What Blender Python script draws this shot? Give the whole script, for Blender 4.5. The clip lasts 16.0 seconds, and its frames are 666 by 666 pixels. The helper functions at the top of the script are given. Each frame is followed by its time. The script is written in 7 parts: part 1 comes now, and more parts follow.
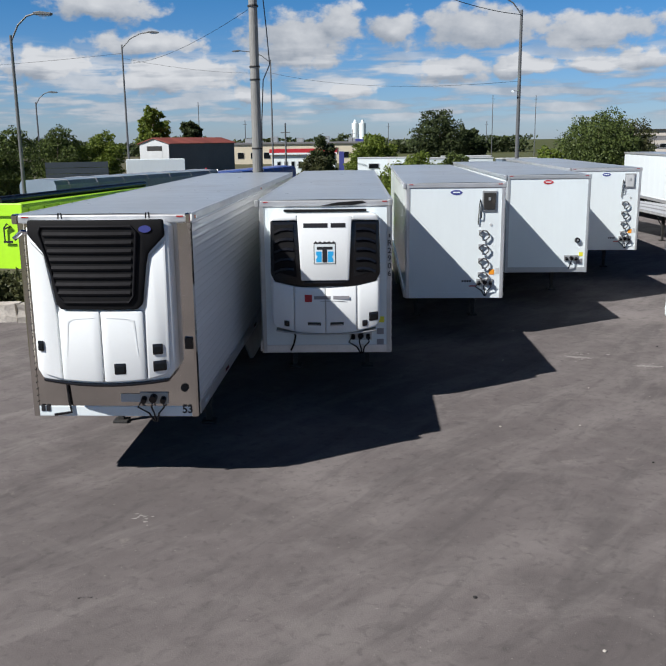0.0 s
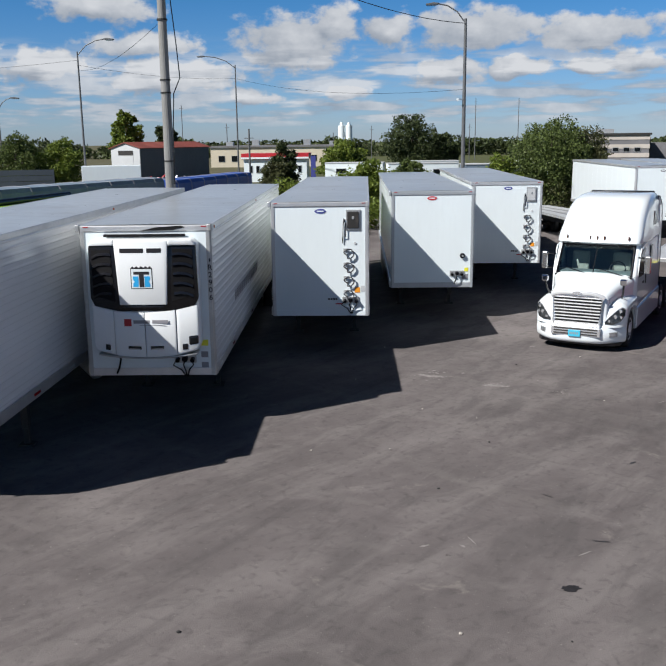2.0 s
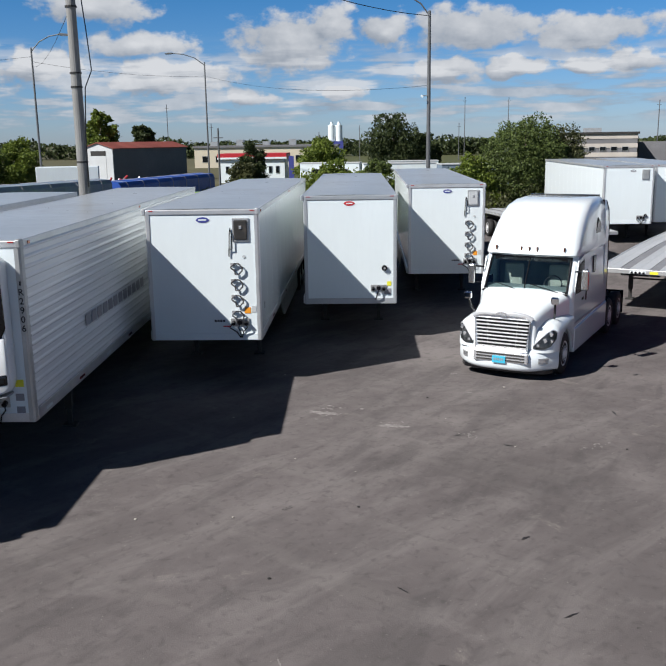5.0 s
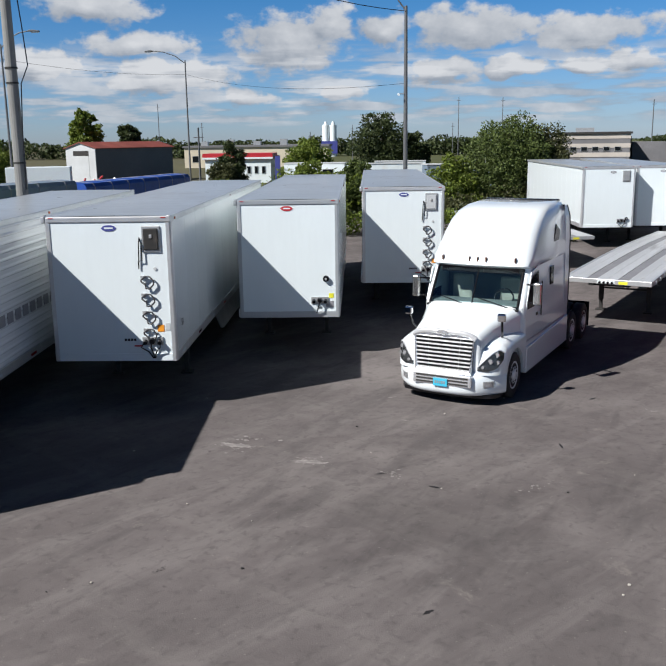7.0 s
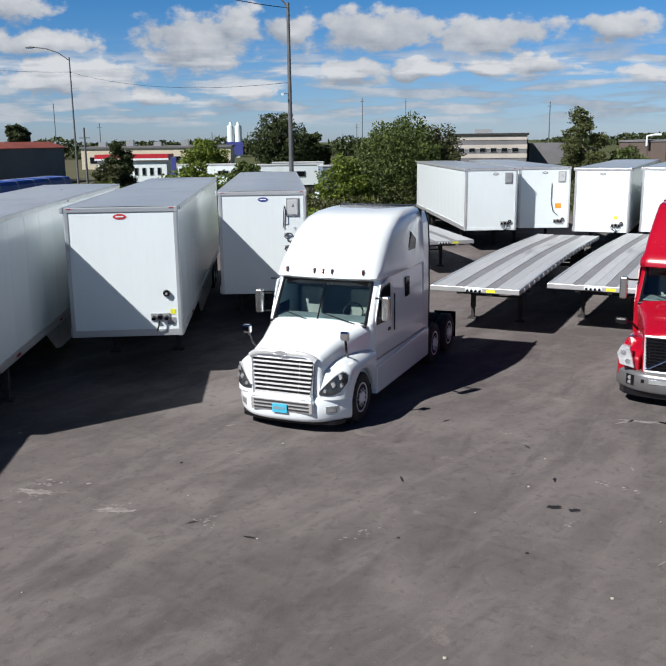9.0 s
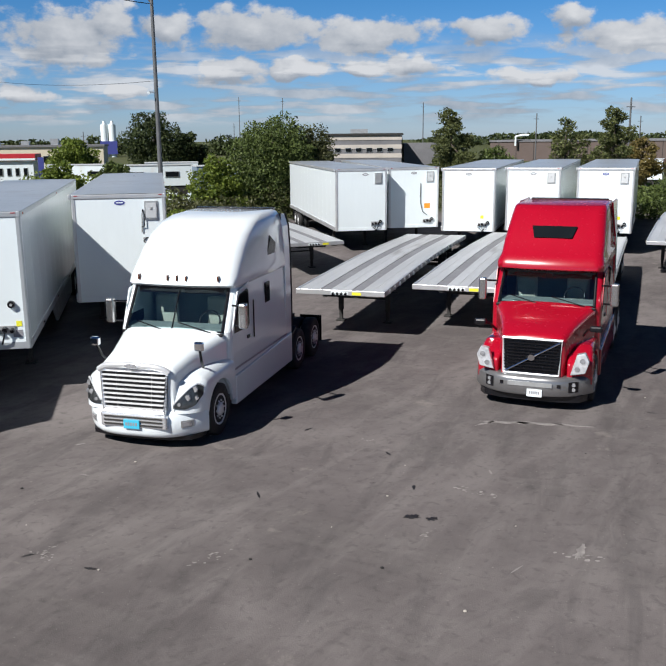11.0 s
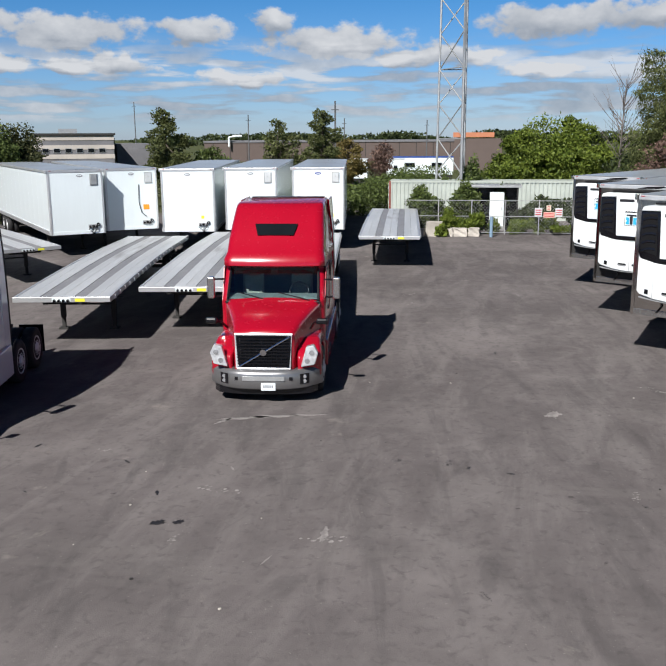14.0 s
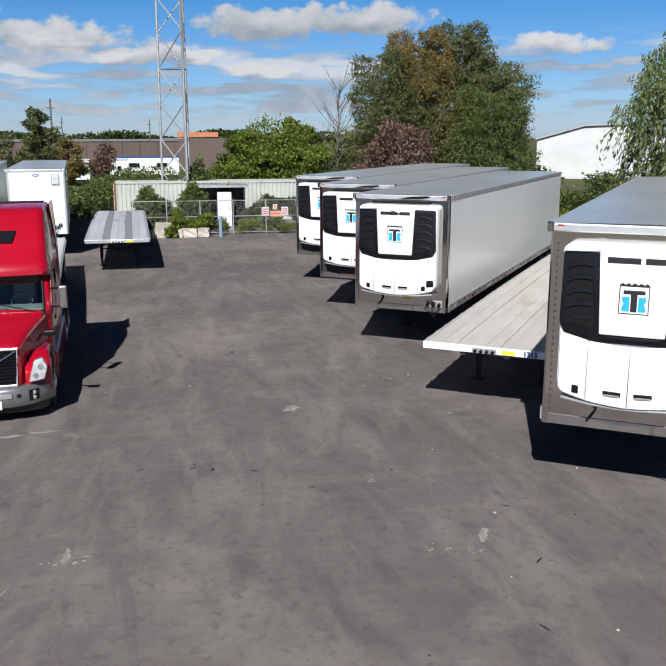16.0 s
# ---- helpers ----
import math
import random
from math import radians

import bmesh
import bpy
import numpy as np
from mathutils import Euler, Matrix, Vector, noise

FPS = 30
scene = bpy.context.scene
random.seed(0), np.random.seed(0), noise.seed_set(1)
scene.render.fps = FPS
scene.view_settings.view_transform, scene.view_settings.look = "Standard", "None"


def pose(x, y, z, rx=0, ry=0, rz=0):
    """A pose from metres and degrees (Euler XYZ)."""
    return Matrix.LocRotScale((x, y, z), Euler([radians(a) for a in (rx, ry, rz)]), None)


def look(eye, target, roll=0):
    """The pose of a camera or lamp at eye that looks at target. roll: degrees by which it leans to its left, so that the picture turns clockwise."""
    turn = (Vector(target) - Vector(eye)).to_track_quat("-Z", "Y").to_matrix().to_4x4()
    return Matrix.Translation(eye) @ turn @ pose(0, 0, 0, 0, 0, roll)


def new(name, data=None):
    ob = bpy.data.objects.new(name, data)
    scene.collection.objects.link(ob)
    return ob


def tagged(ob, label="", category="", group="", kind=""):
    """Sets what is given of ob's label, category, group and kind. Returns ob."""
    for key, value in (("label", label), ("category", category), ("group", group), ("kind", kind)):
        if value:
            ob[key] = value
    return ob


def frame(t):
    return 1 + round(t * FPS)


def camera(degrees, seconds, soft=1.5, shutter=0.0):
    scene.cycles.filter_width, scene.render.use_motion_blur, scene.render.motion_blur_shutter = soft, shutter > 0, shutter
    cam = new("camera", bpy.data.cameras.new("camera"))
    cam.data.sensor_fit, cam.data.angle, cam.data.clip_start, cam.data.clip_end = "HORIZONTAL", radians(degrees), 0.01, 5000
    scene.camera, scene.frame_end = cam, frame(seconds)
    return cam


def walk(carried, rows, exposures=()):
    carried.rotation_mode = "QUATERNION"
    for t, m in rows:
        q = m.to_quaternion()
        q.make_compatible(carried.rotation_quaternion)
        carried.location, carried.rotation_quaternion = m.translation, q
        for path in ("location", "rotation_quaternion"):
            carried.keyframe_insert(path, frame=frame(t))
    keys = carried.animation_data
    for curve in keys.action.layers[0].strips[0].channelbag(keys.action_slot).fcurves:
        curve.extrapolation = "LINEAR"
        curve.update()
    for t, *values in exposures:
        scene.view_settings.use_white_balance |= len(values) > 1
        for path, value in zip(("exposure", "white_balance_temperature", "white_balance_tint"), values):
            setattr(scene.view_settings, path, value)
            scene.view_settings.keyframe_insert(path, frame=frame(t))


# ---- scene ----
cam = camera(42.3, 16.0)
PATH = [
    (0, (1.995, -1.775, 5.237), (1.908, 0.174, 4.799), -0.7),
    (0.5, (2.594, -1.76, 5.244), (2.508, 0.189, 4.805), -0.7),
    (1, (3.582, -1.749, 5.473), (3.498, 0.201, 5.035), -0.8),
    (1.5, (4.593, -1.727, 5.652), (4.513, 0.223, 5.215), -0.7),
    (2, (5.444, -1.686, 5.661), (5.366, 0.265, 5.225), -0.7),
    (2.5, (5.993, -1.624, 5.643), (5.917, 0.326, 5.206), -0.7),
    (3, (6.361, -1.227, 5.629), (6.286, 0.723, 5.192), -0.7),
    (3.5, (6.731, -0.474, 5.629), (6.657, 1.476, 5.193), -0.7),
    (4, (7.119, 0.274, 5.61), (7.045, 2.225, 5.174), -0.8),
    (6.5, (9.026, 3.069, 5.549), (8.956, 5.02, 5.113), -0.8),
    (7, (9.406, 3.57, 5.541), (9.337, 5.52, 5.105), -0.8),
    (7.5, (9.794, 4.051, 5.522), (9.725, 6.002, 5.086), -0.8),
    (8, (10.206, 4.541, 5.507), (10.143, 6.492, 5.071), -0.8),
    (8.5, (10.631, 4.985, 5.507), (10.671, 6.936, 5.071), -0.8),
    (9, (11.026, 5.33, 5.531), (11.156, 7.278, 5.094), -0.7),
    (11.5, (11.643, 5.855, 5.562), (12.111, 7.749, 5.121), -0.6),
    (12, (11.6, 5.883, 5.555), (12.153, 7.753, 5.114), -0.6),
    (12.5, (11.518, 5.847, 5.562), (12.169, 7.685, 5.119), -0.5),
    (13, (11.493, 5.832, 5.568), (12.249, 7.63, 5.124), -0.4),
    (13.5, (11.513, 5.853, 5.56), (12.38, 7.6, 5.116), -0.3),
    (14, (11.529, 5.865, 5.542), (12.509, 7.552, 5.098), -0.3),
    (14.5, (11.525, 5.871, 5.557), (12.633, 7.475, 5.112), -0.3),
    (15, (11.548, 5.86, 5.562), (12.761, 7.387, 5.118), -0.3),
    (15.5, (11.55, 5.85, 5.58), (12.87, 7.284, 5.134), -0.2),
    (16, (11.559, 5.842, 5.595), (13.007, 7.148, 5.148), -0.1),
]
walk(cam, [(t, look(eye, target, roll)) for t, eye, target, roll in PATH])

# ---- place ----
scene.view_settings.exposure = 0.27

# ---- light: afternoon sun and a blue sky with fair-weather clouds ----
SUN_EL, SUN_AZ = 42.0, 237.4
world = bpy.data.worlds.new("sky")
scene.world = world
world.use_nodes = True
wn, wl = world.node_tree.nodes, world.node_tree.links
wn.clear()


def wnode(kind, **values):
    n = wn.new(kind)
    for k, v in values.items():
        n.inputs[k].default_value = v
    return n


def wmath(op, a, b, clamp=False):
    n = wn.new("ShaderNodeMath")
    n.operation, n.use_clamp = op, clamp
    for i, v in enumerate((a, b)):
        if isinstance(v, (int, float)):
            n.inputs[i].default_value = v
        else:
            wl.new(v, n.inputs[i])
    return n.outputs[0]


def wstep(v, lo, hi):
    n = wn.new("ShaderNodeMapRange")
    n.interpolation_type = "SMOOTHSTEP"
    wl.new(v, n.inputs[0])
    n.inputs[1].default_value, n.inputs[2].default_value = lo, hi
    return n.outputs[0]


sky = wn.new("ShaderNodeTexSky")
sky.sky_type, sky.sun_disc = "NISHITA", False
sky.sun_elevation, sky.sun_rotation = radians(SUN_EL), radians(SUN_AZ)
sky.air_density, sky.dust_density, sky.ozone_density = 1.0, 0.25, 3.0
way = wn.new("ShaderNodeTexCoord").outputs["Generated"]
split = wn.new("ShaderNodeSeparateXYZ")
wl.new(way, split.inputs[0])
up = split.outputs["Z"]


def wvec(op, a, b, c=None):
    n = wn.new("ShaderNodeVectorMath")
    n.operation = op
    for i, v in enumerate((a, b, c)):
        if isinstance(v, tuple):
            n.inputs[i].default_value = v
        elif v is not None:
            wl.new(v, n.inputs[i])
    return n


def cloud_noise(scale, stretch, detail=5.0, rough=0.5):
    m = wn.new("ShaderNodeMapping")
    m.inputs["Scale"].default_value = (scale, scale, scale * stretch)
    wl.new(way, m.inputs["Vector"])
    n = wnode("ShaderNodeTexNoise", Scale=1.0, Detail=detail, Roughness=rough)
    wl.new(m.outputs[0], n.inputs["Vector"])
    return n


# cumulus heaps: bearing, height, half width and half height in degrees
HEAPS = [(-16.5, 8.1, 3.4, 0.9), (-20.0, 4.6, 3.0, 1.2), (-14.2, 6.0, 3.7, 0.9), (-11.7, 4.0, 4.8, 1.3), (-4.7, 6.1, 3.8, 1.9),
         (-1.8, 7.0, 1.8, 1.3), (1.4, 6.6, 1.7, 1.3), (6.8, 6.7, 4.2, 1.4), (13.9, 6.3, 4.8, 1.1), (5.2, 4.2, 3.0, 0.8),
         (9.5, 4.4, 1.8, 0.7), (13.3, 4.5, 2.1, 0.6), (16.7, 4.4, 2.3, 0.7), (-7.5, 2.8, 1.8, 0.6), (-1.4, 3.0, 1.4, 0.5),
         (21.5, 6.3, 2.4, 0.9), (26.6, 7.0, 1.6, 0.8), (30.4, 5.8, 5.4, 1.0), (24.8, 3.7, 3.1, 0.6), (35.2, 4.8, 2.5, 0.6),
         (44.0, 6.8, 4.0, 1.1), (49.9, 7.1, 4.5, 1.0), (61.8, 5.5, 3.4, 0.6), (38.7, 4.9, 3.0, 0.7), (43.5, 4.1, 3.4, 0.5)]
bearing = wmath("MULTIPLY", wmath("ARCTAN2", split.outputs["X"], split.outputs["Y"]), 57.2958)
rise = wmath("MULTIPLY", wmath("ARCSINE", up, 0.0), 57.2958)
join = wn.new("ShaderNodeCombineXYZ")
wl.new(bearing, join.inputs[0])
wl.new(rise, join.inputs[1])
swirl = wvec("SUBTRACT", cloud_noise(17.0, 1.6).outputs["Color"], (0.5, 0.5, 0.5)).outputs[0]
spot = wvec("MULTIPLY_ADD", swirl, (4.5, 1.7, 0.0), join.outputs[0]).outputs[0]
spot_above = wvec("ADD", spot, (0.5, 0.55, 0.0)).outputs[0]


def heap_distance(at):
    best = None
    for a, e, w, h in HEAPS:
        d = wvec("LENGTH", wvec("MULTIPLY_ADD", at, (1 / w, 1 / h, 0.0), (-a / w, -e / h, 0.0)).outputs[0], None).outputs["Value"]
        if best is None:
            best = d
        else:
            n = wn.new("ShaderNodeMath")
            n.operation = "SMOOTH_MIN"
            wl.new(best, n.inputs[0])
            wl.new(d, n.inputs[1])
            n.inputs[2].default_value = 0.25
            best = n.outputs[0]
    return best


here, above = heap_distance(spot), heap_distance(spot_above)
puff = wmath("SUBTRACT", cloud_noise(46.0, 1.5, 4.0, 0.55).outputs["Fac"], 0.5)
body = wmath("ADD", wmath("SUBTRACT", 1.08, here), wmath("MULTIPLY", puff, 1.5))
heaps = wstep(body, -0.06, 0.42)
# flat thin banks low over the horizon, loose heaps in the rest of the sky
bank = wstep(cloud_noise(13.0, 7.0, 5.0).outputs["Fac"], 0.41, 0.60)
bank = wmath("MULTIPLY", wmath("MULTIPLY", bank, wstep(up, 0.008, 0.022)), wmath("SUBTRACT", 1.0, wstep(up, 0.075, 0.115)))
loose = wstep(cloud_noise(7.0, 2.2).outputs["Fac"], 0.52, 0.66)
aside = wmath("MAXIMUM", wstep(wmath("ABSOLUTE", wmath("SUBTRACT", bearing, 22.0), 0.0), 50.0, 65.0), wstep(up, 0.17, 0.24))
loose = wmath("MULTIPLY", wmath("MULTIPLY", loose, aside), wmath("SUBTRACT", 1.0, wstep(up, 0.2, 0.45)))
cover = wmath("MAXIMUM", heaps, wmath("MAXIMUM", wmath("MULTIPLY", bank, 0.85), wmath("MULTIPLY", loose, 0.6)))
relief = wmath("ADD", wmath("MULTIPLY", wmath("SUBTRACT", above, here), 0.75), wmath("MULTIPLY", puff, 0.9))
relief = wmath("ADD", wmath("ADD", relief, wmath("MULTIPLY", bank, 0.55)), 0.34, clamp=True)
tone = wn.new("ShaderNodeMix")
tone.data_type = "RGBA"
wl.new(relief, tone.inputs[0])
tone.inputs[6].default_value = (0.56, 0.64, 0.75, 1)
tone.inputs[7].default_value = (1.20, 1.24, 1.28, 1)
sky_gain = wn.new("ShaderNodeMix")
sky_gain.data_type, sky_gain.blend_type = "RGBA", "MULTIPLY"
sky_gain.inputs[0].default_value = 1.0
wl.new(sky.outputs[0], sky_gain.inputs[6])
deep = wn.new("ShaderNodeValToRGB")
wl.new(up, deep.inputs[0])
deep.color_ramp.elements[0].position, deep.color_ramp.elements[0].color = 0.0, (0.046, 0.059, 0.092, 1)
deep.color_ramp.elements[1].position, deep.color_ramp.elements[1].color = 0.42, (0.0035, 0.0085, 0.0165, 1)
stop = deep.color_ramp.elements.new(0.15)
stop.color = (0.0195, 0.047, 0.076, 1)
wl.new(deep.outputs[0], sky_gain.inputs[7])
cloud_gain = wn.new("ShaderNodeMix")
cloud_gain.data_type, cloud_gain.blend_type = "RGBA", "MULTIPLY"
cloud_gain.inputs[0].default_value = 1.0
wl.new(tone.outputs[2], cloud_gain.inputs[6])
cloud_gain.inputs[7].default_value = (0.465, 0.465, 0.475, 1)
both = wn.new("ShaderNodeMix")
both.data_type = "RGBA"
wl.new(wmath("MULTIPLY", cover, wstep(up, 0.004, 0.03)), both.inputs[0])
wl.new(sky_gain.outputs[2], both.inputs[6])
wl.new(cloud_gain.outputs[2], both.inputs[7])
back = wn.new("ShaderNodeBackground")
wl.new(both.outputs[2], back.inputs["Color"])
back.inputs["Strength"].default_value = 1.0
wl.new(back.outputs[0], wn.new("ShaderNodeOutputWorld").inputs[0])

sun_data = bpy.data.lights.new("sun", "SUN")
sun_data.energy, sun_data.angle, sun_data.color = 6.0, radians(0.53), (1.0, 0.972, 0.94)
sun = new("sun", sun_data)
az, el = radians(SUN_AZ), radians(SUN_EL)
sun.matrix_world = look((math.sin(az) * math.cos(el) * 60, math.cos(az) * math.cos(el) * 60, math.sin(el) * 60), (0, 0, 0))


# ---- materials ----
def surf(name, col, rough=0.5, metal=0.0, var=0.12, scale=1.5, bump=0.0, fine=60.0, coat=0.0, stain=None, stain_at=(0.55, 0.75), stretch=(1, 1, 1), pieces=0.0, spec=0.5):
    """Colour with two scales of variation, uneven gloss, fine relief and an optional second stain colour."""
    m = bpy.data.materials.new(name)
    m.use_nodes = True
    ns, ln = m.node_tree.nodes, m.node_tree.links
    b = ns["Principled BSDF"]
    tc = ns.new("ShaderNodeTexCoord")
    mp = ns.new("ShaderNodeMapping")
    mp.inputs["Scale"].default_value = stretch
    ln.new(tc.outputs["Object"], mp.inputs[0])

    def nz(s, d=5.0, r=0.55):
        n = ns.new("ShaderNodeTexNoise")
        n.inputs["Scale"].default_value, n.inputs["Detail"].default_value, n.inputs["Roughness"].default_value = s, d, r
        ln.new(mp.outputs[0], n.inputs["Vector"])
        return n.outputs["Fac"]

    def mixc(f, a, c):
        n = ns.new("ShaderNodeMix")
        n.data_type = "RGBA"
        for i, v in ((0, f), (6, a), (7, c)):
            if isinstance(v, tuple):
                n.inputs[i].default_value = (*v[:3], 1)
            else:
                ln.new(v, n.inputs[i])
        return n.outputs[2]

    def ramp(f, lo, hi):
        n = ns.new("ShaderNodeMapRange")
        n.interpolation_type = "SMOOTHSTEP"
        ln.new(f, n.inputs[0])
        n.inputs[1].default_value, n.inputs[2].default_value = lo, hi
        return n.outputs[0]

    big, small = nz(scale), nz(scale * 11, 4.0)
    dark, light = tuple(c * (1 - var) for c in col), tuple(min(1.0, c * (1 + var)) for c in col)
    colour = mixc(ramp(big, 0.3, 0.7), dark, light)
    colour = mixc(ramp(small, 0.35, 0.9), colour, tuple(c * (1 - 0.8 * var) for c in col))
    if stain:
        colour = mixc(ramp(nz(scale * 0.6, 7.0, 0.65), *stain_at), colour, stain)
    if pieces:
        info, hv = ns.new("ShaderNodeObjectInfo"), ns.new("ShaderNodeHueSaturation")
        mr = ns.new("ShaderNodeMapRange")
        ln.new(info.outputs["Random"], mr.inputs[0])
        mr.inputs[3].default_value, mr.inputs[4].default_value = 1 - pieces, 1 + pieces
        ln.new(mr.outputs[0], hv.inputs["Value"])
        ln.new(colour, hv.inputs["Color"])
        colour = hv.outputs[0]
    ln.new(colour, b.inputs["Base Color"])
    rr = ns.new("ShaderNodeMapRange")
    ln.new(small, rr.inputs[0])
    rr.inputs[3].default_value, rr.inputs[4].default_value = max(0.02, rough * 0.8), min(1.0, rough * 1.2)
    ln.new(rr.outputs[0], b.inputs["Roughness"])
    b.inputs["Metallic"].default_value, b.inputs["Coat Weight"].default_value = metal, coat
    b.inputs["Coat Roughness"].default_value = 0.06
    b.inputs["Specular IOR Level"].default_value = spec
    if bump:
        bp = ns.new("ShaderNodeBump")
        bp.inputs["Strength"].default_value, bp.inputs["Distance"].default_value = 0.6, bump
        ln.new(nz(fine, 6.0, 0.6), bp.inputs["Height"])
        ln.new(bp.outputs[0], b.inputs["Normal"])
    return m


def leafy(name, dark, light):
    m = bpy.data.materials.new(name)
    m.use_nodes = True
    ns, ln = m.node_tree.nodes, m.node_tree.links
    b = ns["Principled BSDF"]
    geo, r = ns.new("ShaderNodeNewGeometry"), ns.new("ShaderNodeValToRGB")
    r.color_ramp.elements[0].color, r.color_ramp.elements[1].color = (*dark, 1), (*light, 1)
    ln.new(geo.outputs["Random Per Island"], r.inputs[0])
    ln.new(r.outputs[0], b.inputs["Base Color"])
    b.inputs["Roughness"].default_value = 0.55
    b.inputs["Specular IOR Level"].default_value = 0.25
    tr, mx = ns.new("ShaderNodeBsdfTranslucent"), ns.new("ShaderNodeMixShader")
    ln.new(r.outputs[0], tr.inputs[0])
    mx.inputs[0].default_value = 0.28
    ln.new(b.outputs[0], mx.inputs[1])
    ln.new(tr.outputs[0], mx.inputs[2])
    ln.new(mx.outputs[0], ns["Material Output"].inputs[0])
    return m


def ground_mat():
    """Worn asphalt with dust, tyre swirls and oil inside the yard; dry grass and soil outside it."""
    m = surf("yard_asphalt", (0.120, 0.107, 0.106), 0.82, var=0.16, scale=0.22, bump=0.006, fine=38.0, stain=(0.185, 0.167, 0.163), stain_at=(0.48, 0.70), spec=0.08)
    ns, ln = m.node_tree.nodes, m.node_tree.links
    b = ns["Principled BSDF"]
    src = b.inputs["Base Color"].links[0].from_socket
    geo = ns.new("ShaderNodeNewGeometry").outputs["Position"]

    def band(rot, scale, stretch, lo, hi, detail=6.0):
        turn = ns.new("ShaderNodeMapping")
        turn.inputs["Rotation"].default_value = (0, 0, radians(-rot))
        ln.new(geo, turn.inputs[0])
        mp = ns.new("ShaderNodeMapping")
        mp.inputs["Scale"].default_value = (scale, scale * stretch, scale)
        ln.new(turn.outputs[0], mp.inputs[0])
        n = ns.new("ShaderNodeTexNoise")
        n.inputs["Scale"].default_value, n.inputs["Detail"].default_value, n.inputs["Roughness"].default_value, n.inputs["Distortion"].default_value = 1.0, detail, 0.62, 0.5
        ln.new(mp.outputs[0], n.inputs["Vector"])
        r = ns.new("ShaderNodeMapRange")
        r.interpolation_type = "SMOOTHSTEP"
        ln.new(n.outputs["Fac"], r.inputs[0])
        r.inputs[1].default_value, r.inputs[2].default_value = lo, hi
        return r.outputs[0]

    def over(base, f, col, amount):
        k = ns.new("ShaderNodeMath")
        k.operation = "MULTIPLY"
        ln.new(f, k.inputs[0])
        k.inputs[1].default_value = amount
        n = ns.new("ShaderNodeMix")
        n.data_type = "RGBA"
        ln.new(k.outputs[0], n.inputs[0])
        ln.new(base, n.inputs[6])
        n.inputs[7].default_value = (*col, 1)
        return n.outputs[2]

    c = over(src, band(48, 0.22, 4.5, 0.46, 0.66), (0.184, 0.167, 0.163), 0.55)
    c = over(c, band(62, 0.30, 5.0, 0.50, 0.66), (0.068, 0.063, 0.063), 0.40)
    c = over(c, band(35, 0.55, 4.0, 0.55, 0.70), (0.064, 0.060, 0.060), 0.30)
    c = over(c, band(-38, 0.16, 7.0, 0.52, 0.68), (0.180, 0.166, 0.158), 0.22)
    c = over(c, band(20, 0.8, 1.3, 0.52, 0.72), (0.178, 0.161, 0.158), 0.5)
    c = over(c, band(10, 0.9, 1.0, 0.64, 0.74), (0.26, 0.235, 0.215), 0.4)
    c = over(c, band(0, 1.7, 1.2, 0.69, 0.74), (0.035, 0.032, 0.032), 0.6)
    c = over(c, band(0, 6.0, 1.0, 0.50, 0.75, 4.0), (0.066, 0.061, 0.060), 0.5)
    c = over(c, band(0, 22.0, 1.0, 0.66, 0.80, 2.0), (0.30, 0.28, 0.26), 0.5)
    sp = ns.new("ShaderNodeSeparateXYZ")
    ln.new(geo, sp.inputs[0])

    def line(socket, lo, hi):
        r = ns.new("ShaderNodeMapRange")
        r.interpolation_type = "SMOOTHSTEP"
        ln.new(socket, r.inputs[0])
        r.inputs[1].default_value, r.inputs[2].default_value = lo, hi
        return r.outputs[0]

    c = over(c, line(sp.outputs["Y"], 66, 72), (0.075, 0.085, 0.035), 0.9)
    c = over(c, line(sp.outputs["X"], 62, 66), (0.07, 0.08, 0.035), 0.9)
    c = over(c, line(sp.outputs["X"], -9.5, -12), (0.10, 0.095, 0.06), 0.9)
    ln.new(c, b.inputs["Base Color"])
    return m


WHITE = surf("white_panel", (0.725, 0.795, 0.815), 0.38, var=0.035, scale=0.7, coat=0.15, stain=(0.70, 0.70, 0.68), stain_at=(0.60, 0.85), stretch=(1, 1, 0.25))
WHITE_SIDE = surf("white_side_sheet", (0.77, 0.83, 0.85), 0.24, var=0.04, scale=0.5, coat=0.25, stain=(0.69, 0.73, 0.74), stain_at=(0.58, 0.85), stretch=(1, 1, 0.3))
POLE = surf("grey_pole_steel", (0.115, 0.12, 0.125), 0.55, 0.2, var=0.15, scale=2.0)
RIBBED = surf("ribbed_aluminium_sheet", (0.80, 0.82, 0.83), 0.24, 0.05, var=0.05, scale=0.4, stain=(0.60, 0.60, 0.58), stretch=(1, 0.3, 1))
ROOF = surf("grey_roof_sheet", (0.42, 0.45, 0.475), 0.30, 0.35, var=0.09, scale=0.35, bump=0.003, fine=5.0, stain=(0.33, 0.33, 0.33), stain_at=(0.55, 0.8))
STEEL = surf("brushed_steel", (0.56, 0.56, 0.55), 0.22, 0.95, var=0.08, scale=1.2, stretch=(6, 6, 0.4), stain=(0.40, 0.37, 0.33))
MIRROR = surf("polished_stainless", (0.66, 0.63, 0.59), 0.10, 1.0, var=0.05, scale=0.8, stretch=(2, 2, 0.3))
ALU = surf("aluminium_rail", (0.60, 0.61, 0.62), 0.35, 0.6, var=0.08, scale=2.0)
GALV = surf("galvanised_steel", (0.45, 0.46, 0.46), 0.45, 0.6, var=0.12, scale=3.0)
CHROME = surf("chrome", (0.82, 0.83, 0.85), 0.05, 1.0, var=0.02)
MATTE = surf("matte_black_plastic", (0.006, 0.006, 0.007), 0.75, var=0.2, scale=6.0, spec=0.2)
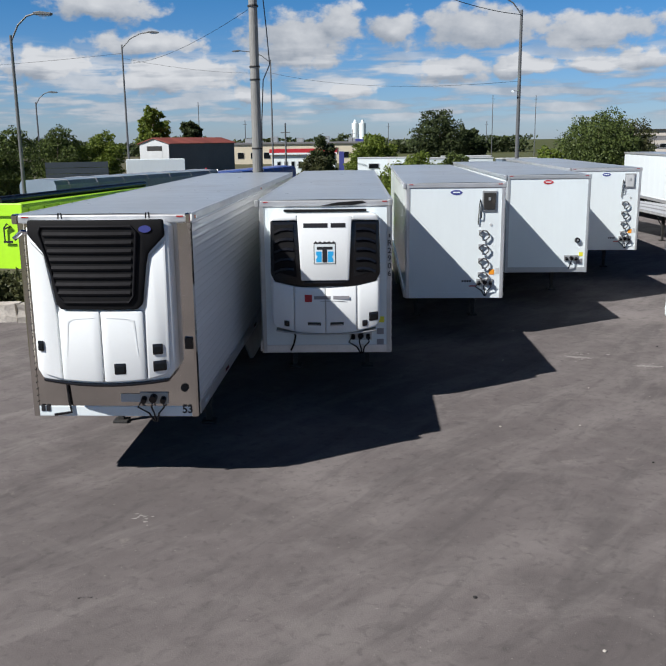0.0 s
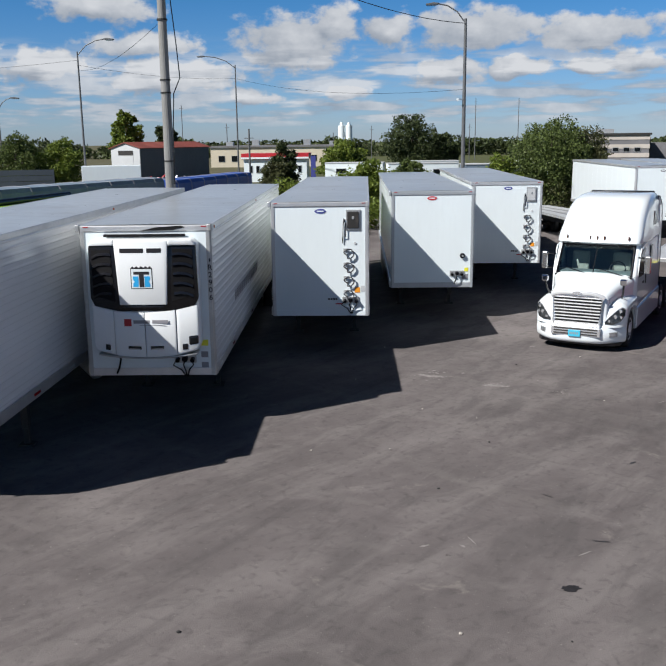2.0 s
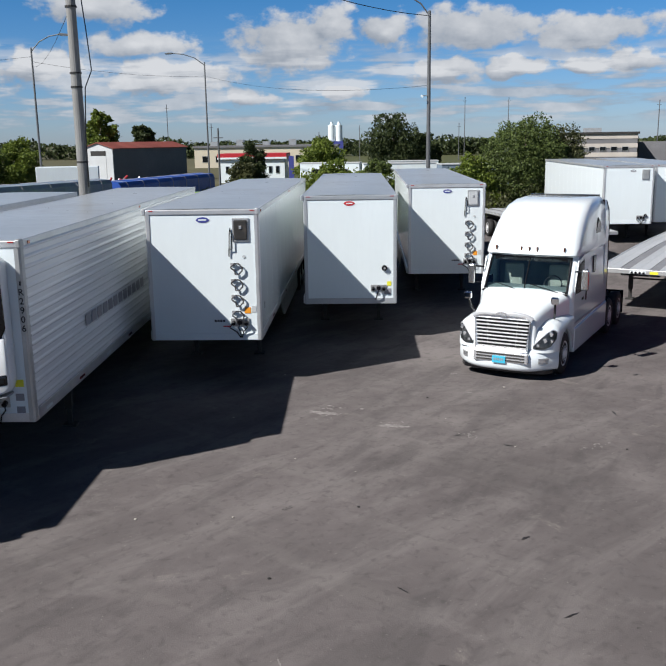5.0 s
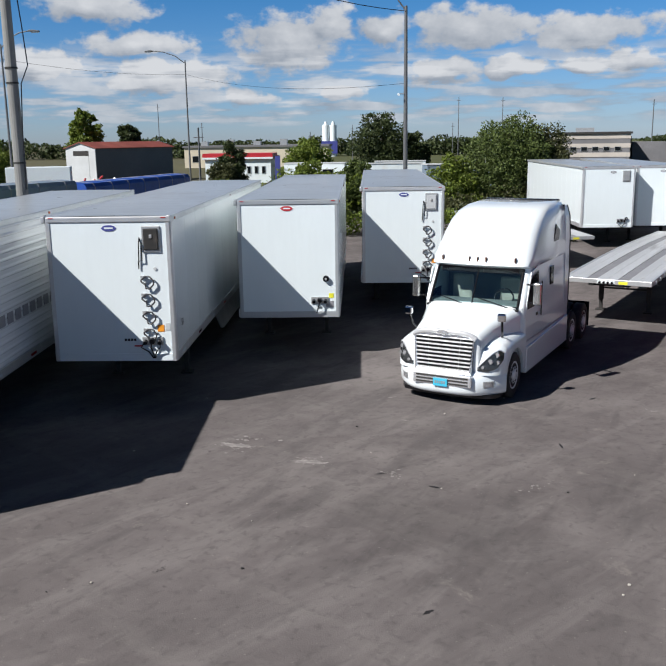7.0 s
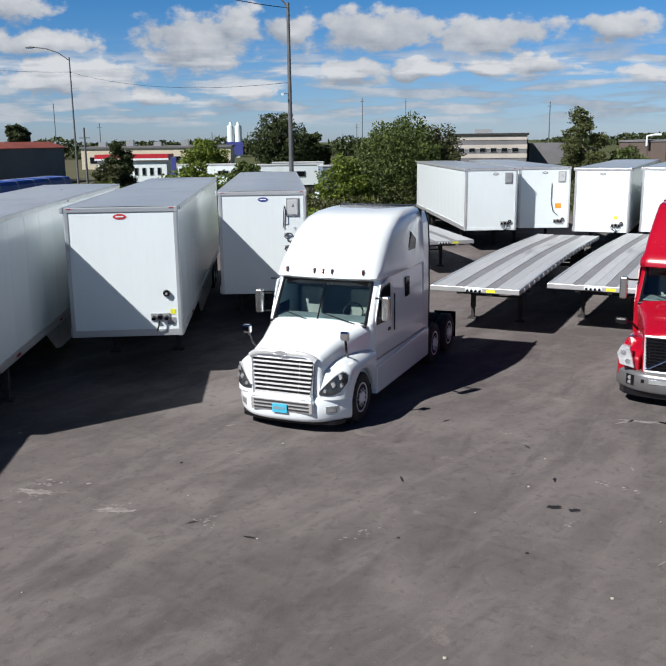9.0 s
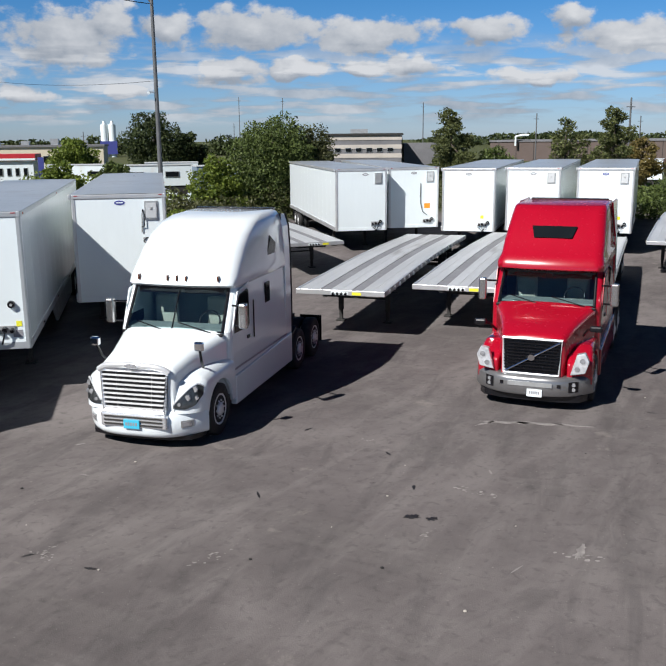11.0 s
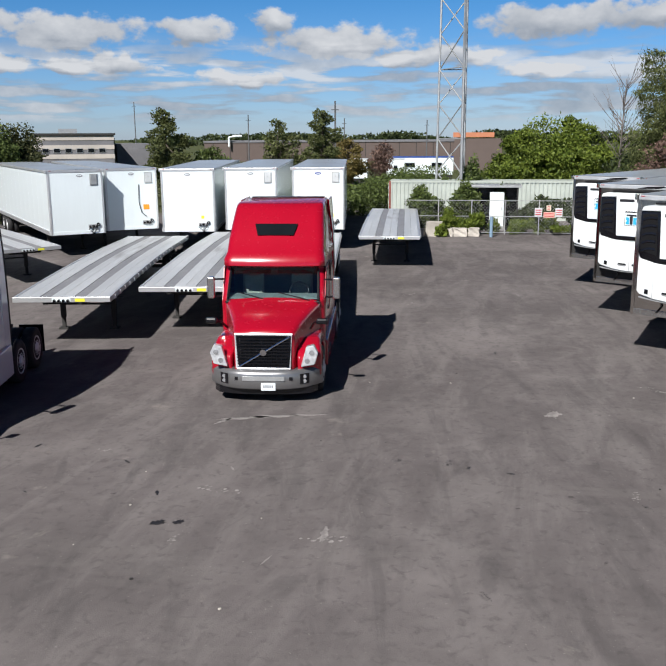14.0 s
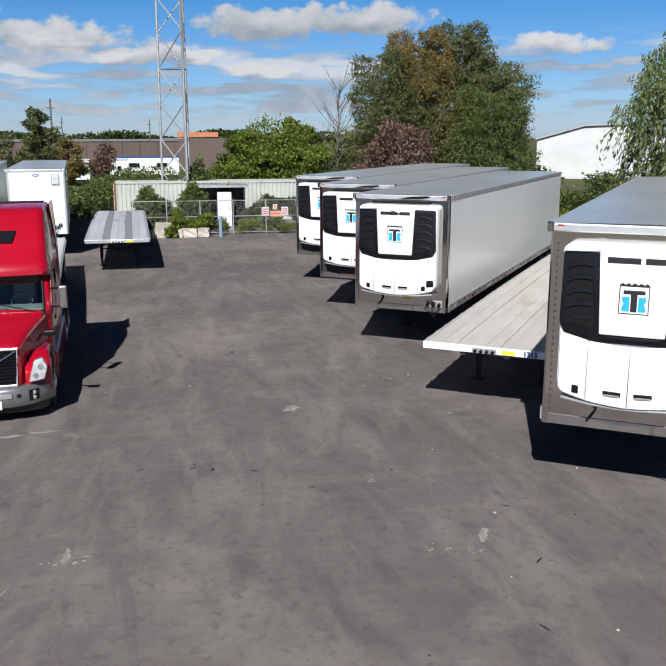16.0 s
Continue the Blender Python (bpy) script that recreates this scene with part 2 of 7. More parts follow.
BLACK = surf("black_plastic", (0.006, 0.006, 0.008), 0.26, var=0.2, scale=6.0)
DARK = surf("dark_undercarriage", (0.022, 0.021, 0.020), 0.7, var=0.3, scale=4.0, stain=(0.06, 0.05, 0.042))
RUBBER = surf("tyre_rubber", (0.018, 0.018, 0.018), 0.78, var=0.2, scale=8.0, bump=0.002, fine=40, stain=(0.055, 0.05, 0.045))
WPAINT = surf("white_truck_paint", (0.76, 0.815, 0.84), 0.20, var=0.015, coat=0.6)
RPAINT = surf("red_truck_paint", (0.33, 0.003, 0.016), 0.26, var=0.04, scale=0.8, coat=0.6)
UNIT = surf("white_moulded_cover", (0.79, 0.82, 0.825), 0.30, var=0.02, coat=0.3)
INK = surf("black_ink", (0.015, 0.015, 0.018), 0.5, var=0.05)
HOSE = surf("dark_grey_hose", (0.055, 0.055, 0.06), 0.5, var=0.1)
CYAN = surf("cyan_ink", (0.02, 0.36, 0.72), 0.5, var=0.03)
NAVY = surf("navy_ink", (0.05, 0.06, 0.25), 0.5, var=0.03)
CRIMSON = surf("crimson_ink", (0.45, 0.02, 0.03), 0.5, var=0.05)
ORANGE = surf("orange_sticker", (0.80, 0.30, 0.02), 0.5, var=0.04)
YELLOW = surf("yellow_sticker", (0.75, 0.72, 0.04), 0.5, var=0.04)
GREYINK = surf("grey_ink", (0.25, 0.25, 0.27), 0.5, var=0.05)
DIMAMBER = surf("dark_amber_lens", (0.10, 0.035, 0.018), 0.2, var=0.05, coat=0.5)
BRIGHT = surf("polished_trim", (0.80, 0.82, 0.85), 0.22, 0.75, var=0.04)
STRIP = surf("deck_strip", (0.27, 0.27, 0.28), 0.5, 0.3, var=0.10, scale=0.6)
AMBER = surf("amber_lens", (0.60, 0.12, 0.02), 0.2, var=0.05, coat=0.5)
REDLENS = surf("red_lens", (0.35, 0.01, 0.01), 0.2, var=0.05, coat=0.5)
LENS = surf("clear_lamp_lens", (0.55, 0.57, 0.60), 0.08, 0.7, var=0.3, scale=9.0, coat=1.0)
DECK = surf("aluminium_deck", (0.64, 0.655, 0.66), 0.42, 0.40, var=0.10, scale=0.6, stretch=(3, 0.3, 1), stain=(0.33, 0.32, 0.31), pieces=0.06)
WOOD = surf("weathered_wood_deck", (0.43, 0.415, 0.39), 0.75, var=0.10, scale=1.1, stretch=(2.5, 0.5, 1), bump=0.003, stain=(0.33, 0.30, 0.265), stain_at=(0.5, 0.75), pieces=0.05)
CONCRETE = surf("concrete_pole", (0.21, 0.21, 0.205), 0.85, var=0.15, scale=2.0, bump=0.003, stretch=(2, 2, 0.3), stain=(0.15, 0.145, 0.135))
LIME = surf("lime_green_paint", (0.42, 0.80, 0.03), 0.35, var=0.06, scale=0.6, coat=0.3)
BLUE = surf("blue_tarp", (0.012, 0.06, 0.30), 0.5, var=0.2, scale=0.8, bump=0.01, fine=3.0)
BLUEGREY = surf("blue_grey_tarp", (0.16, 0.21, 0.27), 0.6, var=0.15, scale=0.5, bump=0.01, fine=3.0)
RUSTROOF = surf("rusty_red_roof", (0.22, 0.055, 0.04), 0.7, var=0.25, scale=0.25, stain=(0.34, 0.13, 0.09))
SIDING = surf("dark_blue_grey_siding", (0.055, 0.07, 0.085), 0.6, var=0.12, scale=0.4)
PALE = surf("pale_siding", (0.50, 0.52, 0.53), 0.6, var=0.08, scale=0.5)
CREAM = surf("cream_wall", (0.58, 0.52, 0.40), 0.8, var=0.08, scale=0.1)
BROWN = surf("brown_warehouse_wall", (0.105, 0.078, 0.068), 0.8, var=0.10, scale=0.05)
STONEGREY = surf("grey_stone_band", (0.16, 0.16, 0.17), 0.8, var=0.15, scale=0.3)
STONELIGHT = surf("light_stone_band", (0.46, 0.42, 0.38), 0.8, var=0.1, scale=0.3)
ROCK = surf("pale_rock", (0.40, 0.37, 0.33), 0.9, var=0.25, scale=1.2, bump=0.03, fine=6.0, pieces=0.15)
CONTAINER = surf("pale_green_container", (0.40, 0.44, 0.40), 0.6, var=0.1, scale=0.8, stain=(0.38, 0.22, 0.14), stain_at=(0.66, 0.85))
BARK = surf("bark", (0.10, 0.08, 0.06), 0.9, var=0.3, scale=3.0, bump=0.02, fine=12.0)
TWIG = surf("grey_dead_twig", (0.16, 0.14, 0.13), 0.9, var=0.25, scale=3.0)
PALEBARK = surf("pale_bark", (0.30, 0.27, 0.24), 0.9, var=0.25, scale=3.0)
GREEN_A = leafy("leaves_mid_green", (0.035, 0.055, 0.016), (0.125, 0.165, 0.045))
GREEN_B = leafy("leaves_dark_green", (0.022, 0.034, 0.015), (0.075, 0.098, 0.034))
GREEN_C = leafy("leaves_yellow_green", (0.055, 0.090, 0.012), (0.190, 0.240, 0.040))
GREEN_D = leafy("leaves_grey_willow", (0.045, 0.058, 0.020), (0.150, 0.168, 0.062))
GREEN_E = leafy("leaves_autumn_rust", (0.09, 0.055, 0.045), (0.23, 0.15, 0.12))
GREEN_F = leafy("leaves_autumn_gold", (0.10, 0.085, 0.025), (0.23, 0.175, 0.06))
GREEN_H = leafy("leaves_fresh_willow", (0.055, 0.085, 0.030), (0.185, 0.230, 0.090))
GREEN_G = leafy("leaves_dull_olive", (0.035, 0.045, 0.018), (0.105, 0.110, 0.045))
GROUND = ground_mat()


def glass_mat(name, tint, rough):
    m = bpy.data.materials.new(name)
    m.use_nodes = True
    b = m.node_tree.nodes["Principled BSDF"]
    b.inputs["Base Color"].default_value = (*tint, 1)
    b.inputs["Roughness"].default_value = rough
    b.inputs["Transmission Weight"].default_value = 1.0
    b.inputs["IOR"].default_value = 1.05
    b.inputs["Specular IOR Level"].default_value = 1.0
    b.inputs["Coat Weight"].default_value = 1.0
    b.inputs["Coat Roughness"].default_value = 0.015
    b.inputs["Coat IOR"].default_value = 2.1
    return m


GLASS = glass_mat("tinted_glass", (0.27, 0.52, 0.54), 0.0)
DARKGLASS = surf("dark_window_glass", (0.008, 0.010, 0.012), 0.10, var=0.1, spec=0.25)
LOUVRE = surf("black_louvre_plastic", (0.007, 0.007, 0.009), 0.7, var=0.15, scale=5.0, spec=0.15)
BUMPER = surf("brushed_bumper_steel", (0.27, 0.27, 0.275), 0.30, 0.7, var=0.10, scale=2.0)
RIMALU = surf("wheel_aluminium", (0.72, 0.73, 0.74), 0.30, 0.25, var=0.08, scale=4.0)
SATIN = surf("satin_chrome", (0.86, 0.88, 0.90), 0.20, 0.55, var=0.04)
LAMPGLASS = surf("smoked_lamp_glass", (0.07, 0.075, 0.08), 0.08, var=0.3, scale=8.0, coat=1.0)
BRIGHTLENS = surf("bright_lamp_lens", (0.60, 0.62, 0.65), 0.12, 0.35, var=0.25, scale=12.0, coat=1.0)
TRIMGREY = surf("grey_cab_trim", (0.17, 0.18, 0.18), 0.7, var=0.15, scale=3.0)
TRIMTAN = surf("tan_cab_trim", (0.42, 0.39, 0.34), 0.7, var=0.15, scale=3.0)
LANE_SIDE = surf("clean_white_side_sheet", (0.86, 0.88, 0.885), 0.30, var=0.03, scale=0.5, coat=0.3, stain=(0.78, 0.79, 0.79), stain_at=(0.60, 0.85), stretch=(1, 1, 0.3))


# ---- building helpers ----
def part(name, bm, material, parent=None, label="", smooth=False):
    me = bpy.data.meshes.new(name)
    if smooth:
        for f in bm.faces:
            f.smooth = True
    bm.to_mesh(me)
    bm.free()
    if smooth:
        me.set_sharp_from_angle(angle=radians(70))
    me.materials.append(material)
    ob = new(name, me)
    if parent:
        ob.parent = parent
    if label:
        ob["label"] = label
    return ob


def share(name, mesh, parent, m):
    ob = new(name, mesh)
    ob.parent = parent
    ob.matrix_basis = m
    return ob


def thing(name, m, label, category, group=""):
    ob = new(name)
    ob.empty_display_size = 0.3
    ob.matrix_world = m
    return tagged(ob, label, category, group)


def box(x0, x1, y0, y1, z0, z1, bevel=0.0, bm=None):
    own = bm is None
    bm = bm or bmesh.new()
    v = [bm.verts.new((x, y, z)) for x in (x0, x1) for y in (y0, y1) for z in (z0, z1)]
    fs = [bm.faces.new([v[i] for i in f]) for f in ((0, 1, 3, 2), (4, 6, 7, 5), (0, 4, 5, 1), (2, 3, 7, 6), (0, 2, 6, 4), (1, 5, 7, 3))]
    if bevel:
        es = list({e for f in fs for e in f.edges})
        bmesh.ops.bevel(bm, geom=es, offset=bevel, segments=2, affect="EDGES", profile=0.5)
    return bm


def rod(p, q, r, r2=None, seg=10, bm=None, caps=True):
    bm = bm or bmesh.new()
    p, q = Vector(p), Vector(q)
    m = Matrix.Translation((p + q) / 2) @ (q - p).to_track_quat("Z", "Y").to_matrix().to_4x4()
    bmesh.ops.create_cone(bm, cap_ends=caps, segments=seg, radius1=r, radius2=r if r2 is None else r2, depth=(q - p).length, matrix=m)
    return bm


def tube(points, r, seg=6, bm=None):
    """A round bar swept through points, as one skin."""
    ps = [Vector(p) for p in points]
    loop = (ps[0] - ps[-1]).length < 1e-6
    rings, side = [], None
    for i, p in enumerate(ps):
        d = (ps[min(i + 1, len(ps) - 1)] - ps[max(i - 1, 0)]).normalized()
        ref = side or Vector((0, 0, 1) if abs(d.z) < 0.9 else (1, 0, 0))
        side = (ref - d * ref.dot(d)).normalized()
        other = d.cross(side)
        rings.append([p + side * (r * math.cos(2 * math.pi * k / seg)) + other * (r * math.sin(2 * math.pi * k / seg)) for k in range(seg)])
    return loft(rings, bm=bm)


def prism(profile, axis, a, b, bm=None, bevel=0.0):
    """A closed outline of (u, v) pushed along an axis from a to b: along x it lies in y, z; along y in x, z; along z in x, y."""
    bm = bm or bmesh.new()

    def at(u, v, w):
        return {"x": (w, u, v), "y": (u, w, v), "z": (u, v, w)}[axis]
    lo, hi = [bm.verts.new(at(u, v, a)) for u, v in profile], [bm.verts.new(at(u, v, b)) for u, v in profile]
    n = len(profile)
    fs = [bm.faces.new(lo), bm.faces.new(hi[::-1])]
    fs += [bm.faces.new((lo[i], hi[i], hi[(i + 1) % n], lo[(i + 1) % n])) for i in range(n)]
    bmesh.ops.recalc_face_normals(bm, faces=fs)
    if bevel:
        bmesh.ops.bevel(bm, geom=list({e for f in fs for e in f.edges}), offset=bevel, segments=2, affect="EDGES", profile=0.5)
    return bm


def loft(rings, closed=True, caps=True, bm=None):
    """Skin over rings of equally many points."""
    bm = bm or bmesh.new()
    vs = [[bm.verts.new(p) for p in r] for r in rings]
    n = len(vs[0])
    for a, b in zip(vs, vs[1:]):
        for i in range(n if closed else n - 1):
            bm.faces.new((a[i], a[(i + 1) % n], b[(i + 1) % n], b[i]))
    if caps:
        bm.faces.new(vs[0][::-1])
        bm.faces.new(vs[-1])
    bmesh.ops.recalc_face_normals(bm, faces=bm.faces[:])
    return bm


def words(text, size, material, parent, m, name="lettering", bold=0.0):
    """Flat lettering in the built-in font, as a mesh."""
    cu = bpy.data.curves.new(name, "FONT")
    cu.body, cu.size, cu.align_x, cu.align_y, cu.extrude, cu.offset = text, size, "CENTER", "CENTER", 0.001, bold
    tmp = bpy.data.objects.new(name, cu)
    scene.collection.objects.link(tmp)
    me = bpy.data.meshes.new_from_object(tmp.evaluated_get(bpy.context.evaluated_depsgraph_get()))
    bpy.data.objects.remove(tmp)
    bpy.data.curves.remove(cu)
    me.materials.clear()
    me.materials.append(material)
    ob = new(name, me)
    ob.parent = parent
    ob.matrix_basis = m
    return ob


def facing(x, y, z, rz=0):
    """A pose on a front wall, for lettering that is read from -y."""
    return pose(x, y, z, 90, 0, rz)


# ---- ground ----
bm = bmesh.new()
xs = [-1500, -300, -60, -20] + list(range(-16, 60, 4)) + [64, 100, 300, 1500]
ys = [-300, -60, -20] + list(range(-16, 68, 4)) + [72, 120, 300, 2500]
gv = [[bm.verts.new((x, y, 0.0)) for x in xs] for y in ys]
for a, b in zip(gv, gv[1:]):
    for i in range(len(xs) - 1):
        bm.faces.new((a[i], a[i + 1], b[i + 1], b[i]))
tagged(part("ground", bm, GROUND), "worn grey-brown asphalt yard with dust and tyre marks", "ground", kind="structure")



# ---- wheels and running gear ----
def ring_mesh(name, profile, seg, material):
    """A body turned about the x axis from (x, radius) pairs."""
    bm = loft([[(x, r * math.cos(2 * math.pi * i / seg), r * math.sin(2 * math.pi * i / seg)) for i in range(seg)] for x, r in profile])
    me = bpy.data.meshes.new(name)
    for f in bm.faces:
        f.smooth = len(f.verts) == 4
    bm.to_mesh(me)
    bm.free()
    me.materials.append(material)
    return me


TYRE = ring_mesh("tyre", [(-0.12, 0.30), (-0.14, 0.33), (-0.14, 0.45), (-0.11, 0.505), (0.11, 0.505), (0.14, 0.45), (0.14, 0.33), (0.12, 0.30)], 28, RUBBER)


def rim_mesh():
    bm = loft([[(x, r * math.cos(2 * math.pi * i / 24), r * math.sin(2 * math.pi * i / 24)) for i in range(24)]
               for x, r in [(-0.1, 0.29), (0.13, 0.305), (0.13, 0.275), (0.10, 0.25), (0.115, 0.14), (0.15, 0.12), (0.17, 0.08), (0.17, 0.001)]])
    for i in range(10):
        a = 2 * math.pi * i / 10
        rod((0.09, 0.17 * math.cos(a), 0.17 * math.sin(a)), (0.145, 0.17 * math.cos(a), 0.17 * math.sin(a)), 0.018, seg=6, bm=bm)
    me = bpy.data.meshes.new("rim")
    bm.to_mesh(me)
    bm.free()
    me.materials.append(RIMALU)
    return me


RIM = rim_mesh()


def wheel(parent, x, y, z=0.505, right=True, name="wheel"):
    turn = pose(x, y, z, 0, 0, 0 if right else 180)
    t = share("tyre", TYRE, parent, turn)
    share("rim", RIM, t, Matrix())
    return t


def bogie(parent, y, width=2.5, axles=(0.0, 1.25)):
    for a in axles:
        part("axle", rod((-width / 2 + 0.2, y + a, 0.505), (width / 2 - 0.2, y + a, 0.505), 0.07), DARK, parent)
        for s in (-1, 1):
            wheel(parent, s * (width / 2 - 0.14), y + a, right=s > 0)
            wheel(parent, s * (width / 2 - 0.48), y + a, right=s > 0)


def landing_gear(parent, y, top, spread=0.85, metal=DARK):
    for s in (-1, 1):
        leg = part("landing_leg", box(s * spread - 0.07, s * spread + 0.07, y - 0.07, y + 0.07, 0.35, top, 0.01), metal, parent)
        part("leg_tube", box(s * spread - 0.05, s * spread + 0.05, y - 0.05, y + 0.05, 0.05, 0.4), metal, leg)
        part("foot", box(s * spread - 0.14, s * spread + 0.14, y - 0.13, y + 0.13, 0.0, 0.05, 0.01), metal, leg)
        part("leg_brace", rod((s * spread, y, 0.6), (s * spread, y + 0.8, top), 0.03, seg=6), metal, leg)
    part("cross_brace", rod((-spread, y, 0.75), (spread, y, 0.75), 0.03, seg=6), metal, parent)
    part("crank_shaft", rod((-spread, y, 0.95), (spread + 0.3, y, 0.95), 0.02, seg=6), metal, parent)


# ---- van trailers ----
W, TOP, BOT, LONG = 2.59, 4.11, 1.07, 16.15


def ribbed_side(sx, n, depth, y0, y1, z0, z1):
    """A side wall with raised horizontal ribs, sx is -1 or 1."""
    x = sx * W / 2
    step = (z1 - z0) / n
    prof = [(x - sx * 0.03, z0)]
    for i in range(n):
        a = z0 + i * step
        prof += [(x, a + 0.10 * step), (x, a + 0.62 * step), (x + sx * depth, a + 0.72 * step), (x + sx * depth, a + 0.88 * step)]
    prof += [(x, z1), (x - sx * 0.03, z1)]
    return prism(prof, "y", y0, y1)


def van(m, label, group, side="flat", skirt=False, front=WHITE, post=ALU, roof_trim=ALU, base=WHITE, plain=False, sheet_mat=None):
    """A van semi-trailer: its front wall in y = 0, its length along +y."""
    t = thing("semi_trailer", m, label, "trailer", group)
    h = W / 2
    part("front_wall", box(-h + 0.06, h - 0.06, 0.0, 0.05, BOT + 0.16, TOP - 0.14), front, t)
    part("front_sill", box(-h + 0.06, h - 0.06, -0.012, 0.06, BOT, BOT + 0.16, 0.01), base, t)
    part("front_header", box(-h + 0.02, h - 0.02, -0.02, 0.08, TOP - 0.14, TOP - 0.01, 0.025), roof_trim, t)
    for s in (-1, 1):
        prof = [(s * (h - 0.10), -0.015), (s * (h - 0.03), -0.015), (s * h, 0.02), (s * (h + 0.004), 0.13), (s * (h - 0.06), 0.13)]
        part("corner_post", prism(prof, "z", BOT, TOP - 0.02), post, t)
        part("corner_cap", box(s * h - 0.07, s * h + 0.012, -0.026, 0.13, TOP - 0.14, TOP + 0.004, 0.02), post, t)
        if side == "flat":
            wall = part("side_wall", box(s * h - 0.035 if s > 0 else -h, h if s > 0 else -h + 0.035, 0.13, LONG, BOT + 0.2, TOP - 0.12), sheet_mat or WHITE_SIDE, t)
            for i in range(13):
                y = 0.14 + i * 1.2315
                if plain:
                    continue
                share("side_panel", FLAT_PANEL, wall, pose(s * h, y, 0))
        else:
            n, d = (22, 0.005) if side == "fine" else (17, 0.010)
            part("side_wall", ribbed_side(s, n, d, 0.13, LONG, BOT + 0.2, TOP - 0.12), RIBBED, t, "white ribbed aluminium side sheet")
        part("bottom_rail", box(s * h - 0.05, s * h + 0.012, 0.13, LONG, BOT, BOT + 0.2, 0.008), ALU if side != "steel" else STEEL, t)
        part("top_rail", box(s * h - 0.05, s * h + 0.014, 0.13, LONG, TOP - 0.12, TOP - 0.005, 0.01), roof_trim, t)
        for i in range(9):
            part("side_marker", box(s * (h + 0.012), s * (h + 0.02), 0.5 + i * 1.9, 0.8 + i * 1.9, BOT + 0.06, BOT + 0.11), REDLENS if i % 2 else WHITE, t)
        for y in (0.3, 8.0):
            part("clearance_lamp", box(s * (h + 0.012), s * (h + 0.03), y, y + 0.08, TOP - 0.1, TOP - 0.05), AMBER, t)
        if skirt:
            part("side_skirt", prism([(5.0, BOT), (5.9, 0.50), (6.3, 0.42), (11.4, 0.42), (11.4, BOT)], "x", s * h - 0.065, s * h - 0.035), GALV, t, "dull grey side skirt")
        part("mudflap", box(s * 0.95 - 0.3, s * 0.95 + 0.3, 15.3, 15.32, 0.25, 1.0), BLACK, t)
    bm = bmesh.new()
    cols, rows = 6, 40
    grid = [[bm.verts.new((-h + 0.01 + (W - 0.02) * i / cols, 0.01 + (LONG - 0.02) * j / rows, TOP - 0.012 + 0.016 * math.sin(math.pi * i / cols) + 0.004 * (j % 2))) for i in range(cols + 1)] for j in range(rows + 1)]
    for a, b in zip(grid, grid[1:]):
        for i in range(cols):
            bm.faces.new((a[i], a[i + 1], b[i + 1], b[i]))
    part("roof", bm, ROOF, t, "dull grey roof sheet")
    part("floor_frame", box(-h + 0.05, h - 0.05, 0.06, LONG - 0.02, BOT + 0.01, BOT + 0.12), DARK, t)
    part("kingpin_plate", box(-0.6, 0.6, 0.3, 1.6, BOT - 0.03, BOT + 0.01), DARK, t)
    part("rear_frame", box(-h, h, LONG - 0.06, LONG, BOT, TOP - 0.02), GALV, t)
    for s in (-1, 1):
        part("rear_door", box(min(0, s * (h - 0.08)) + 0.005, max(0, s * (h - 0.08)) - 0.005, LONG, LONG + 0.03, BOT + 0.1, TOP - 0.12, 0.006), WHITE, t)
    for s in (-1, 1):
        part("marker_lamp", box(s * (h - 0.14) - 0.05, s * (h - 0.14) + 0.05, -0.028, -0.018, TOP - 0.05, TOP - 0.03), REDLENS, t)
    part("underride_guard", box(-1.1, 1.1, LONG - 0.12, LONG - 0.04, 0.45, 0.55), GALV, t)
    for s in (-1, 1):
        part("guard_post", box(s * 0.6 - 0.05, s * 0.6 + 0.05, LONG - 0.12, LONG - 0.04, 0.55, BOT), GALV, t)
        part("slider_rail", box(s * 0.5 - 0.06, s * 0.5 + 0.06, 10.6, LONG - 0.2, BOT - 0.18, BOT), DARK, t)
    landing_gear(t, 3.0, BOT)
    bogie(t, 13.1)
    return t


def flat_panel_mesh():
    bm = box(-0.002, 0.0025, 0.003, 1.2285, BOT + 0.22, TOP - 0.13)
    for y in (0.03, 1.2):
        for k in range(14):
            z = BOT + 0.3 + k * 0.19
            box(0.004, 0.008, y - 0.008, y + 0.008, z, z + 0.014, bm=bm)
    me = bpy.data.meshes.new("side_panel")
    bm.to_mesh(me)
    bm.free()
    me.materials.append(WHITE_SIDE)
    return me


FLAT_PANEL = flat_panel_mesh()


def bolt_mesh():
    bm = rod((0, 0, 0), (0.012, 0, 0), 0.035, seg=8)
    me = bpy.data.meshes.new("rail_bolt")
    bm.to_mesh(me)
    bm.free()
    me.materials.append(DARK)
    return me


BOLT = bolt_mesh()


def glad_hands(t, x, z, hoses=True):
    """Air and electric couplings low on a front wall, with their hanging lines."""
    plate = part("coupling_plate", box(x - 0.22, x + 0.22, -0.03, 0.0, z - 0.09, z + 0.09, 0.01), GALV, t)
    for dx, mt in ((-0.15, REDLENS), (0.15, NAVY)):
        part("glad_hand", rod((x + dx, -0.03, z), (x + dx, -0.11, z - 0.03), 0.045), BLACK, plate)
    part("electric_socket", rod((x, -0.03, z + 0.02), (x, -0.12, z + 0.0), 0.06), BLACK, plate)
    if hoses:
        for k, dx in enumerate((-0.16, 0.0, 0.15)):
            pts = [(x + dx, -0.09, z), (x + dx * 1.3 - 0.03, -0.10, z - 0.12), (x + dx * 0.5, -0.07, z - 0.22), (x + 0.02 * k, -0.05, z - 0.36)]
            part("air_line", tube(pts, 0.014), BLACK, plate)


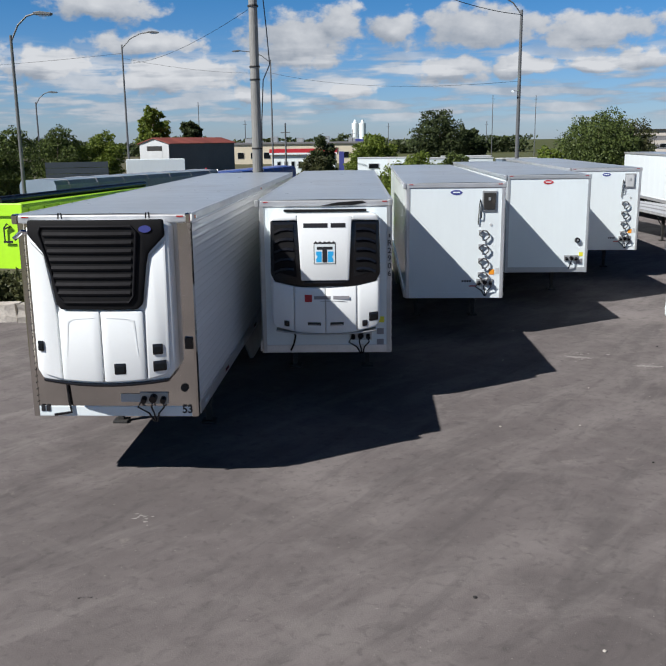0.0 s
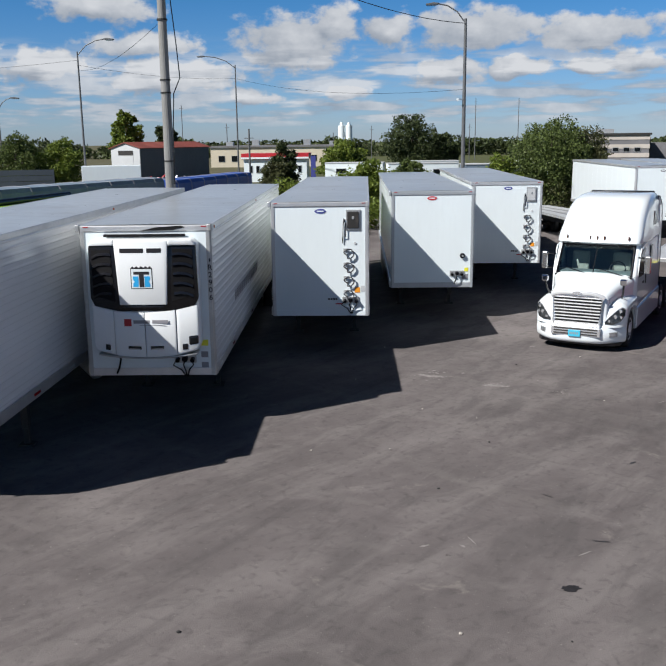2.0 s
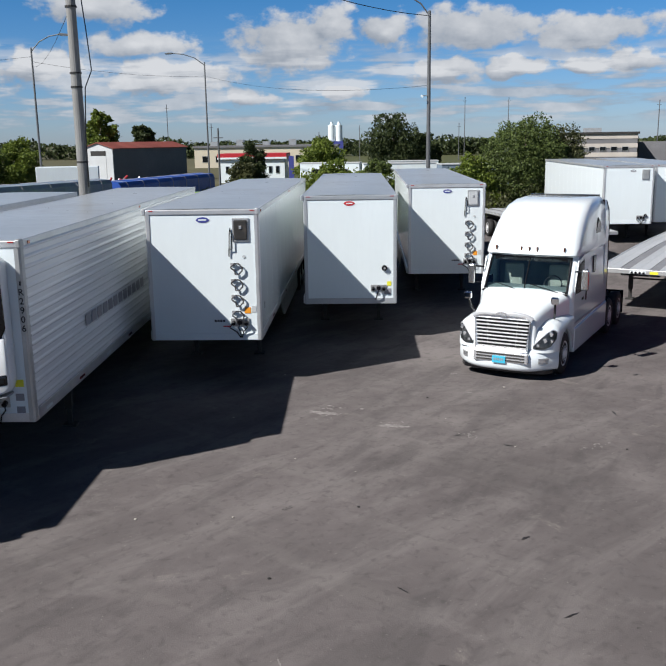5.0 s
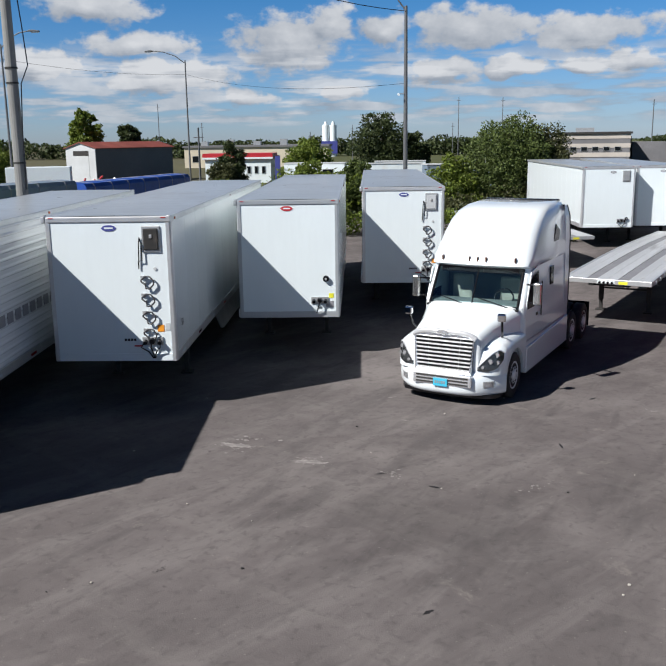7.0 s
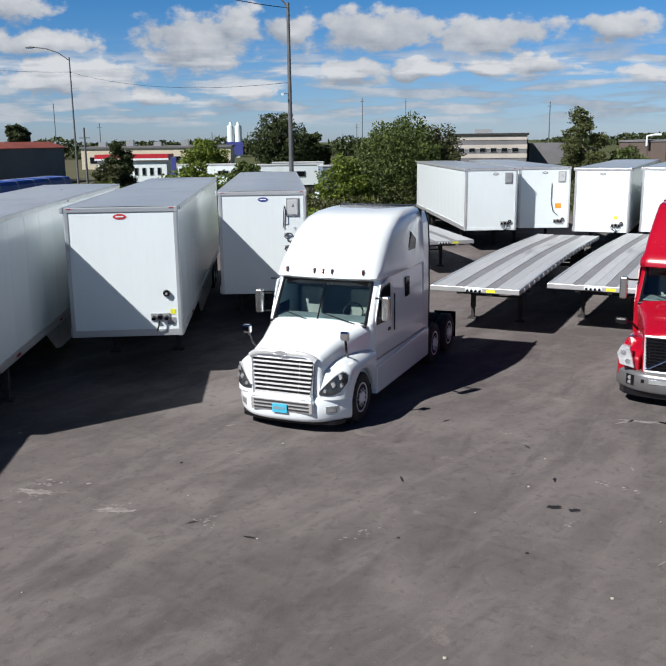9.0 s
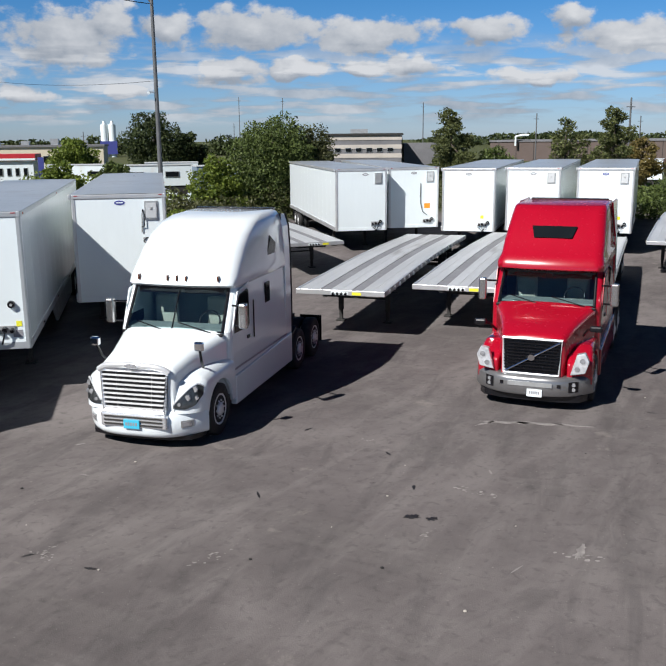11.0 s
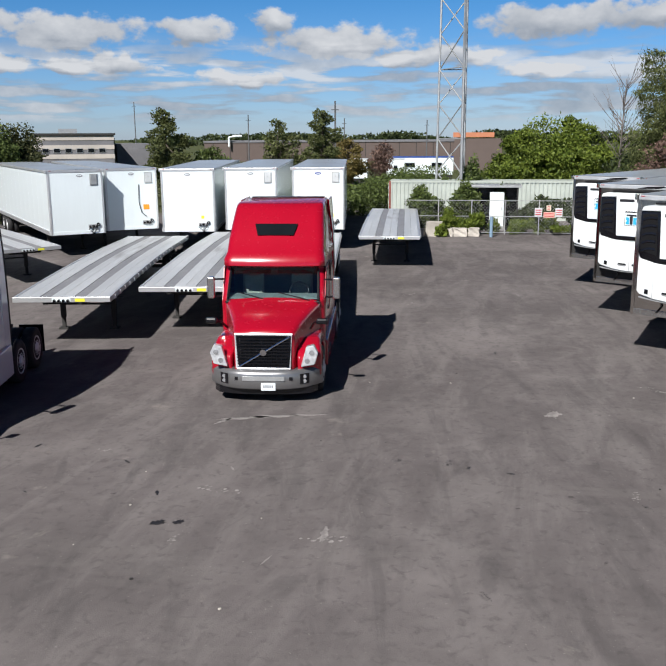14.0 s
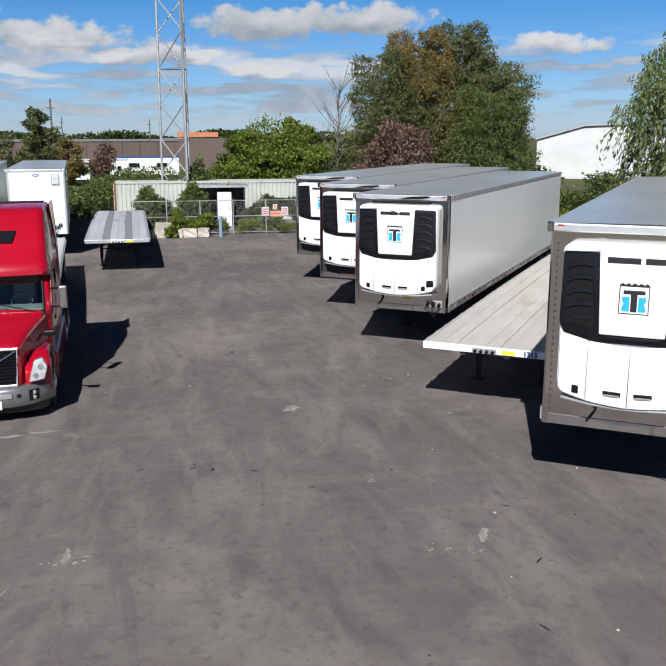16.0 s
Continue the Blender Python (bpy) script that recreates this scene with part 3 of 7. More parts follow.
def dry_front(t, badge, box_at=None, loops=False, knob=False, stickers=True, pipe=False):
    """Fittings on the front wall of a dry van."""
    if badge:
        bm = prism([(0.16 * math.cos(a) * (0.9 if k % 2 else 1.0) + badge[0], 0.065 * math.sin(a) + badge[1]) for k, a in enumerate([i * math.pi / 6 for i in range(12)])], "y", -0.008, 0.001)
        e = part("emblem", bm, badge[2], t)
        part("emblem_band", box(badge[0] - 0.09, badge[0] + 0.09, -0.012, -0.007, badge[1] - 0.012, badge[1] + 0.018), WHITE, e)
    if box_at:
        x, z, mt = box_at
        b = part("document_box", box(x - 0.19, x + 0.19, -0.03, 0.0, z - 0.27, z + 0.27, 0.012), GALV, t)
        part("document_cover", box(x - 0.15, x + 0.15, -0.05, -0.028, z - 0.22, z + 0.22, 0.02), mt, b)
        part("latch", box(x - 0.03, x + 0.03, -0.065, -0.048, z + 0.02, z + 0.1, 0.008), GALV, b)
    if pipe:
        x, z = pipe
        part("bent_pipe", tube([(x + 0.04, -0.03, z + 0.45), (x + 0.08, -0.05, z + 0.30), (x + 0.08, -0.05, z - 0.02), (x, -0.04, z - 0.04), (x, -0.03, z - 0.2), (x + 0.02, -0.03, z + 0.28), (x + 0.04, -0.03, z + 0.45)], 0.012), BLACK, t)
    if loops:
        x, z = loops
        for i in range(4):
            zz = z - i * 0.37
            ring = [(-0.11, 0.05), (-0.02, 0.13), (0.08, 0.12), (0.15, 0.04), (0.15, -0.04), (0.06, -0.13), (-0.01, -0.12), (-0.02, -0.04), (-0.10, 0.02), (-0.11, 0.05)]
            lp = part("hose_loop", tube([(x + u_, -0.06, zz + v_) for u_, v_ in ring], 0.018), HOSE, t)
            part("hose_bracket", box(x - 0.12, x - 0.02, -0.04, 0.0, zz + 0.08, zz + 0.14), GALV, lp)
    if knob:
        x, z = knob
        k = part("vent_cap", rod((x, 0.0, z), (x, -0.07, z), 0.085, 0.075, seg=20), BLACK, t)
        part("vent_hub", rod((x, -0.07, z), (x, -0.09, z), 0.03, seg=12), GALV, k)


# front-left van with a louvred cooling unit
def place(x, y, heading):
    return pose(x, y, 0, 0, 0, -heading)


def lettering_on(t, text, size, x, z, mt, y=-0.005, name="lettering", bold=0.0):
    return words(text, size, mt, t, facing(x, y, z), name, bold)


def bars(t, name, x0, z0, n, w, h, gap, mt, y=-0.004):
    """Plain bars that stand for writing that is not spelled out."""
    for i in range(n):
        part(name, box(x0 + i * (w + gap), x0 + i * (w + gap) + w, y - 0.002, y + 0.003, z0, z0 + h), mt, t)


def bulge(root, amount, wide=1.08):
    """Bows a flat-built unit outwards in plan and rounds its lower edge."""
    for ob in [root] + list(root.children_recursive):
        bm = bmesh.new()
        bm.from_mesh(ob.data)
        for k in range(-7, 8):
            bmesh.ops.bisect_plane(bm, geom=bm.verts[:] + bm.edges[:] + bm.faces[:], plane_co=(k * 0.14, 0, 0), plane_no=(1, 0, 0))
        for v in bm.verts:
            if v.co.y < -0.2:
                v.co.y -= amount * (1 - (v.co.x / wide) ** 2)
            v.co.z -= 0.07 * (1 - v.co.x ** 2) * min(1.0, max(0.0, (2.3 - v.co.z) / 0.6))
        for f in bm.faces:
            f.smooth = True
        bm.to_mesh(ob.data)
        bm.free()
        ob.data.set_sharp_from_angle(angle=radians(24))


def louvred_unit(t):
    """Cooling unit: white moulded covers round a tapering black louvred grille."""
    u = part("cooling_unit", prism([(-1.0, 1.62), (0.98, 1.62), (1.08, 1.75), (1.08, 3.82), (0.95, 3.9), (-0.95, 3.9), (-1.08, 3.82), (-1.08, 1.75)], "y", -0.30, 0.0, bevel=0.03), UNIT, t, "white moulded cooling unit with a black louvred grille")
    y = -0.31
    trim = [(-1.02, 3.93), (1.02, 3.93), (1.03, 3.70), (0.78, 3.46), (0.74, 3.30), (0.66, 2.74), (0.58, 2.66), (-0.58, 2.66), (-0.66, 2.74), (-0.74, 3.30), (-0.80, 3.46), (-1.03, 3.72)]
    g = part("grille_surround", prism(trim, "y", -0.38, -0.30, bevel=0.03), MATTE, u)
    inner = [(-0.80, 3.84), (0.56, 3.84), (0.63, 3.76), (0.54, 2.86), (0.47, 2.77), (-0.52, 2.77), (-0.60, 2.86), (-0.84, 3.76)]
    ring = [(x, -0.39, z) for x, z in inner + inner[:1]]
    part("grille_rim", tube(ring, 0.022, seg=8), LOUVRE, g)
    part("grille_recess", prism(inner, "y", -0.388, -0.376), MATTE, g)
    for i in range(8):
        z = 3.72 - i * 0.118
        k = (3.84 - z) / 1.07
        x0, x1 = -0.79 + 0.21 * k, 0.58 - 0.09 * k
        part("louvre", prism([(-0.40, z + 0.028), (-0.385, z + 0.05), (-0.375, z + 0.05), (-0.375, z - 0.02), (-0.405, z - 0.02), (-0.415, z + 0.005)], "x", x0, x1), LOUVRE, g)
    part("maker_badge", prism([(0.76 + 0.09 * math.cos(a), 3.80 + 0.05 * math.sin(a)) for a in [i * math.pi / 8 for i in range(16)]], "y", -0.392, -0.378), NAVY, g)
    for x0, x1 in ((-0.65, -0.005), (0.005, 0.65)):
        d = part("access_door", box(x0, x1, -0.36, -0.30, 1.66, 2.64, 0.03), UNIT, u)
    for s in (-1, 1):
        part("door_crease", prism([(s * 0.52, 2.50), (s * 0.40, 2.535), (s * 0.10, 2.545), (s * 0.10, 2.54), (s * 0.40, 2.52), (s * 0.49, 2.47), (s * 0.545, 2.0), (s * 0.555, 2.0)], "y", -0.364, -0.356), UNIT, u)
        part("side_cover", prism([(s * 0.66, 1.66), (s * 0.95, 1.70), (s * 1.01, 1.80), (s * 1.03, 3.64), (s * 0.80, 3.42), (s * 0.68, 2.70)], "y", -0.34, -0.29, bevel=0.02), UNIT, u)
    for x, z, w in ((0.26, 1.84, 0.09), (0.84, 2.08, 0.075), (0.86, 1.84, 0.10), (-0.97, 2.12, 0.045)):
        p = part("inset_panel", box(x - w, x + w, -0.368, -0.335, z - 0.075, z + 0.075, 0.012), BLACK, u)
        part("inset_face", box(x - w * 0.7, x + w * 0.7, -0.374, -0.366, z - 0.045, z + 0.03), DARKGLASS, p)
    part("lower_lip", box(-0.98, 0.98, -0.33, 0.0, 1.58, 1.63, 0.015), BLACK, u)
    for x in (-0.62, 0.72):
        part("lifting_eye", tube([(x - 0.03, -0.1, 3.92), (x - 0.02, -0.1, 4.0), (x + 0.02, -0.1, 4.0), (x + 0.03, -0.1, 3.92)], 0.012), BLACK, u)
    bulge(u, 0.09)
    u.matrix_basis = pose(0, 0, 0.13) @ Matrix.Diagonal((0.97, 1, 1, 1))
    part("exhaust_elbow", tube([(-1.02, -0.26, 3.74), (-1.14, -0.30, 3.76), (-1.25, -0.34, 3.66)], 0.035, seg=10), CHROME, u)


def crest_unit(t, black_header=True, torn=False):
    """Cooling unit: white centre panel between two black grilles with a curved lower edge."""
    u = part("cooling_unit", prism([(-1.0, 1.66), (-0.5, 1.60), (0.5, 1.60), (1.0, 1.66), (1.06, 1.8), (1.06, 3.78), (0.95, 3.86), (-0.95, 3.86), (-1.06, 3.78), (-1.06, 1.8)], "y", -0.28, 0.0, bevel=0.04), UNIT, t, "white cooling unit with two black grilles")
    dark = [(-1.04, 3.74), (1.04, 3.74), (1.06, 2.72), (0.98, 2.56), (0.5, 2.47), (-0.5, 2.47), (-0.98, 2.56), (-1.06, 2.72)]
    d = part("grille_field", prism(dark, "y", -0.33, -0.27, bevel=0.03), BLACK, u)
    part("centre_panel", prism([(-0.52, 3.84), (0.52, 3.84), (0.46, 2.60), (-0.46, 2.60)], "y", -0.37, -0.31, bevel=0.02), UNIT, u, "white centre panel")
    part("centre_notch", box(-0.40, 0.40, -0.355, -0.33, 2.53, 2.585, 0.01), BLACK, u)
    for s in (-1, 1):
        part("upper_cover", prism([(s * 0.53, 3.86), (s * 0.98, 3.84), (s * 1.03, 3.74), (s * 0.53, 3.76)], "y", -0.355, -0.28, bevel=0.015), UNIT, u)
        gr = part("grille", prism([(s * 0.60, 3.68), (s * 0.98, 3.66), (s * 0.99, 2.78), (s * 0.55, 2.66)], "y", -0.338, -0.326), MATTE, d)
        for i in range(5):
            z = 3.58 - i * 0.19
            rings = [[(s * x, -0.336, z + d), (s * x, -0.352, z + d - 0.01), (s * x, -0.362, z + d - 0.055), (s * x, -0.336, z + d - 0.085)] for x, d in ((0.60, 0.03), (0.72, 0.045), (0.86, 0.025), (0.97, -0.03))]
            part("grille_bar", loft(rings), BLACK, gr)
        part("lower_cover", prism([(s * 0.005, 2.44), (s * 0.60, 2.48), (s * 0.60, 1.64), (s * 0.005, 1.62)], "y", -0.335, -0.27, bevel=0.012), UNIT, u)
        part("lower_corner", prism([(s * 0.612, 2.485), (s * 1.03, 2.58), (s * 1.03, 1.74), (s * 0.96, 1.68), (s * 0.612, 1.645)], "y", -0.325, -0.27, bevel=0.02), UNIT, u)
        h = part("door_handle", box(s * 0.22 - 0.13, s * 0.22 + 0.13, -0.345, -0.325, 1.77, 1.83, 0.01), BLACK, u)
        part("handle_grip", box(s * 0.22 - 0.11, s * 0.22 + 0.11, -0.355, -0.343, 1.77, 1.79), GALV, h)
        part("corner_vent", box(s * 0.76 - 0.05, s * 0.76 + 0.05, -0.34, -0.315, 1.72, 1.83, 0.01), BLACK, u)
    sc = part("control_panel", box(0.84, 1.02, -0.34, -0.31, 1.80, 1.97, 0.02), BLACK, u)
    part("control_screen", box(0.88, 0.98, -0.346, -0.338, 1.84, 1.93), DARKGLASS, sc)
    part("lower_lip", box(-0.98, 0.98, -0.30, 0.0, 1.575, 1.61, 0.012), GALV, u)
    bars(u, "name_bar", -0.40, 3.615, 1, 0.46, 0.085, 0.0, INK, -0.371)
    bars(u, "name_bar", 0.12, 3.615, 1, 0.28, 0.085, 0.0, INK, -0.371)
    crest = part("crest_frame", prism([(-0.21, 2.92), (0.21, 2.92), (0.21, 3.32), (0.17, 3.36), (0.13, 3.33), (0.085, 3.36), (0.045, 3.33), (0, 3.36), (-0.045, 3.33), (-0.085, 3.36), (-0.13, 3.33), (-0.17, 3.36), (-0.21, 3.32)], "y", -0.373, -0.369), INK, u)
    part("crest_field", box(-0.195, 0.195, -0.376, -0.372, 2.935, 3.305), WHITE, crest)
    part("crest_bar", box(-0.15, 0.15, -0.379, -0.375, 3.20, 3.255), INK, crest)
    part("crest_stem", box(-0.045, 0.045, -0.380, -0.375, 2.955, 3.21), INK, crest)
    for s in (-1, 1):
        part("crest_wing", prism([(s * 0.06, 3.165), (s * 0.165, 3.165), (s * 0.165, 3.10), (s * 0.135, 3.07), (s * 0.165, 3.02), (s * 0.165, 2.96), (s * 0.06, 2.96)], "y", -0.379, -0.375), CYAN, crest)
    bulge(u, 0.10)
    if torn:
        part("torn_film", prism([(-0.2, 3.68), (-0.05, 3.73), (0.1, 3.66), (0.16, 3.70), (0.1, 3.63), (-0.1, 3.62)], "y", -0.49, -0.468), INK, u)
    if black_header:
        part("header_seal", box(-0.8, 0.8, -0.08, -0.02, 3.88, 3.93, 0.01), MATTE, t)
        part("soot_patch", prism([(-0.1, 3.99), (0.25, 4.06), (0.72, 4.085), (0.80, 4.05), (0.55, 4.0)], "y", -0.026, -0.018), MATTE, t)


GROUP_A = "van trailers parked in a slanting row"
van1 = van(place(-1.95, 10.82, 0.3) @ Matrix.Diagonal((1, 1, 1.025, 1)), "white refrigerated trailer with black louvred cooling unit on front", GROUP_A, "fine", True, MIRROR, MIRROR, ALU, WHITE)
louvred_unit(van1)
glad_hands(van1, 0.62, 1.36)
bars(van1, "number_bar", -1.16, 1.15, 2, 0.06, 0.10, 0.02, INK, -0.02)
lettering_on(van1, "53", 0.17, 1.13, 1.18, INK, -0.018, "length_mark", 0.004)
part("front_plate_a", box(0.10, 0.42, -0.02, -0.005, 1.30, 1.42), PALE, van1)
part("round_reflector", rod((1.1, 0.0, 1.52), (1.1, -0.03, 1.52), 0.06, seg=16), DARK, van1)
part("side_switch", box(1.14, 1.27, -0.05, 0.0, 2.12, 2.30, 0.01), BLACK, van1)
part("drip_cable", tube([(-0.72, -0.03, 1.58), (-0.70, -0.04, 1.30), (-0.68, -0.04, 1.14), (-0.95, -0.04, 1.10)], 0.022), BLACK, van1)
for k in range(26):
    part("rivet", rod((-1.20, -0.016, 1.3 + k * 0.1), (-1.20, -0.024, 1.3 + k * 0.1), 0.012, seg=6), DARK, van1)

van2 = van(place(1.12, 15.0, -1.0), "white ribbed refrigerated trailer with cooling unit and sooty header", GROUP_A, "ribs", False, WHITE, GALV, ALU, ALU)
crest_unit(van2)
glad_hands(van2, 0.68, 1.42)
bars(van2, "name_bar", -0.22, 2.23, 1, 0.32, 0.065, 0.0, GREYINK, -0.434)
bars(van2, "name_bar", 0.15, 2.23, 1, 0.31, 0.065, 0.0, GREYINK, -0.434)
bars(van2, "small_print", -0.1, 2.19, 1, 0.5, 0.008, 0.0, GREYINK, -0.434)
part("red_emblem", box(-0.40, -0.26, -0.436, -0.405, 2.18, 2.32), CRIMSON, van2)
part("number_bar", box(1.235, 1.265, -0.022, -0.014, 3.37, 3.44), INK, van2)
for i, sign in enumerate("R2906"):
    words(sign, 0.15, INK, van2, facing(1.25, -0.022, 3.26 - i * 0.15), "unit_number", 0.002)
part("drain_hose", tube([(-0.68, -0.03, 1.58), (-0.62, -0.05, 1.42), (-0.66, -0.04, 1.25), (-0.72, -0.03, 1.12)], 0.02), BLACK, van2)
for x, z, mt in ((1.08, 1.74, YELLOW), (1.07, 1.50, GREYINK), (1.07, 1.28, GREYINK)):
    part("sticker", box(x - 0.07, x + 0.07, -0.008, 0.0, z - 0.06, z + 0.06), mt, van2)
bars(van2, "small_print", 0.30, 1.46, 1, 0.22, 0.03, 0, INK)
for i in range(12):
    part("website_bar", box(W / 2 + 0.02, W / 2 + 0.024, 3.0 + i * 0.42, 3.3 + i * 0.42, 2.05, 2.28), GREYINK, van2)

dry_label = "white dry van trailer with hanging hose loops on its front"
van3 = van(place(4.22, 21.0, 0.0), dry_label, GROUP_A, "flat", True)
van4 = van(place(7.52, 25.45, -0.4), "white dry van trailer with black vent cap on its front", GROUP_A, "flat", True, post=ROOF, roof_trim=ROOF, base=ROOF)
van5 = van(place(10.7, 30.9, 0.5), dry_label, GROUP_A, "flat", True)
for v, glass in ((van3, DARK), (van5, PALE)):
    dry_front(v, (0.02, 3.86, NAVY), (0.88, 3.63, glass), loops=(0.74, 2.74), pipe=(0.60, 3.22))
    glad_hands(v, 0.80, 1.50)
    part("sticker", box(0.91, 1.05, -0.008, 0.0, 1.70, 1.84), ORANGE, v)
    part("sticker", box(1.08, 1.18, -0.008, 0.0, 1.72, 1.88), PALE, v)
    part("reflector", rod((0.93, 0, 3.02), (0.93, -0.015, 3.02), 0.035, seg=12), PALE, v)
    bars(v, "small_print", 0.20, 1.50, 4, 0.05, 0.05, 0.015, INK)
    part("red_tag", box(0.40, 0.58, -0.01, 0.0, 1.38, 1.41), CRIMSON, v)
words("53", 0.20, INK, van3, pose(W / 2 + 0.012, 0.62, 1.78, 90, 0, 90), "length_mark", 0.004)
dry_front(van4, (-0.02, 3.88, CRIMSON), knob=(0.95, 2.08))
glad_hands(van4, 0.78, 1.52, False)
part("air_line", tube([(0.78, -0.1, 1.5), (0.75, -0.12, 1.35), (0.70, -0.06, 1.2)], 0.018), BLACK, van4)
part("sticker", box(1.02, 1.14, -0.008, 0.0, 1.58, 1.70), YELLOW, van4)
part("sticker", box(0.94, 1.14, -0.008, 0.0, 1.34, 1.50), GREYINK, van4)

GROUP_B = "van trailers parked along the back of the yard"
back = [(21.75, 47.6, 1.0), (24.65, 48.3, 4.0), (26.65, 45.8, 28.5), (29.62, 45.0, 30.5), (32.45, 43.25, 31.5)]
for k, (x, y, hd) in enumerate(back):
    v = van(place(x, y, hd), "white dry van trailer with small stickers on its front", GROUP_B, "flat", False)
    dry_front(v, (0.0 if k else 0.2, 3.82, GREYINK if k < 4 else NAVY), (0.85, 3.62, PALE if k else GALV) if k != 2 else None, knob=(0.95, 1.5))
    glad_hands(v, 0.7, 1.42, k != 1)
    if k == 1:
        part("sticker", box(0.55, 0.85, -0.008, 0.0, 2.05, 2.30), ORANGE, v)
        part("hose", tube([(0.35, -0.03, 3.3), (0.33, -0.04, 2.4), (0.45, -0.04, 1.9), (0.7, -0.05, 1.7)], 0.015), BLACK, v)
    if k >= 2:
        part("sticker", box(0.6, 0.75, -0.008, 0.0, 1.70, 1.85), YELLOW, v)

GROUP_C = "refrigerated trailers facing the lane"
lane = [(35.95, 28.15, 71.5), (32.55, 23.75, 71.5), (29.47, 19.60, 72.2), (23.95, 10.93, 71.5)]
for k, (x, y, hd) in enumerate(lane):
    # the first two get a plain dark front wall instead of polished steel
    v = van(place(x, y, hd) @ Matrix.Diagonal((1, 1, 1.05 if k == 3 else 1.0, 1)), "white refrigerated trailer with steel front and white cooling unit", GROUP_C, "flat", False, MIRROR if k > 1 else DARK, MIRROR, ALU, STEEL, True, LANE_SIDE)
    crest_unit(v, k < 3, k == 2)
    glad_hands(v, 0.95, 1.3)
    part("sticker", box(0.1, 0.3, -0.01, 0.0, 1.38, 1.50), YELLOW if k == 2 else PALE, v)
    part("drain_hose", tube([(-0.5, -0.03, 1.58), (-0.48, -0.05, 1.35), (-0.6, -0.04, 1.18)], 0.018), BLACK, v)
    for j in range(28):
        share("rail_bolt", BOLT, v, pose(W / 2 + 0.013, 0.5 + j * 0.55, BOT + 0.13))
    if k == 3:
        for j in range(26):
            part("rivet", rod((-1.18, -0.016, 1.3 + j * 0.1), (-1.18, -0.024, 1.3 + j * 0.1), 0.012, seg=6), DARK, v)


# ---- flatbed trailers ----
def flatbed(m, label, group, wood=False, length=14.6, arch=0.10):
    t = thing("flatbed_trailer", m, label, "trailer", group)
    h, z1 = 1.295, 1.42
    rows = 30

    def crown(y):
        k = y / length
        return z1 + arch * math.sin(math.pi * min(1, k * 1.05))
    for n in range(8):
        x0 = -h + 0.07 + n * (2 * h - 0.14) / 8
        x1 = x0 + (2 * h - 0.14) / 8 - 0.008
        dz = -0.012 if n in (2, 5) else 0.0
        rings = [[(x0, length * j / rows, crown(length * j / rows) + dz), (x1, length * j / rows, crown(length * j / rows) + dz), (x1, length * j / rows, crown(length * j / rows) - 0.05), (x0, length * j / rows, crown(length * j / rows) - 0.05)] for j in range(rows + 1)]
        part("deck_plank", loft(rings), WOOD if wood else (STRIP if n in (2, 5) else DECK), t)
    for s in (-1, 1):
        rings = [[(s * (h - 0.07), length * j / rows, crown(length * j / rows) + 0.012), (s * h, length * j / rows, crown(length * j / rows) + 0.012), (s * h, length * j / rows, crown(length * j / rows) - 0.13), (s * (h - 0.07), length * j / rows, crown(length * j / rows) - 0.13)] for j in range(rows + 1)]
        rail = part("side_rail", loft(rings), ALU, t)
        for j in range(22):
            y = 0.4 + j * 0.64
            part("stake_pocket", box(s * h - 0.005 if s > 0 else -h - 0.05, h + 0.05 if s > 0 else -h + 0.005, y, y + 0.09, crown(y) - 0.12, crown(y) - 0.01), ALU, rail)
        rings = [[(s * 0.45 - 0.06, length * j / rows, crown(length * j / rows) - 0.06), (s * 0.45 + 0.06, length * j / rows, crown(length * j / rows) - 0.06), (s * 0.45 + 0.06, length * j / rows, crown(length * j / rows) - 0.2 - 0.35 * min(1, max(0, (j / rows - 0.1) * 8))), (s * 0.45 - 0.06, length * j / rows, crown(length * j / rows) - 0.2 - 0.35 * min(1, max(0, (j / rows - 0.1) * 8)))] for j in range(rows + 1)]
        part("main_beam", loft(rings), DARK, t)
    part("front_rail", box(-h, h, -0.05, 0.0, z1 - 0.13, z1 + 0.015, 0.01), ALU if not wood else WHITE, t)
    for j in range(14):
        y = 0.8 + j * 1.0
        part("cross_member", box(-h + 0.08, h - 0.08, y - 0.03, y + 0.03, crown(y) - 0.16, crown(y) - 0.05), DARK, t)
    part("coupling_plate", box(-0.25, 0.25, -0.062, -0.048, z1 - 0.11, z1 - 0.02), GALV if wood else WHITE, t)
    for x in (-0.18, -0.06, 0.06, 0.18):
        part("glad_hand", rod((x, -0.05, z1 - 0.07), (x, -0.12, z1 - 0.08), 0.035, seg=8), BLACK, t)
    part("sticker", box(0.36, 0.62, -0.058, -0.048, z1 - 0.11, z1 - 0.03), YELLOW, t)
    part("kingpin_plate", box(-0.6, 0.6, 0.3, 1.5, z1 - 0.24, z1 - 0.2), DARK, t)
    landing_gear(t, 2.6, z1 - 0.2, 0.75, DARK)
    bogie(t, length - 2.6)
    return t


GROUP_D = "flatbed trailers parked among the vans"
flat_label = "empty aluminium flatbed trailer resting on its landing legs"
for x, y, hd in ((16.62, 29.0, 29.0), (19.98, 28.78, 31.0), (31.98, 36.25, 35.0), (18.0, 40.4, -8.0)):
    flatbed(place(x, y, hd), flat_label, GROUP_D)
flatbed(place(22.15, 26.9, 32.0), "aluminium flatbed trailer coupled behind the red tractor", GROUP_D)
lane_flat = flatbed(place(26.18, 14.89, 71.8), "empty flatbed trailer with weathered wood deck and white rail", GROUP_D, True, arch=0.04)
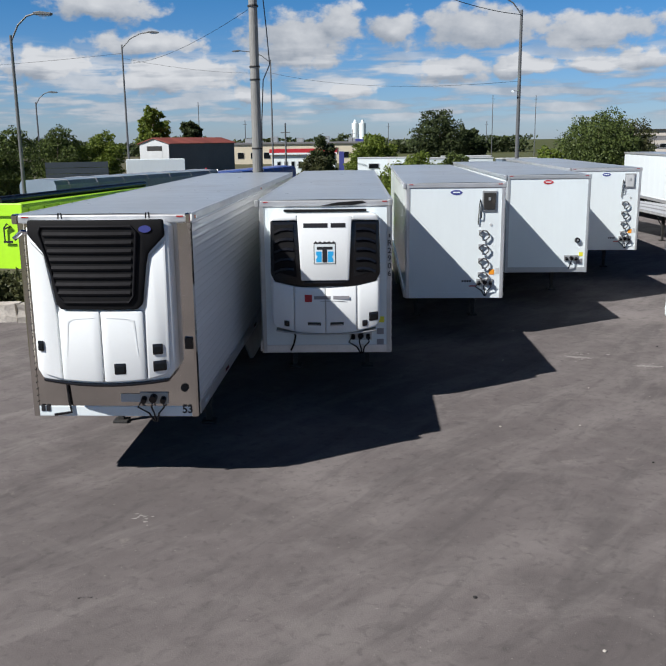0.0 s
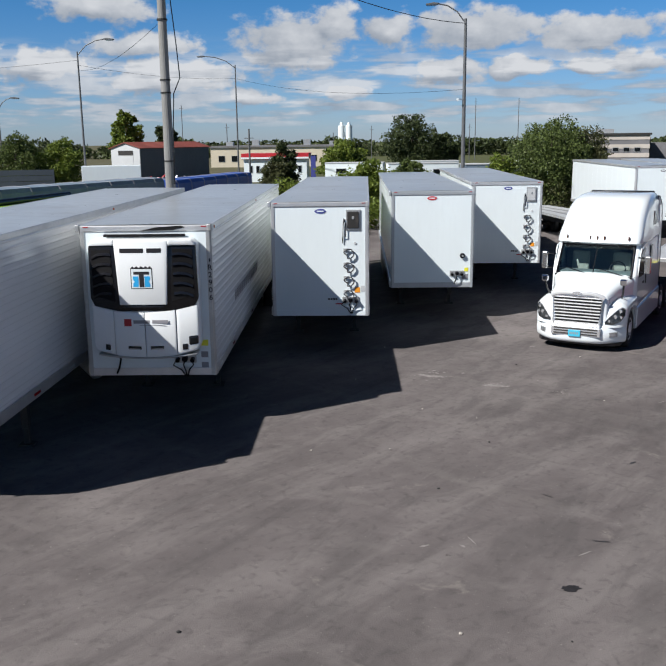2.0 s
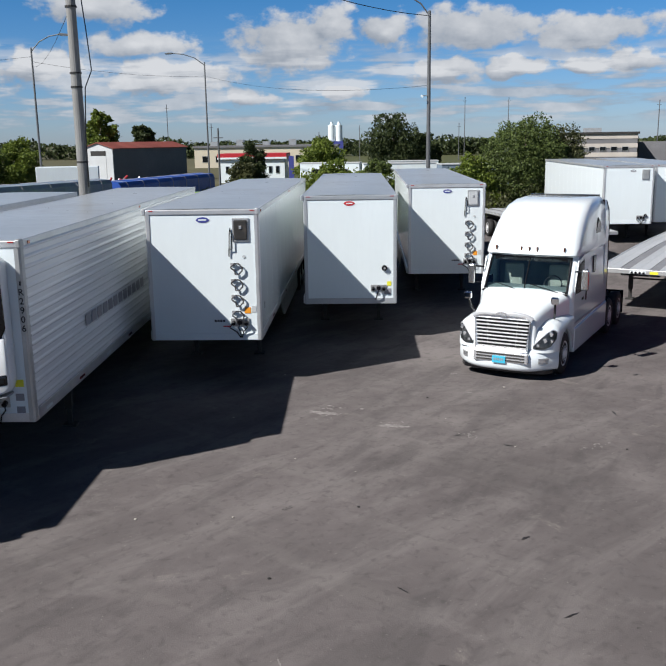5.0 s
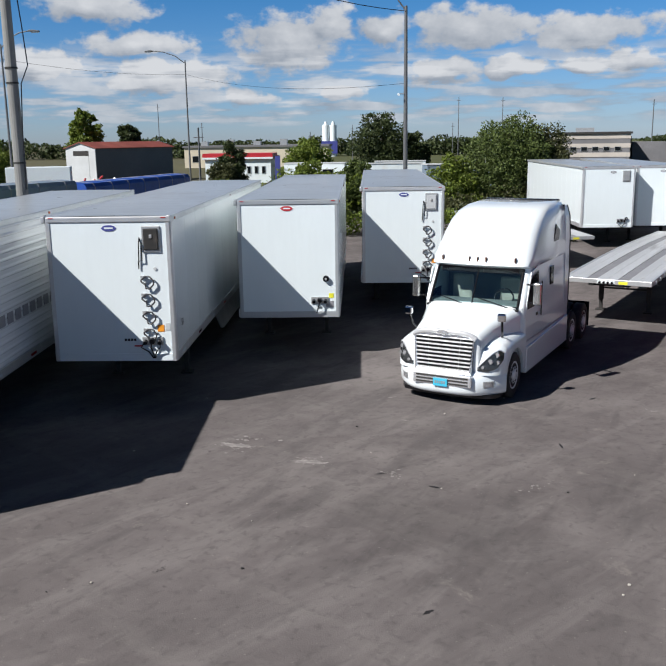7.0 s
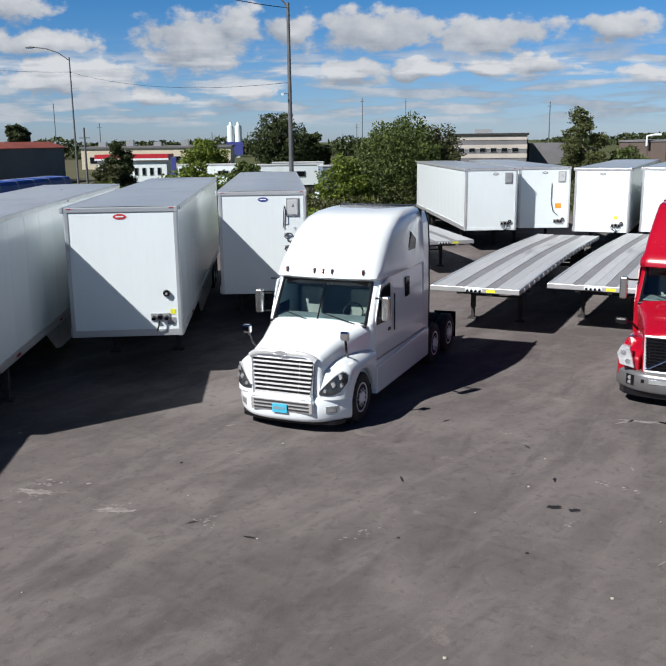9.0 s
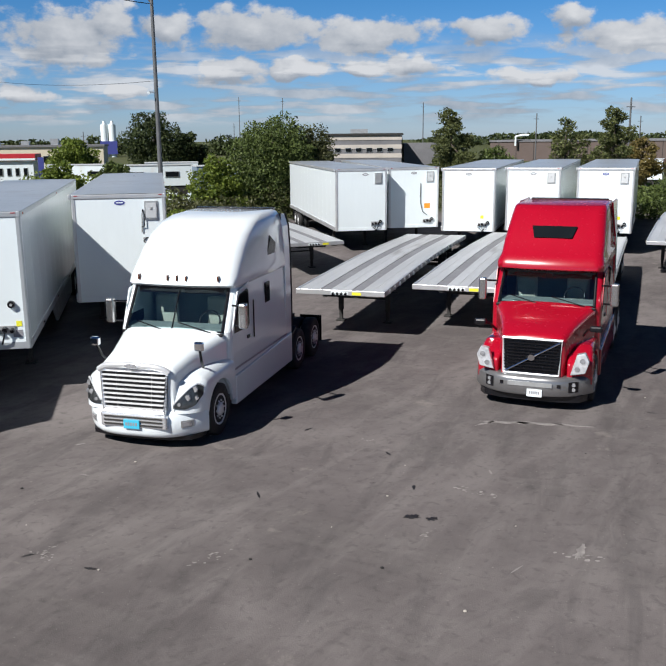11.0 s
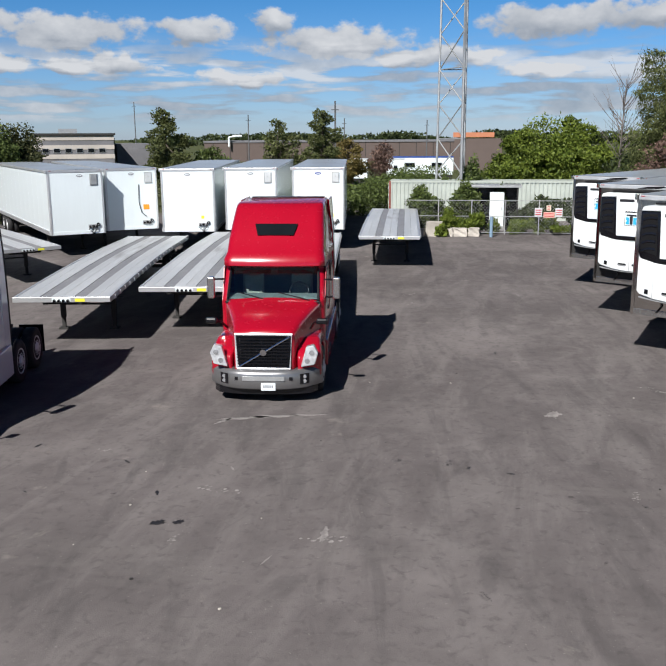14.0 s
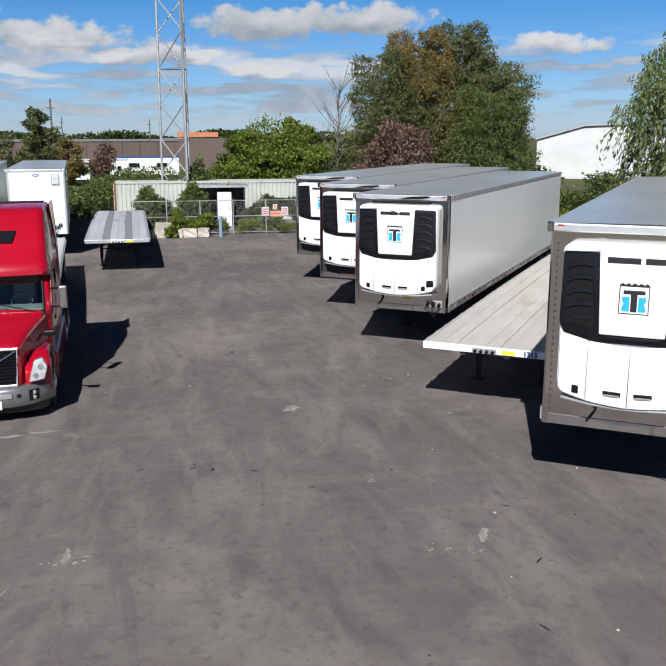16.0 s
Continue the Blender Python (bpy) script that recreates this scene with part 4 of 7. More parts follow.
words("1315", 0.145, NAVY, lane_flat, facing(0.93, -0.056, 1.355), "unit_number", 0.008)



# ---- highway tractors ----
def slab_ring(z, front, back, hw, rf, rb=0.08, bow=0.10, n=6):
    """A rounded outline in plan: front edge first, from -x to +x, then round to the back."""
    pts = []
    for i in range(9):
        k = -1 + 2 * i / 8
        pts.append((k * (hw - rf), front + bow * k * k * 0.5, z))
    f0 = front + bow * 0.5
    for i in range(1, n + 1):
        a = math.pi / 2 * i / n
        pts.append((hw - rf + rf * math.sin(a), f0 + rf - rf * math.cos(a), z))
    pts.append((hw, (f0 + rf + back) / 2, z))
    for i in range(3):
        a = math.pi / 2 * i / 2
        pts.append((hw - rb + rb * math.cos(a), back - rb + rb * math.sin(a), z))
    for i in range(3):
        a = math.pi / 2 * i / 2
        pts.append((-hw + rb - rb * math.sin(a), back - rb + rb * math.cos(a), z))
    pts.append((-hw, (f0 + rf + back) / 2, z))
    for i in range(n, 0, -1):
        a = math.pi / 2 * i / n
        pts.append((-hw + rf - rf * math.sin(a), f0 + rf - rf * math.cos(a), z))
    return pts


def skin(rings, skip=None, bottom=False, top=True):
    """Skin over stacked outlines; skip(level, index) leaves a face open."""
    bm = bmesh.new()
    vs = [[bm.verts.new(p) for p in r] for r in rings]
    n = len(vs[0])
    for j, (a, b) in enumerate(zip(vs, vs[1:])):
        for i in range(n):
            if not (skip and skip(j, i)):
                bm.faces.new((a[i], a[(i + 1) % n], b[(i + 1) % n], b[i]))
    if top:
        bm.faces.new(vs[-1])
    if bottom:
        bm.faces.new(vs[0][::-1])
    return bm


def sheet(rows):
    bm = bmesh.new()
    vs = [[bm.verts.new(p) for p in r] for r in rows]
    for a, b in zip(vs, vs[1:]):
        for i in range(len(a) - 1):
            bm.faces.new((a[i], a[i + 1], b[i + 1], b[i]))
    return bm


def arch_profile(front, back, low, top, axle, radius, nose):
    pts = [(front, low), (front - 0.02, nose), (front + 0.22, top - 0.16), (front + 0.7, top - 0.02), (back, top), (back, low), (axle + radius, low)]
    pts += [(axle + radius * math.cos(a), 0.505 + radius * math.sin(a)) for a in [math.pi * i / 12 for i in range(0, 13)]]
    return pts + [(axle - radius, low)]


def side_window(parent, s, x, pts, name="side_window"):
    f = part(name, prism([(y, z) for y, z in pts], "x", s * x - 0.012, s * x + 0.012, bevel=0.004), BLACK, parent)
    cy, cz = sum(p[0] for p in pts) / len(pts), sum(p[1] for p in pts) / len(pts)
    inner = [(cy + (y - cy) * 0.86, cz + (z - cz) * 0.88) for y, z in pts]
    part("window_glass", prism(inner, "x", s * (x + 0.012), s * (x + 0.018)), DARKGLASS, f)


def swept(x, z):
    """Depth of the rounded front of the white tractor's fender at |x|, leaning back with height."""
    return 0.16 + 0.46 * (1 - math.sqrt(max(0.0, 1 - ((x - 0.70) / 0.52) ** 2))) + 0.28 * max(0.0, z - 0.85)


def lamp_outline():
    rows = []
    for i in range(12):
        x = 0.73 + 0.455 * i / 11
        lo_ = float(np.interp(x, [0.73, 0.95, 1.10, 1.19], [0.80, 0.79, 0.85, 1.02]))
        hi_ = float(np.interp(x, [0.73, 0.85, 1.0, 1.12, 1.19], [0.88, 1.02, 1.18, 1.25, 1.16]))
        rows.append((x, lo_, hi_))
    return rows


def swept_fender(s, axle):
    """A rounded shell from the grille round the headlamp and over the front wheel."""
    ys = [0.162, 0.18, 0.22, 0.28, 0.36, 0.46, 0.56] + [axle - 0.6 * math.cos(math.pi * k / 14) for k in range(15)] + [1.90, 1.98]
    rows = []
    for y in ys:
        f = 1 - (y - 0.16) / 0.46
        xo = 0.70 + 0.52 * math.sqrt(max(0.0, 1 - max(0.0, f) ** 2))
        zt = float(np.interp(y, [0.16, 0.35, 0.6, 0.95, 1.5, 2.0], [1.22, 1.27, 1.33, 1.37, 1.39, 1.42]))
        inside = 0.36 - (y - axle) ** 2
        zb = 0.505 + math.sqrt(inside) if inside > 0 else (0.70 if y < axle else 0.5)
        w = xo - 0.66
        prof = [(0.66, zt + 0.04), (0.66 + 0.45 * w, zt + 0.02), (0.66 + 0.75 * w, zt - 0.03), (0.66 + 0.92 * w, zt - 0.10), (xo, zt - 0.20), (xo, (zt - 0.2) * 0.5 + zb * 0.5), (xo, zb), (xo - 0.06, zb)]
        rows.append([(s * x, y + 0.28 * max(0.0, z - 0.85) * max(0.0, min(1.0, (1.0 - y) / 0.8)), z) for x, z in prof])
    bm = sheet(rows)
    bmesh.ops.recalc_face_normals(bm, faces=bm.faces[:])
    return bm


def rounded_bumper(z_levels, n=24):
    rings = []
    for z, inset in z_levels:
        ring = []
        for i in range(n + 1):
            x = -1 + 2 * i / n
            ring.append((x * (1.225 - inset * 0.6), -0.02 + inset + 0.62 * abs(x) ** 3.4, z))
        ring += [(1.0, 0.64, z), (-1.0, 0.64, z)]
        rings.append(ring)
    return loft(rings)


def bumper_block(x0, x1, proud, z0, z1, s):
    """A block that follows the bumper's curve between x0 and x1, standing proud of it."""
    def at(x):
        return -0.02 + 0.62 * (x / 1.225) ** 3.4
    xs = [x0 + (x1 - x0) * k / 4 for k in range(5)]
    return prism([(s * x, at(x) - proud) for x in xs] + [(s * x, at(x) + 0.08) for x in xs[::-1]], "z", z0, z1)


def tractor(m, label, paint, squared):
    t = thing("truck_tractor", m, label, "truck", "parked highway tractors")
    axle_f, drives = 1.22, (6.25, 7.57)
    cb, ct = (1.93, 2.60) if squared else (1.86, 2.66)          # windscreen foot and head
    yb, yt = (1.72, 2.18) if squared else (1.72, 2.22)
    # cab below the roof, windscreen left open
    rings = [slab_ring(0.62, 1.72, 5.35, 1.19, 0.22), slab_ring(1.40, 1.72, 5.35, 1.20, 0.22), slab_ring(cb, yb, 5.35, 1.18, 0.14, bow=0.2), slab_ring(ct, yt, 5.35, 1.15, 0.14, bow=0.2), slab_ring(ct + 0.10, yt + 0.02, 5.35, 1.15, 0.16, bow=0.2)]
    cab = part("cab", skin(rings, lambda j, i: j == 2 and i < 8, True, False), paint, t, smooth=False)
    # roof fairing
    if squared:
        levels = [(ct + 0.02, yt - 0.05, 1.17, 0.20), (ct + 0.08, yt - 0.22, 1.18, 0.22), (ct + 0.22, yt - 0.22, 1.17, 0.22), (ct + 0.36, yt - 0.02, 1.13, 0.24), (3.25, yt + 0.28, 1.12, 0.22), (3.60, yt + 0.62, 1.09, 0.26), (3.86, yt + 0.94, 1.07, 0.28), (3.96, yt + 1.08, 1.05, 0.26), (4.0, yt + 1.24, 1.02, 0.22)]
    else:
        levels = [(ct + 0.02, yt - 0.06, 1.17, 0.26), (ct + 0.08, yt - 0.18, 1.19, 0.30), (ct + 0.24, yt - 0.12, 1.18, 0.34), (3.12, yt + 0.06, 1.16, 0.40), (3.40, yt + 0.30, 1.14, 0.48), (3.65, yt + 0.60, 1.12, 0.52), (3.84, yt + 0.96, 1.08, 0.56), (3.95, yt + 1.40, 1.02, 0.58), (4.0, yt + 1.9, 0.92, 0.58)]
    fairing = part("roof_fairing", skin([slab_ring(z, y, 5.40, hw, r, bow=0.16) for z, y, hw, r in levels], None, True, True), paint, t, smooth=True)
    for s in (-1, 1):
        path = [(1.16, 0.95), (1.165, 2.0), (1.15, 3.1), (1.12, 3.6), (1.10 if squared else 1.04, 4.0 if squared else 3.86)]
        ext = part("side_extender", loft([[(s * x - 0.02, 5.34 - (0.9 * max(0, z - 3.1) if squared else 0), z), (s * x + 0.02, 5.34 - (0.9 * max(0, z - 3.1) if squared else 0), z), (s * x + 0.02, 5.74, z), (s * x - 0.02, 5.74, z)] for x, z in path]), paint, t)
        part("extender_edge", loft([[(s * x - 0.025, 5.735, z), (s * x + 0.025, 5.735, z), (s * x + 0.02, 5.84, z), (s * x - 0.02, 5.84, z)] for x, z in path]), MATTE, ext)
    part("cab_rear_wall", box(-1.1, 1.1, 5.36, 5.39, 0.9, 3.9), BLACK, t)
    part("roof_edge_seal", box(-0.95, 0.95, 5.30, 5.44, 3.98, 4.03), BLACK, t)
    # interior
    part("interior_floor", box(-1.1, 1.1, 1.95, 3.4, 1.1, 1.2), TRIMGREY, cab)
    part("interior_back", box(-1.12, 1.12, 3.30, 3.36, 1.2, ct + 0.05), TRIMGREY, cab)
    part("headliner", box(-1.12, 1.12, yt + 0.08, 3.3, ct + 0.03, ct + 0.08), TRIMTAN, cab)
    part("dashboard", prism([(1.86, cb - 0.12), (1.90, cb + 0.04), (2.25, cb + 0.08), (2.40, cb - 0.1), (2.35, cb - 0.5), (1.9, cb - 0.5)], "x", -1.08, 1.08, bevel=0.02), TRIMGREY, cab)
    for s in (-1, 1):
        part("seat", box(s * 0.58 - 0.25, s * 0.58 + 0.25, 2.75, 2.90, 1.5, 2.38, 0.06), TRIMTAN, cab)
        part("sun_blind", box(s * 0.5 - 0.42, s * 0.5 + 0.42, yt + 0.02, yt + 0.05, ct - 0.12, ct), BLACK, cab)
    bm = bmesh.new()
    for i in range(18):
        a, b = 2 * math.pi * i / 18, 2 * math.pi * (i + 1) / 18
        rod((0.55 + 0.22 * math.cos(a), 2.38 + 0.08 * math.sin(a), cb + 0.10 + 0.2 * math.sin(a)), (0.55 + 0.22 * math.cos(b), 2.38 + 0.08 * math.sin(b), cb + 0.10 + 0.2 * math.sin(b)), 0.018, seg=6, bm=bm)
    part("steering_wheel", bm, BLACK, cab)
    # windscreen with frame, divider and wipers
    lo, hi = slab_ring(cb, yb, 5.35, 1.18, 0.14, bow=0.2)[:9], slab_ring(ct, yt, 5.35, 1.15, 0.14, bow=0.2)[:9]
    glass = part("windscreen", sheet([[(x, y - 0.004, z) for x, y, z in lo], [(x, y - 0.004, z) for x, y, z in hi]]), GLASS, t, "tinted windscreen reflecting the sky", True)
    glass.visible_shadow = False
    seal = tube([(x, y - 0.008, z) for x, y, z in lo], 0.028)
    tube([(x, y - 0.008, z) for x, y, z in hi], 0.03, bm=seal)
    for k in (0, 8):
        rod((lo[k][0], lo[k][1] - 0.008, lo[k][2]), (hi[k][0], hi[k][1] - 0.008, hi[k][2]), 0.03, bm=seal)
    part("windscreen_seal", seal, BLACK, glass)
    if not squared:
        part("windscreen_divider", rod((0, yb - 0.012, cb), (0, yt - 0.012, ct), 0.016), BLACK, glass)
    sl = (yt - yb) / (ct - cb)
    for x0, x1 in ((-0.12, -0.78), (0.85, 0.12)):
        part("wiper", tube([(x0, yb - 0.03, cb + 0.02), (x1, yb - 0.03 + sl * 0.16, cb + 0.18)], 0.012), BLACK, glass)
    # hood
    if squared:
        st = [(0.16, 0.62, 0.66, 1.50), (0.30, 0.66, 0.64, 1.58), (0.8, 0.78, 0.62, 1.72), (1.3, 0.92, 0.62, 1.84), (1.78, 1.08, 0.62, 1.95)]
    else:
        st = [(0.16, 0.74, 0.64, 1.52), (0.28, 0.78, 0.62, 1.60), (0.8, 0.86, 0.62, 1.70), (1.3, 0.98, 0.62, 1.80), (1.80, 1.12, 0.62, 1.89)]
    rings = []
    for y, hw, z0, z1 in st:
        r = 0.20 if not squared else 0.14
        ring = [(-hw, y, z0), (-hw, y, z1 - r)]
        ring += [(-hw + r - r * math.cos(a), y, z1 - r + r * math.sin(a)) for a in (0.5, 1.0)]
        ring += [(-hw + r, y, z1), (-hw * 0.4, y, z1 + 0.035), (0, y, z1 + 0.045), (hw * 0.4, y, z1 + 0.035), (hw - r, y, z1)]
        ring += [(hw - r + r * math.cos(a), y, z1 - r + r * math.sin(a)) for a in (1.0, 0.5)]
        ring += [(hw, y, z1 - r), (hw, y, z0)]
        rings.append(ring)
    hood = part("hood", loft(rings), paint, t, smooth=True)
    part("cowl", box(-1.08, 1.08, 1.70, 1.80, cb - 0.06, cb - 0.005, 0.01), BLACK, t)
    for s in (-1, 1):
        if squared:
            prof = arch_profile(0.22, 1.96, 0.50, 1.30, axle_f, 0.60, 1.0)
            fb = prism(prof, "x", min(s * 0.70, s * 1.20), max(s * 0.70, s * 1.20), bevel=0.06)
            for v in fb.verts:
                v.co.y += 0.30 * max(0.0, (abs(v.co.x) - 0.70) / 0.5) ** 1.5 * max(0.0, (0.95 - v.co.y) / 0.7)
                v.co.x -= s * 0.10 * max(0.0, (v.co.z - 1.0) / 0.36)
            fender = part("fender", fb, paint, t, smooth=True)
        else:
            fender = part("fender", swept_fender(s, axle_f), paint, t, smooth=True)
        if not squared:
            lb = sheet([[(s * x, swept(x, lo_ + (hi_ - lo_) * k / 5) - 0.02, lo_ + (hi_ - lo_) * k / 5) for k in range(6)] for x, lo_, hi_ in lamp_outline()])
            bmesh.ops.solidify(lb, geom=lb.faces[:], thickness=0.035)
            lamp = part("headlamp", lb, LAMPGLASS, fender, "smoked swept-back headlamp", True)
            for x, z, r in ((1.07, 1.13, 0.062), (0.97, 0.99, 0.06), (1.10, 0.97, 0.045), (0.84, 0.88, 0.04)):
                part("lamp_lens", rod((s * x, swept(x, z), z), (s * x, swept(x, z) - 0.032, z), r, r * 0.85, seg=16), LENS, lamp)
            part("lamp_brow", tube([(s * x, swept(x, hi_) - 0.025, hi_ - 0.012) for x, lo_, hi_ in lamp_outline()], 0.014), SATIN, lamp)
        else:
            lamp = part("headlamp", prism([(s * 0.78, 0.80), (s * 1.08, 0.86), (s * 1.15, 1.10), (s * 1.06, 1.28), (s * 0.90, 1.24)], "y", 0.13, 0.30, bevel=0.02), BRIGHTLENS, fender)
            for x, z in ((0.92, 0.94), (1.02, 1.12)):
                part("lamp_bulb", rod((s * x, 0.13, z), (s * x, 0.118, z), 0.055, seg=14), LENS, lamp)
        part("fender_liner", box(min(s * 0.55, s * 0.72), max(s * 0.55, s * 0.72), 0.5, 1.95, 0.5, 1.3), DARK, t)
    # bumper
    bm_mat = paint if not squared else BUMPER
    plan = [(-1.21, 0.62), (-1.20, 0.34), (-1.06, 0.13), (-0.66, 0.02), (0, -0.02), (0.66, 0.02), (1.06, 0.13), (1.20, 0.34), (1.21, 0.62), (0.9, 0.60), (0, 0.5), (-0.9, 0.60)]
    levels_b = [(0.34, 0.03), (0.37, 0.0), (0.66, 0.0), (0.74, 0.04), (0.745, 0.09)] if squared else [(0.24, 0.10), (0.27, 0.05), (0.34, 0.01), (0.52, 0.0), (0.66, 0.02), (0.74, 0.06), (0.79, 0.12)]
    bumper = part("bumper", rounded_bumper(levels_b), bm_mat, t, "white moulded bumper" if not squared else "brushed metal bumper", True)
    if squared:
        part("bumper_mesh", box(-0.45, 0.45, -0.03, -0.012, 0.54, 0.63), GALV, bumper)
        for s in (-1, 1):
            fog = part("fog_lamp", bumper_block(0.77, 0.95, 0.012, 0.44, 0.66, s), BLACK, bumper)
            for z in (0.50, 0.60):
                part("fog_lens", rod((s * 0.86, 0.18, z), (s * 0.86, 0.14, z), 0.042, seg=12), LENS, fog)
            part("tow_hole", box(s * 0.58 - 0.035, s * 0.58 + 0.035, 0.015, 0.08, 0.54, 0.61), BLACK, bumper)
        part("number_plate", box(-0.05, 0.26, -0.045, -0.02, 0.33, 0.49, 0.006), WHITE, bumper)
        bars(t, "plate_bar", 0.0, 0.39, 5, 0.03, 0.06, 0.014, GREYINK, -0.047)
        part("air_dam", prism([(x * 0.93, y + 0.14) for x, y in plan], "z", 0.2, 0.345), BLACK, bumper)
    else:
        intake = part("bumper_intake", box(-0.66, 0.66, -0.03, 0.10, 0.44, 0.70, 0.03), BRIGHT, bumper)
        # dark strips laid on the solid block in place of its shaded gaps
        for z in (0.50, 0.57, 0.64):
            part("intake_bar", box(-0.58, 0.58, -0.048, -0.03, z - 0.014, z + 0.014), DARK, intake)
        part("number_plate", box(-0.18, 0.14, -0.065, -0.045, 0.43, 0.60, 0.006), surf("cyan_plate", (0.05, 0.42, 0.60), 0.4, var=0.05), bumper)
        bars(t, "plate_bar", -0.14, 0.49, 5, 0.03, 0.06, 0.02, GREYINK, -0.067)
        for s in (-1, 1):
            fog = part("fog_lamp", bumper_block(0.86, 1.04, 0.010, 0.44, 0.57, s), GALV, bumper)
            part("fog_lens", bumper_block(0.885, 1.015, 0.018, 0.462, 0.548, s), LENS, fog)
        part("air_dam", prism([(x * 0.93, y + 0.16) for x, y in plan], "z", 0.18, 0.265), BLACK, bumper)
    # grille
    if squared:
        gz0, gz1, gw0, gw1, gy = 0.78, 1.50, 0.56, 0.60, 0.10
    else:
        gz0, gz1, gw0, gw1, gy = 0.74, 1.50, 0.60, 0.66, 0.06

    def gpt(k, z):
        f = (z - gz0) / (gz1 - gz0)
        return (k * (gw0 + (gw1 - gw0) * f), gy + 0.06 * f, z)
    ring = [gpt(-1, gz0), gpt(-1, gz1), gpt(1, gz1), gpt(1, gz0), gpt(-1, gz0)]
    grille = part("grille", loft([[gpt(-1, gz0), gpt(1, gz0), gpt(1, gz1), gpt(-1, gz1)], [(x, y + 0.12, z) for x, y, z in (gpt(-1, gz0), gpt(1, gz0), gpt(1, gz1), gpt(-1, gz1))]]), DARK, t, "black grille in a bright frame")
    part("grille_frame", tube(ring, 0.035 if squared else 0.05, seg=8), SATIN if squared else BRIGHT, grille)
    for i in range(11 if squared else 9):
        n = 11 if squared else 9
        z = gz0 + (gz1 - gz0) * (i + 0.7) / n
        a, b = gpt(-0.97, z), gpt(0.97, z)
        part("grille_bar", prism([(a[1] - 0.045, z - 0.015), (a[1] - 0.048, z + 0.004), (a[1] + 0.005, z + 0.014), (a[1] + 0.01, z - 0.015)] if squared else [(a[1] - 0.05, z - 0.016), (a[1] - 0.052, z - 0.006), (a[1] - 0.02, z + 0.014), (a[1] - 0.02, z + 0.002)], "x", a[0], b[0]), BLACK if squared else SATIN, grille)
    if squared:
        for k in [-0.85 + 0.19 * i for i in range(10)]:
            part("grille_rib", rod(gpt(k, gz0), gpt(k, gz1), 0.008, seg=5), BLACK, grille)
        a, b = gpt(-0.94, gz0 + 0.04), gpt(0.94, gz1 - 0.03)
        part("grille_diagonal", rod((a[0], a[1] - 0.05, a[2]), (b[0], b[1] - 0.05, b[2]), 0.022, seg=8), CHROME, grille)
        part("grille_emblem", rod((0, gy - 0.0, 1.14), (0, gy - 0.05, 1.13), 0.07, seg=20), CHROME, grille)
    else:
        for k in (-0.55, 0.55):
            part("grille_rib", rod(gpt(k, gz0), gpt(k, gz1), 0.012, seg=5), CHROME, grille)
        top = [(0.70 * k, 0.06 + 0.05 * k * k, 1.595 - 0.03 * k * k - 0.09 * abs(k) ** 6) for k in [-1 + i / 10 for i in range(21)]]
        part("grille_crown", tube(top, 0.06, seg=10), SATIN, grille)
        part("crown_emblem", prism([(0.13 * math.cos(a), 1.60 + 0.04 * math.sin(a)) for a in [i * math.pi / 8 for i in range(16)]], "y", -0.015, 0.01), BRIGHT, grille)
    # doors, windows, steps, side fairings
    for s in (-1, 1):
        x = 1.185
        door = part("door", prism([(1.98, 0.95), (1.98, 1.88), (2.30, 2.60), (2.95, ct + 0.06), (3.0, 0.95)], "x", s * x - 0.012, s * x + 0.008), paint, t)
        side_window(door, s, x, [(2.06, 1.80), (2.10, 2.00), (2.30, 2.44), (2.38, 2.53), (2.82, 2.59), (2.90, 2.54), (2.92, 1.84), (2.86, 1.78)])
        part("door_grip", box(min(s * 1.19, s * 1.215), max(s * 1.19, s * 1.215), 2.75, 2.9, 1.55, 1.62, 0.008), BLACK, door)
        part("grab_rail", rod((s * 1.215, 3.12, 1.5), (s * 1.215, 3.12, 2.3), 0.016), CHROME if squared else BLACK, t)
        side_window(t, s, 1.175, [(3.95, 2.08), (3.95, 2.52), (4.25, 2.52), (4.25, 2.08)], "sleeper_window")
        if not squared:
            side_window(fairing, s, 1.145, [(4.15, 3.06), (4.42, 3.50), (4.80, 3.30), (4.72, 3.02)], "roof_window")
        part("belt_line", box(min(s * 1.19, s * 1.205), max(s * 1.19, s * 1.205), 1.95, 5.35, 1.06, 1.10), GREYINK if not squared else BLACK, t)
        skirt = part("side_fairing", prism([(1.98, 0.36), (5.62, 0.36), (5.62, 1.06), (2.0, 0.95)], "x", min(s * 1.10, s * 1.235), max(s * 1.10, s * 1.235), bevel=0.03), paint, t)
        for y in (2.05, 2.62) if squared else ():
            part("step_recess", box(min(s * 1.2, s * 1.242), max(s * 1.2, s * 1.242), y, y + 0.42, 0.58, 0.66, 0.01), BLACK, skirt)
        # mirrors
        mir = part("side_mirror", box(s * 1.44 - 0.085, s * 1.44 + 0.085, 1.88, 2.02, 1.94, 2.44, 0.035), STEEL, t)
        part("mirror_glass", box(s * 1.44 - 0.07, s * 1.44 + 0.07, 2.018, 2.028, 1.98, 2.40), CHROME, mir)
        for z in (1.98, 2.38):
            part("mirror_arm", tube([(s * 1.16, 2.10, z - 0.02), (s * 1.38, 1.96, z)], 0.022, seg=8), BLACK, mir)
        hm = part("hood_mirror", box(s * 1.06 - 0.09, s * 1.06 + 0.09, 0.60, 0.70, 1.78, 1.95, 0.03) if not squared else box(s * 1.20 - 0.13, s * 1.20 + 0.13, 0.62, 0.74, 1.62, 1.75, 0.04), CHROME if not squared else BLACK, t)
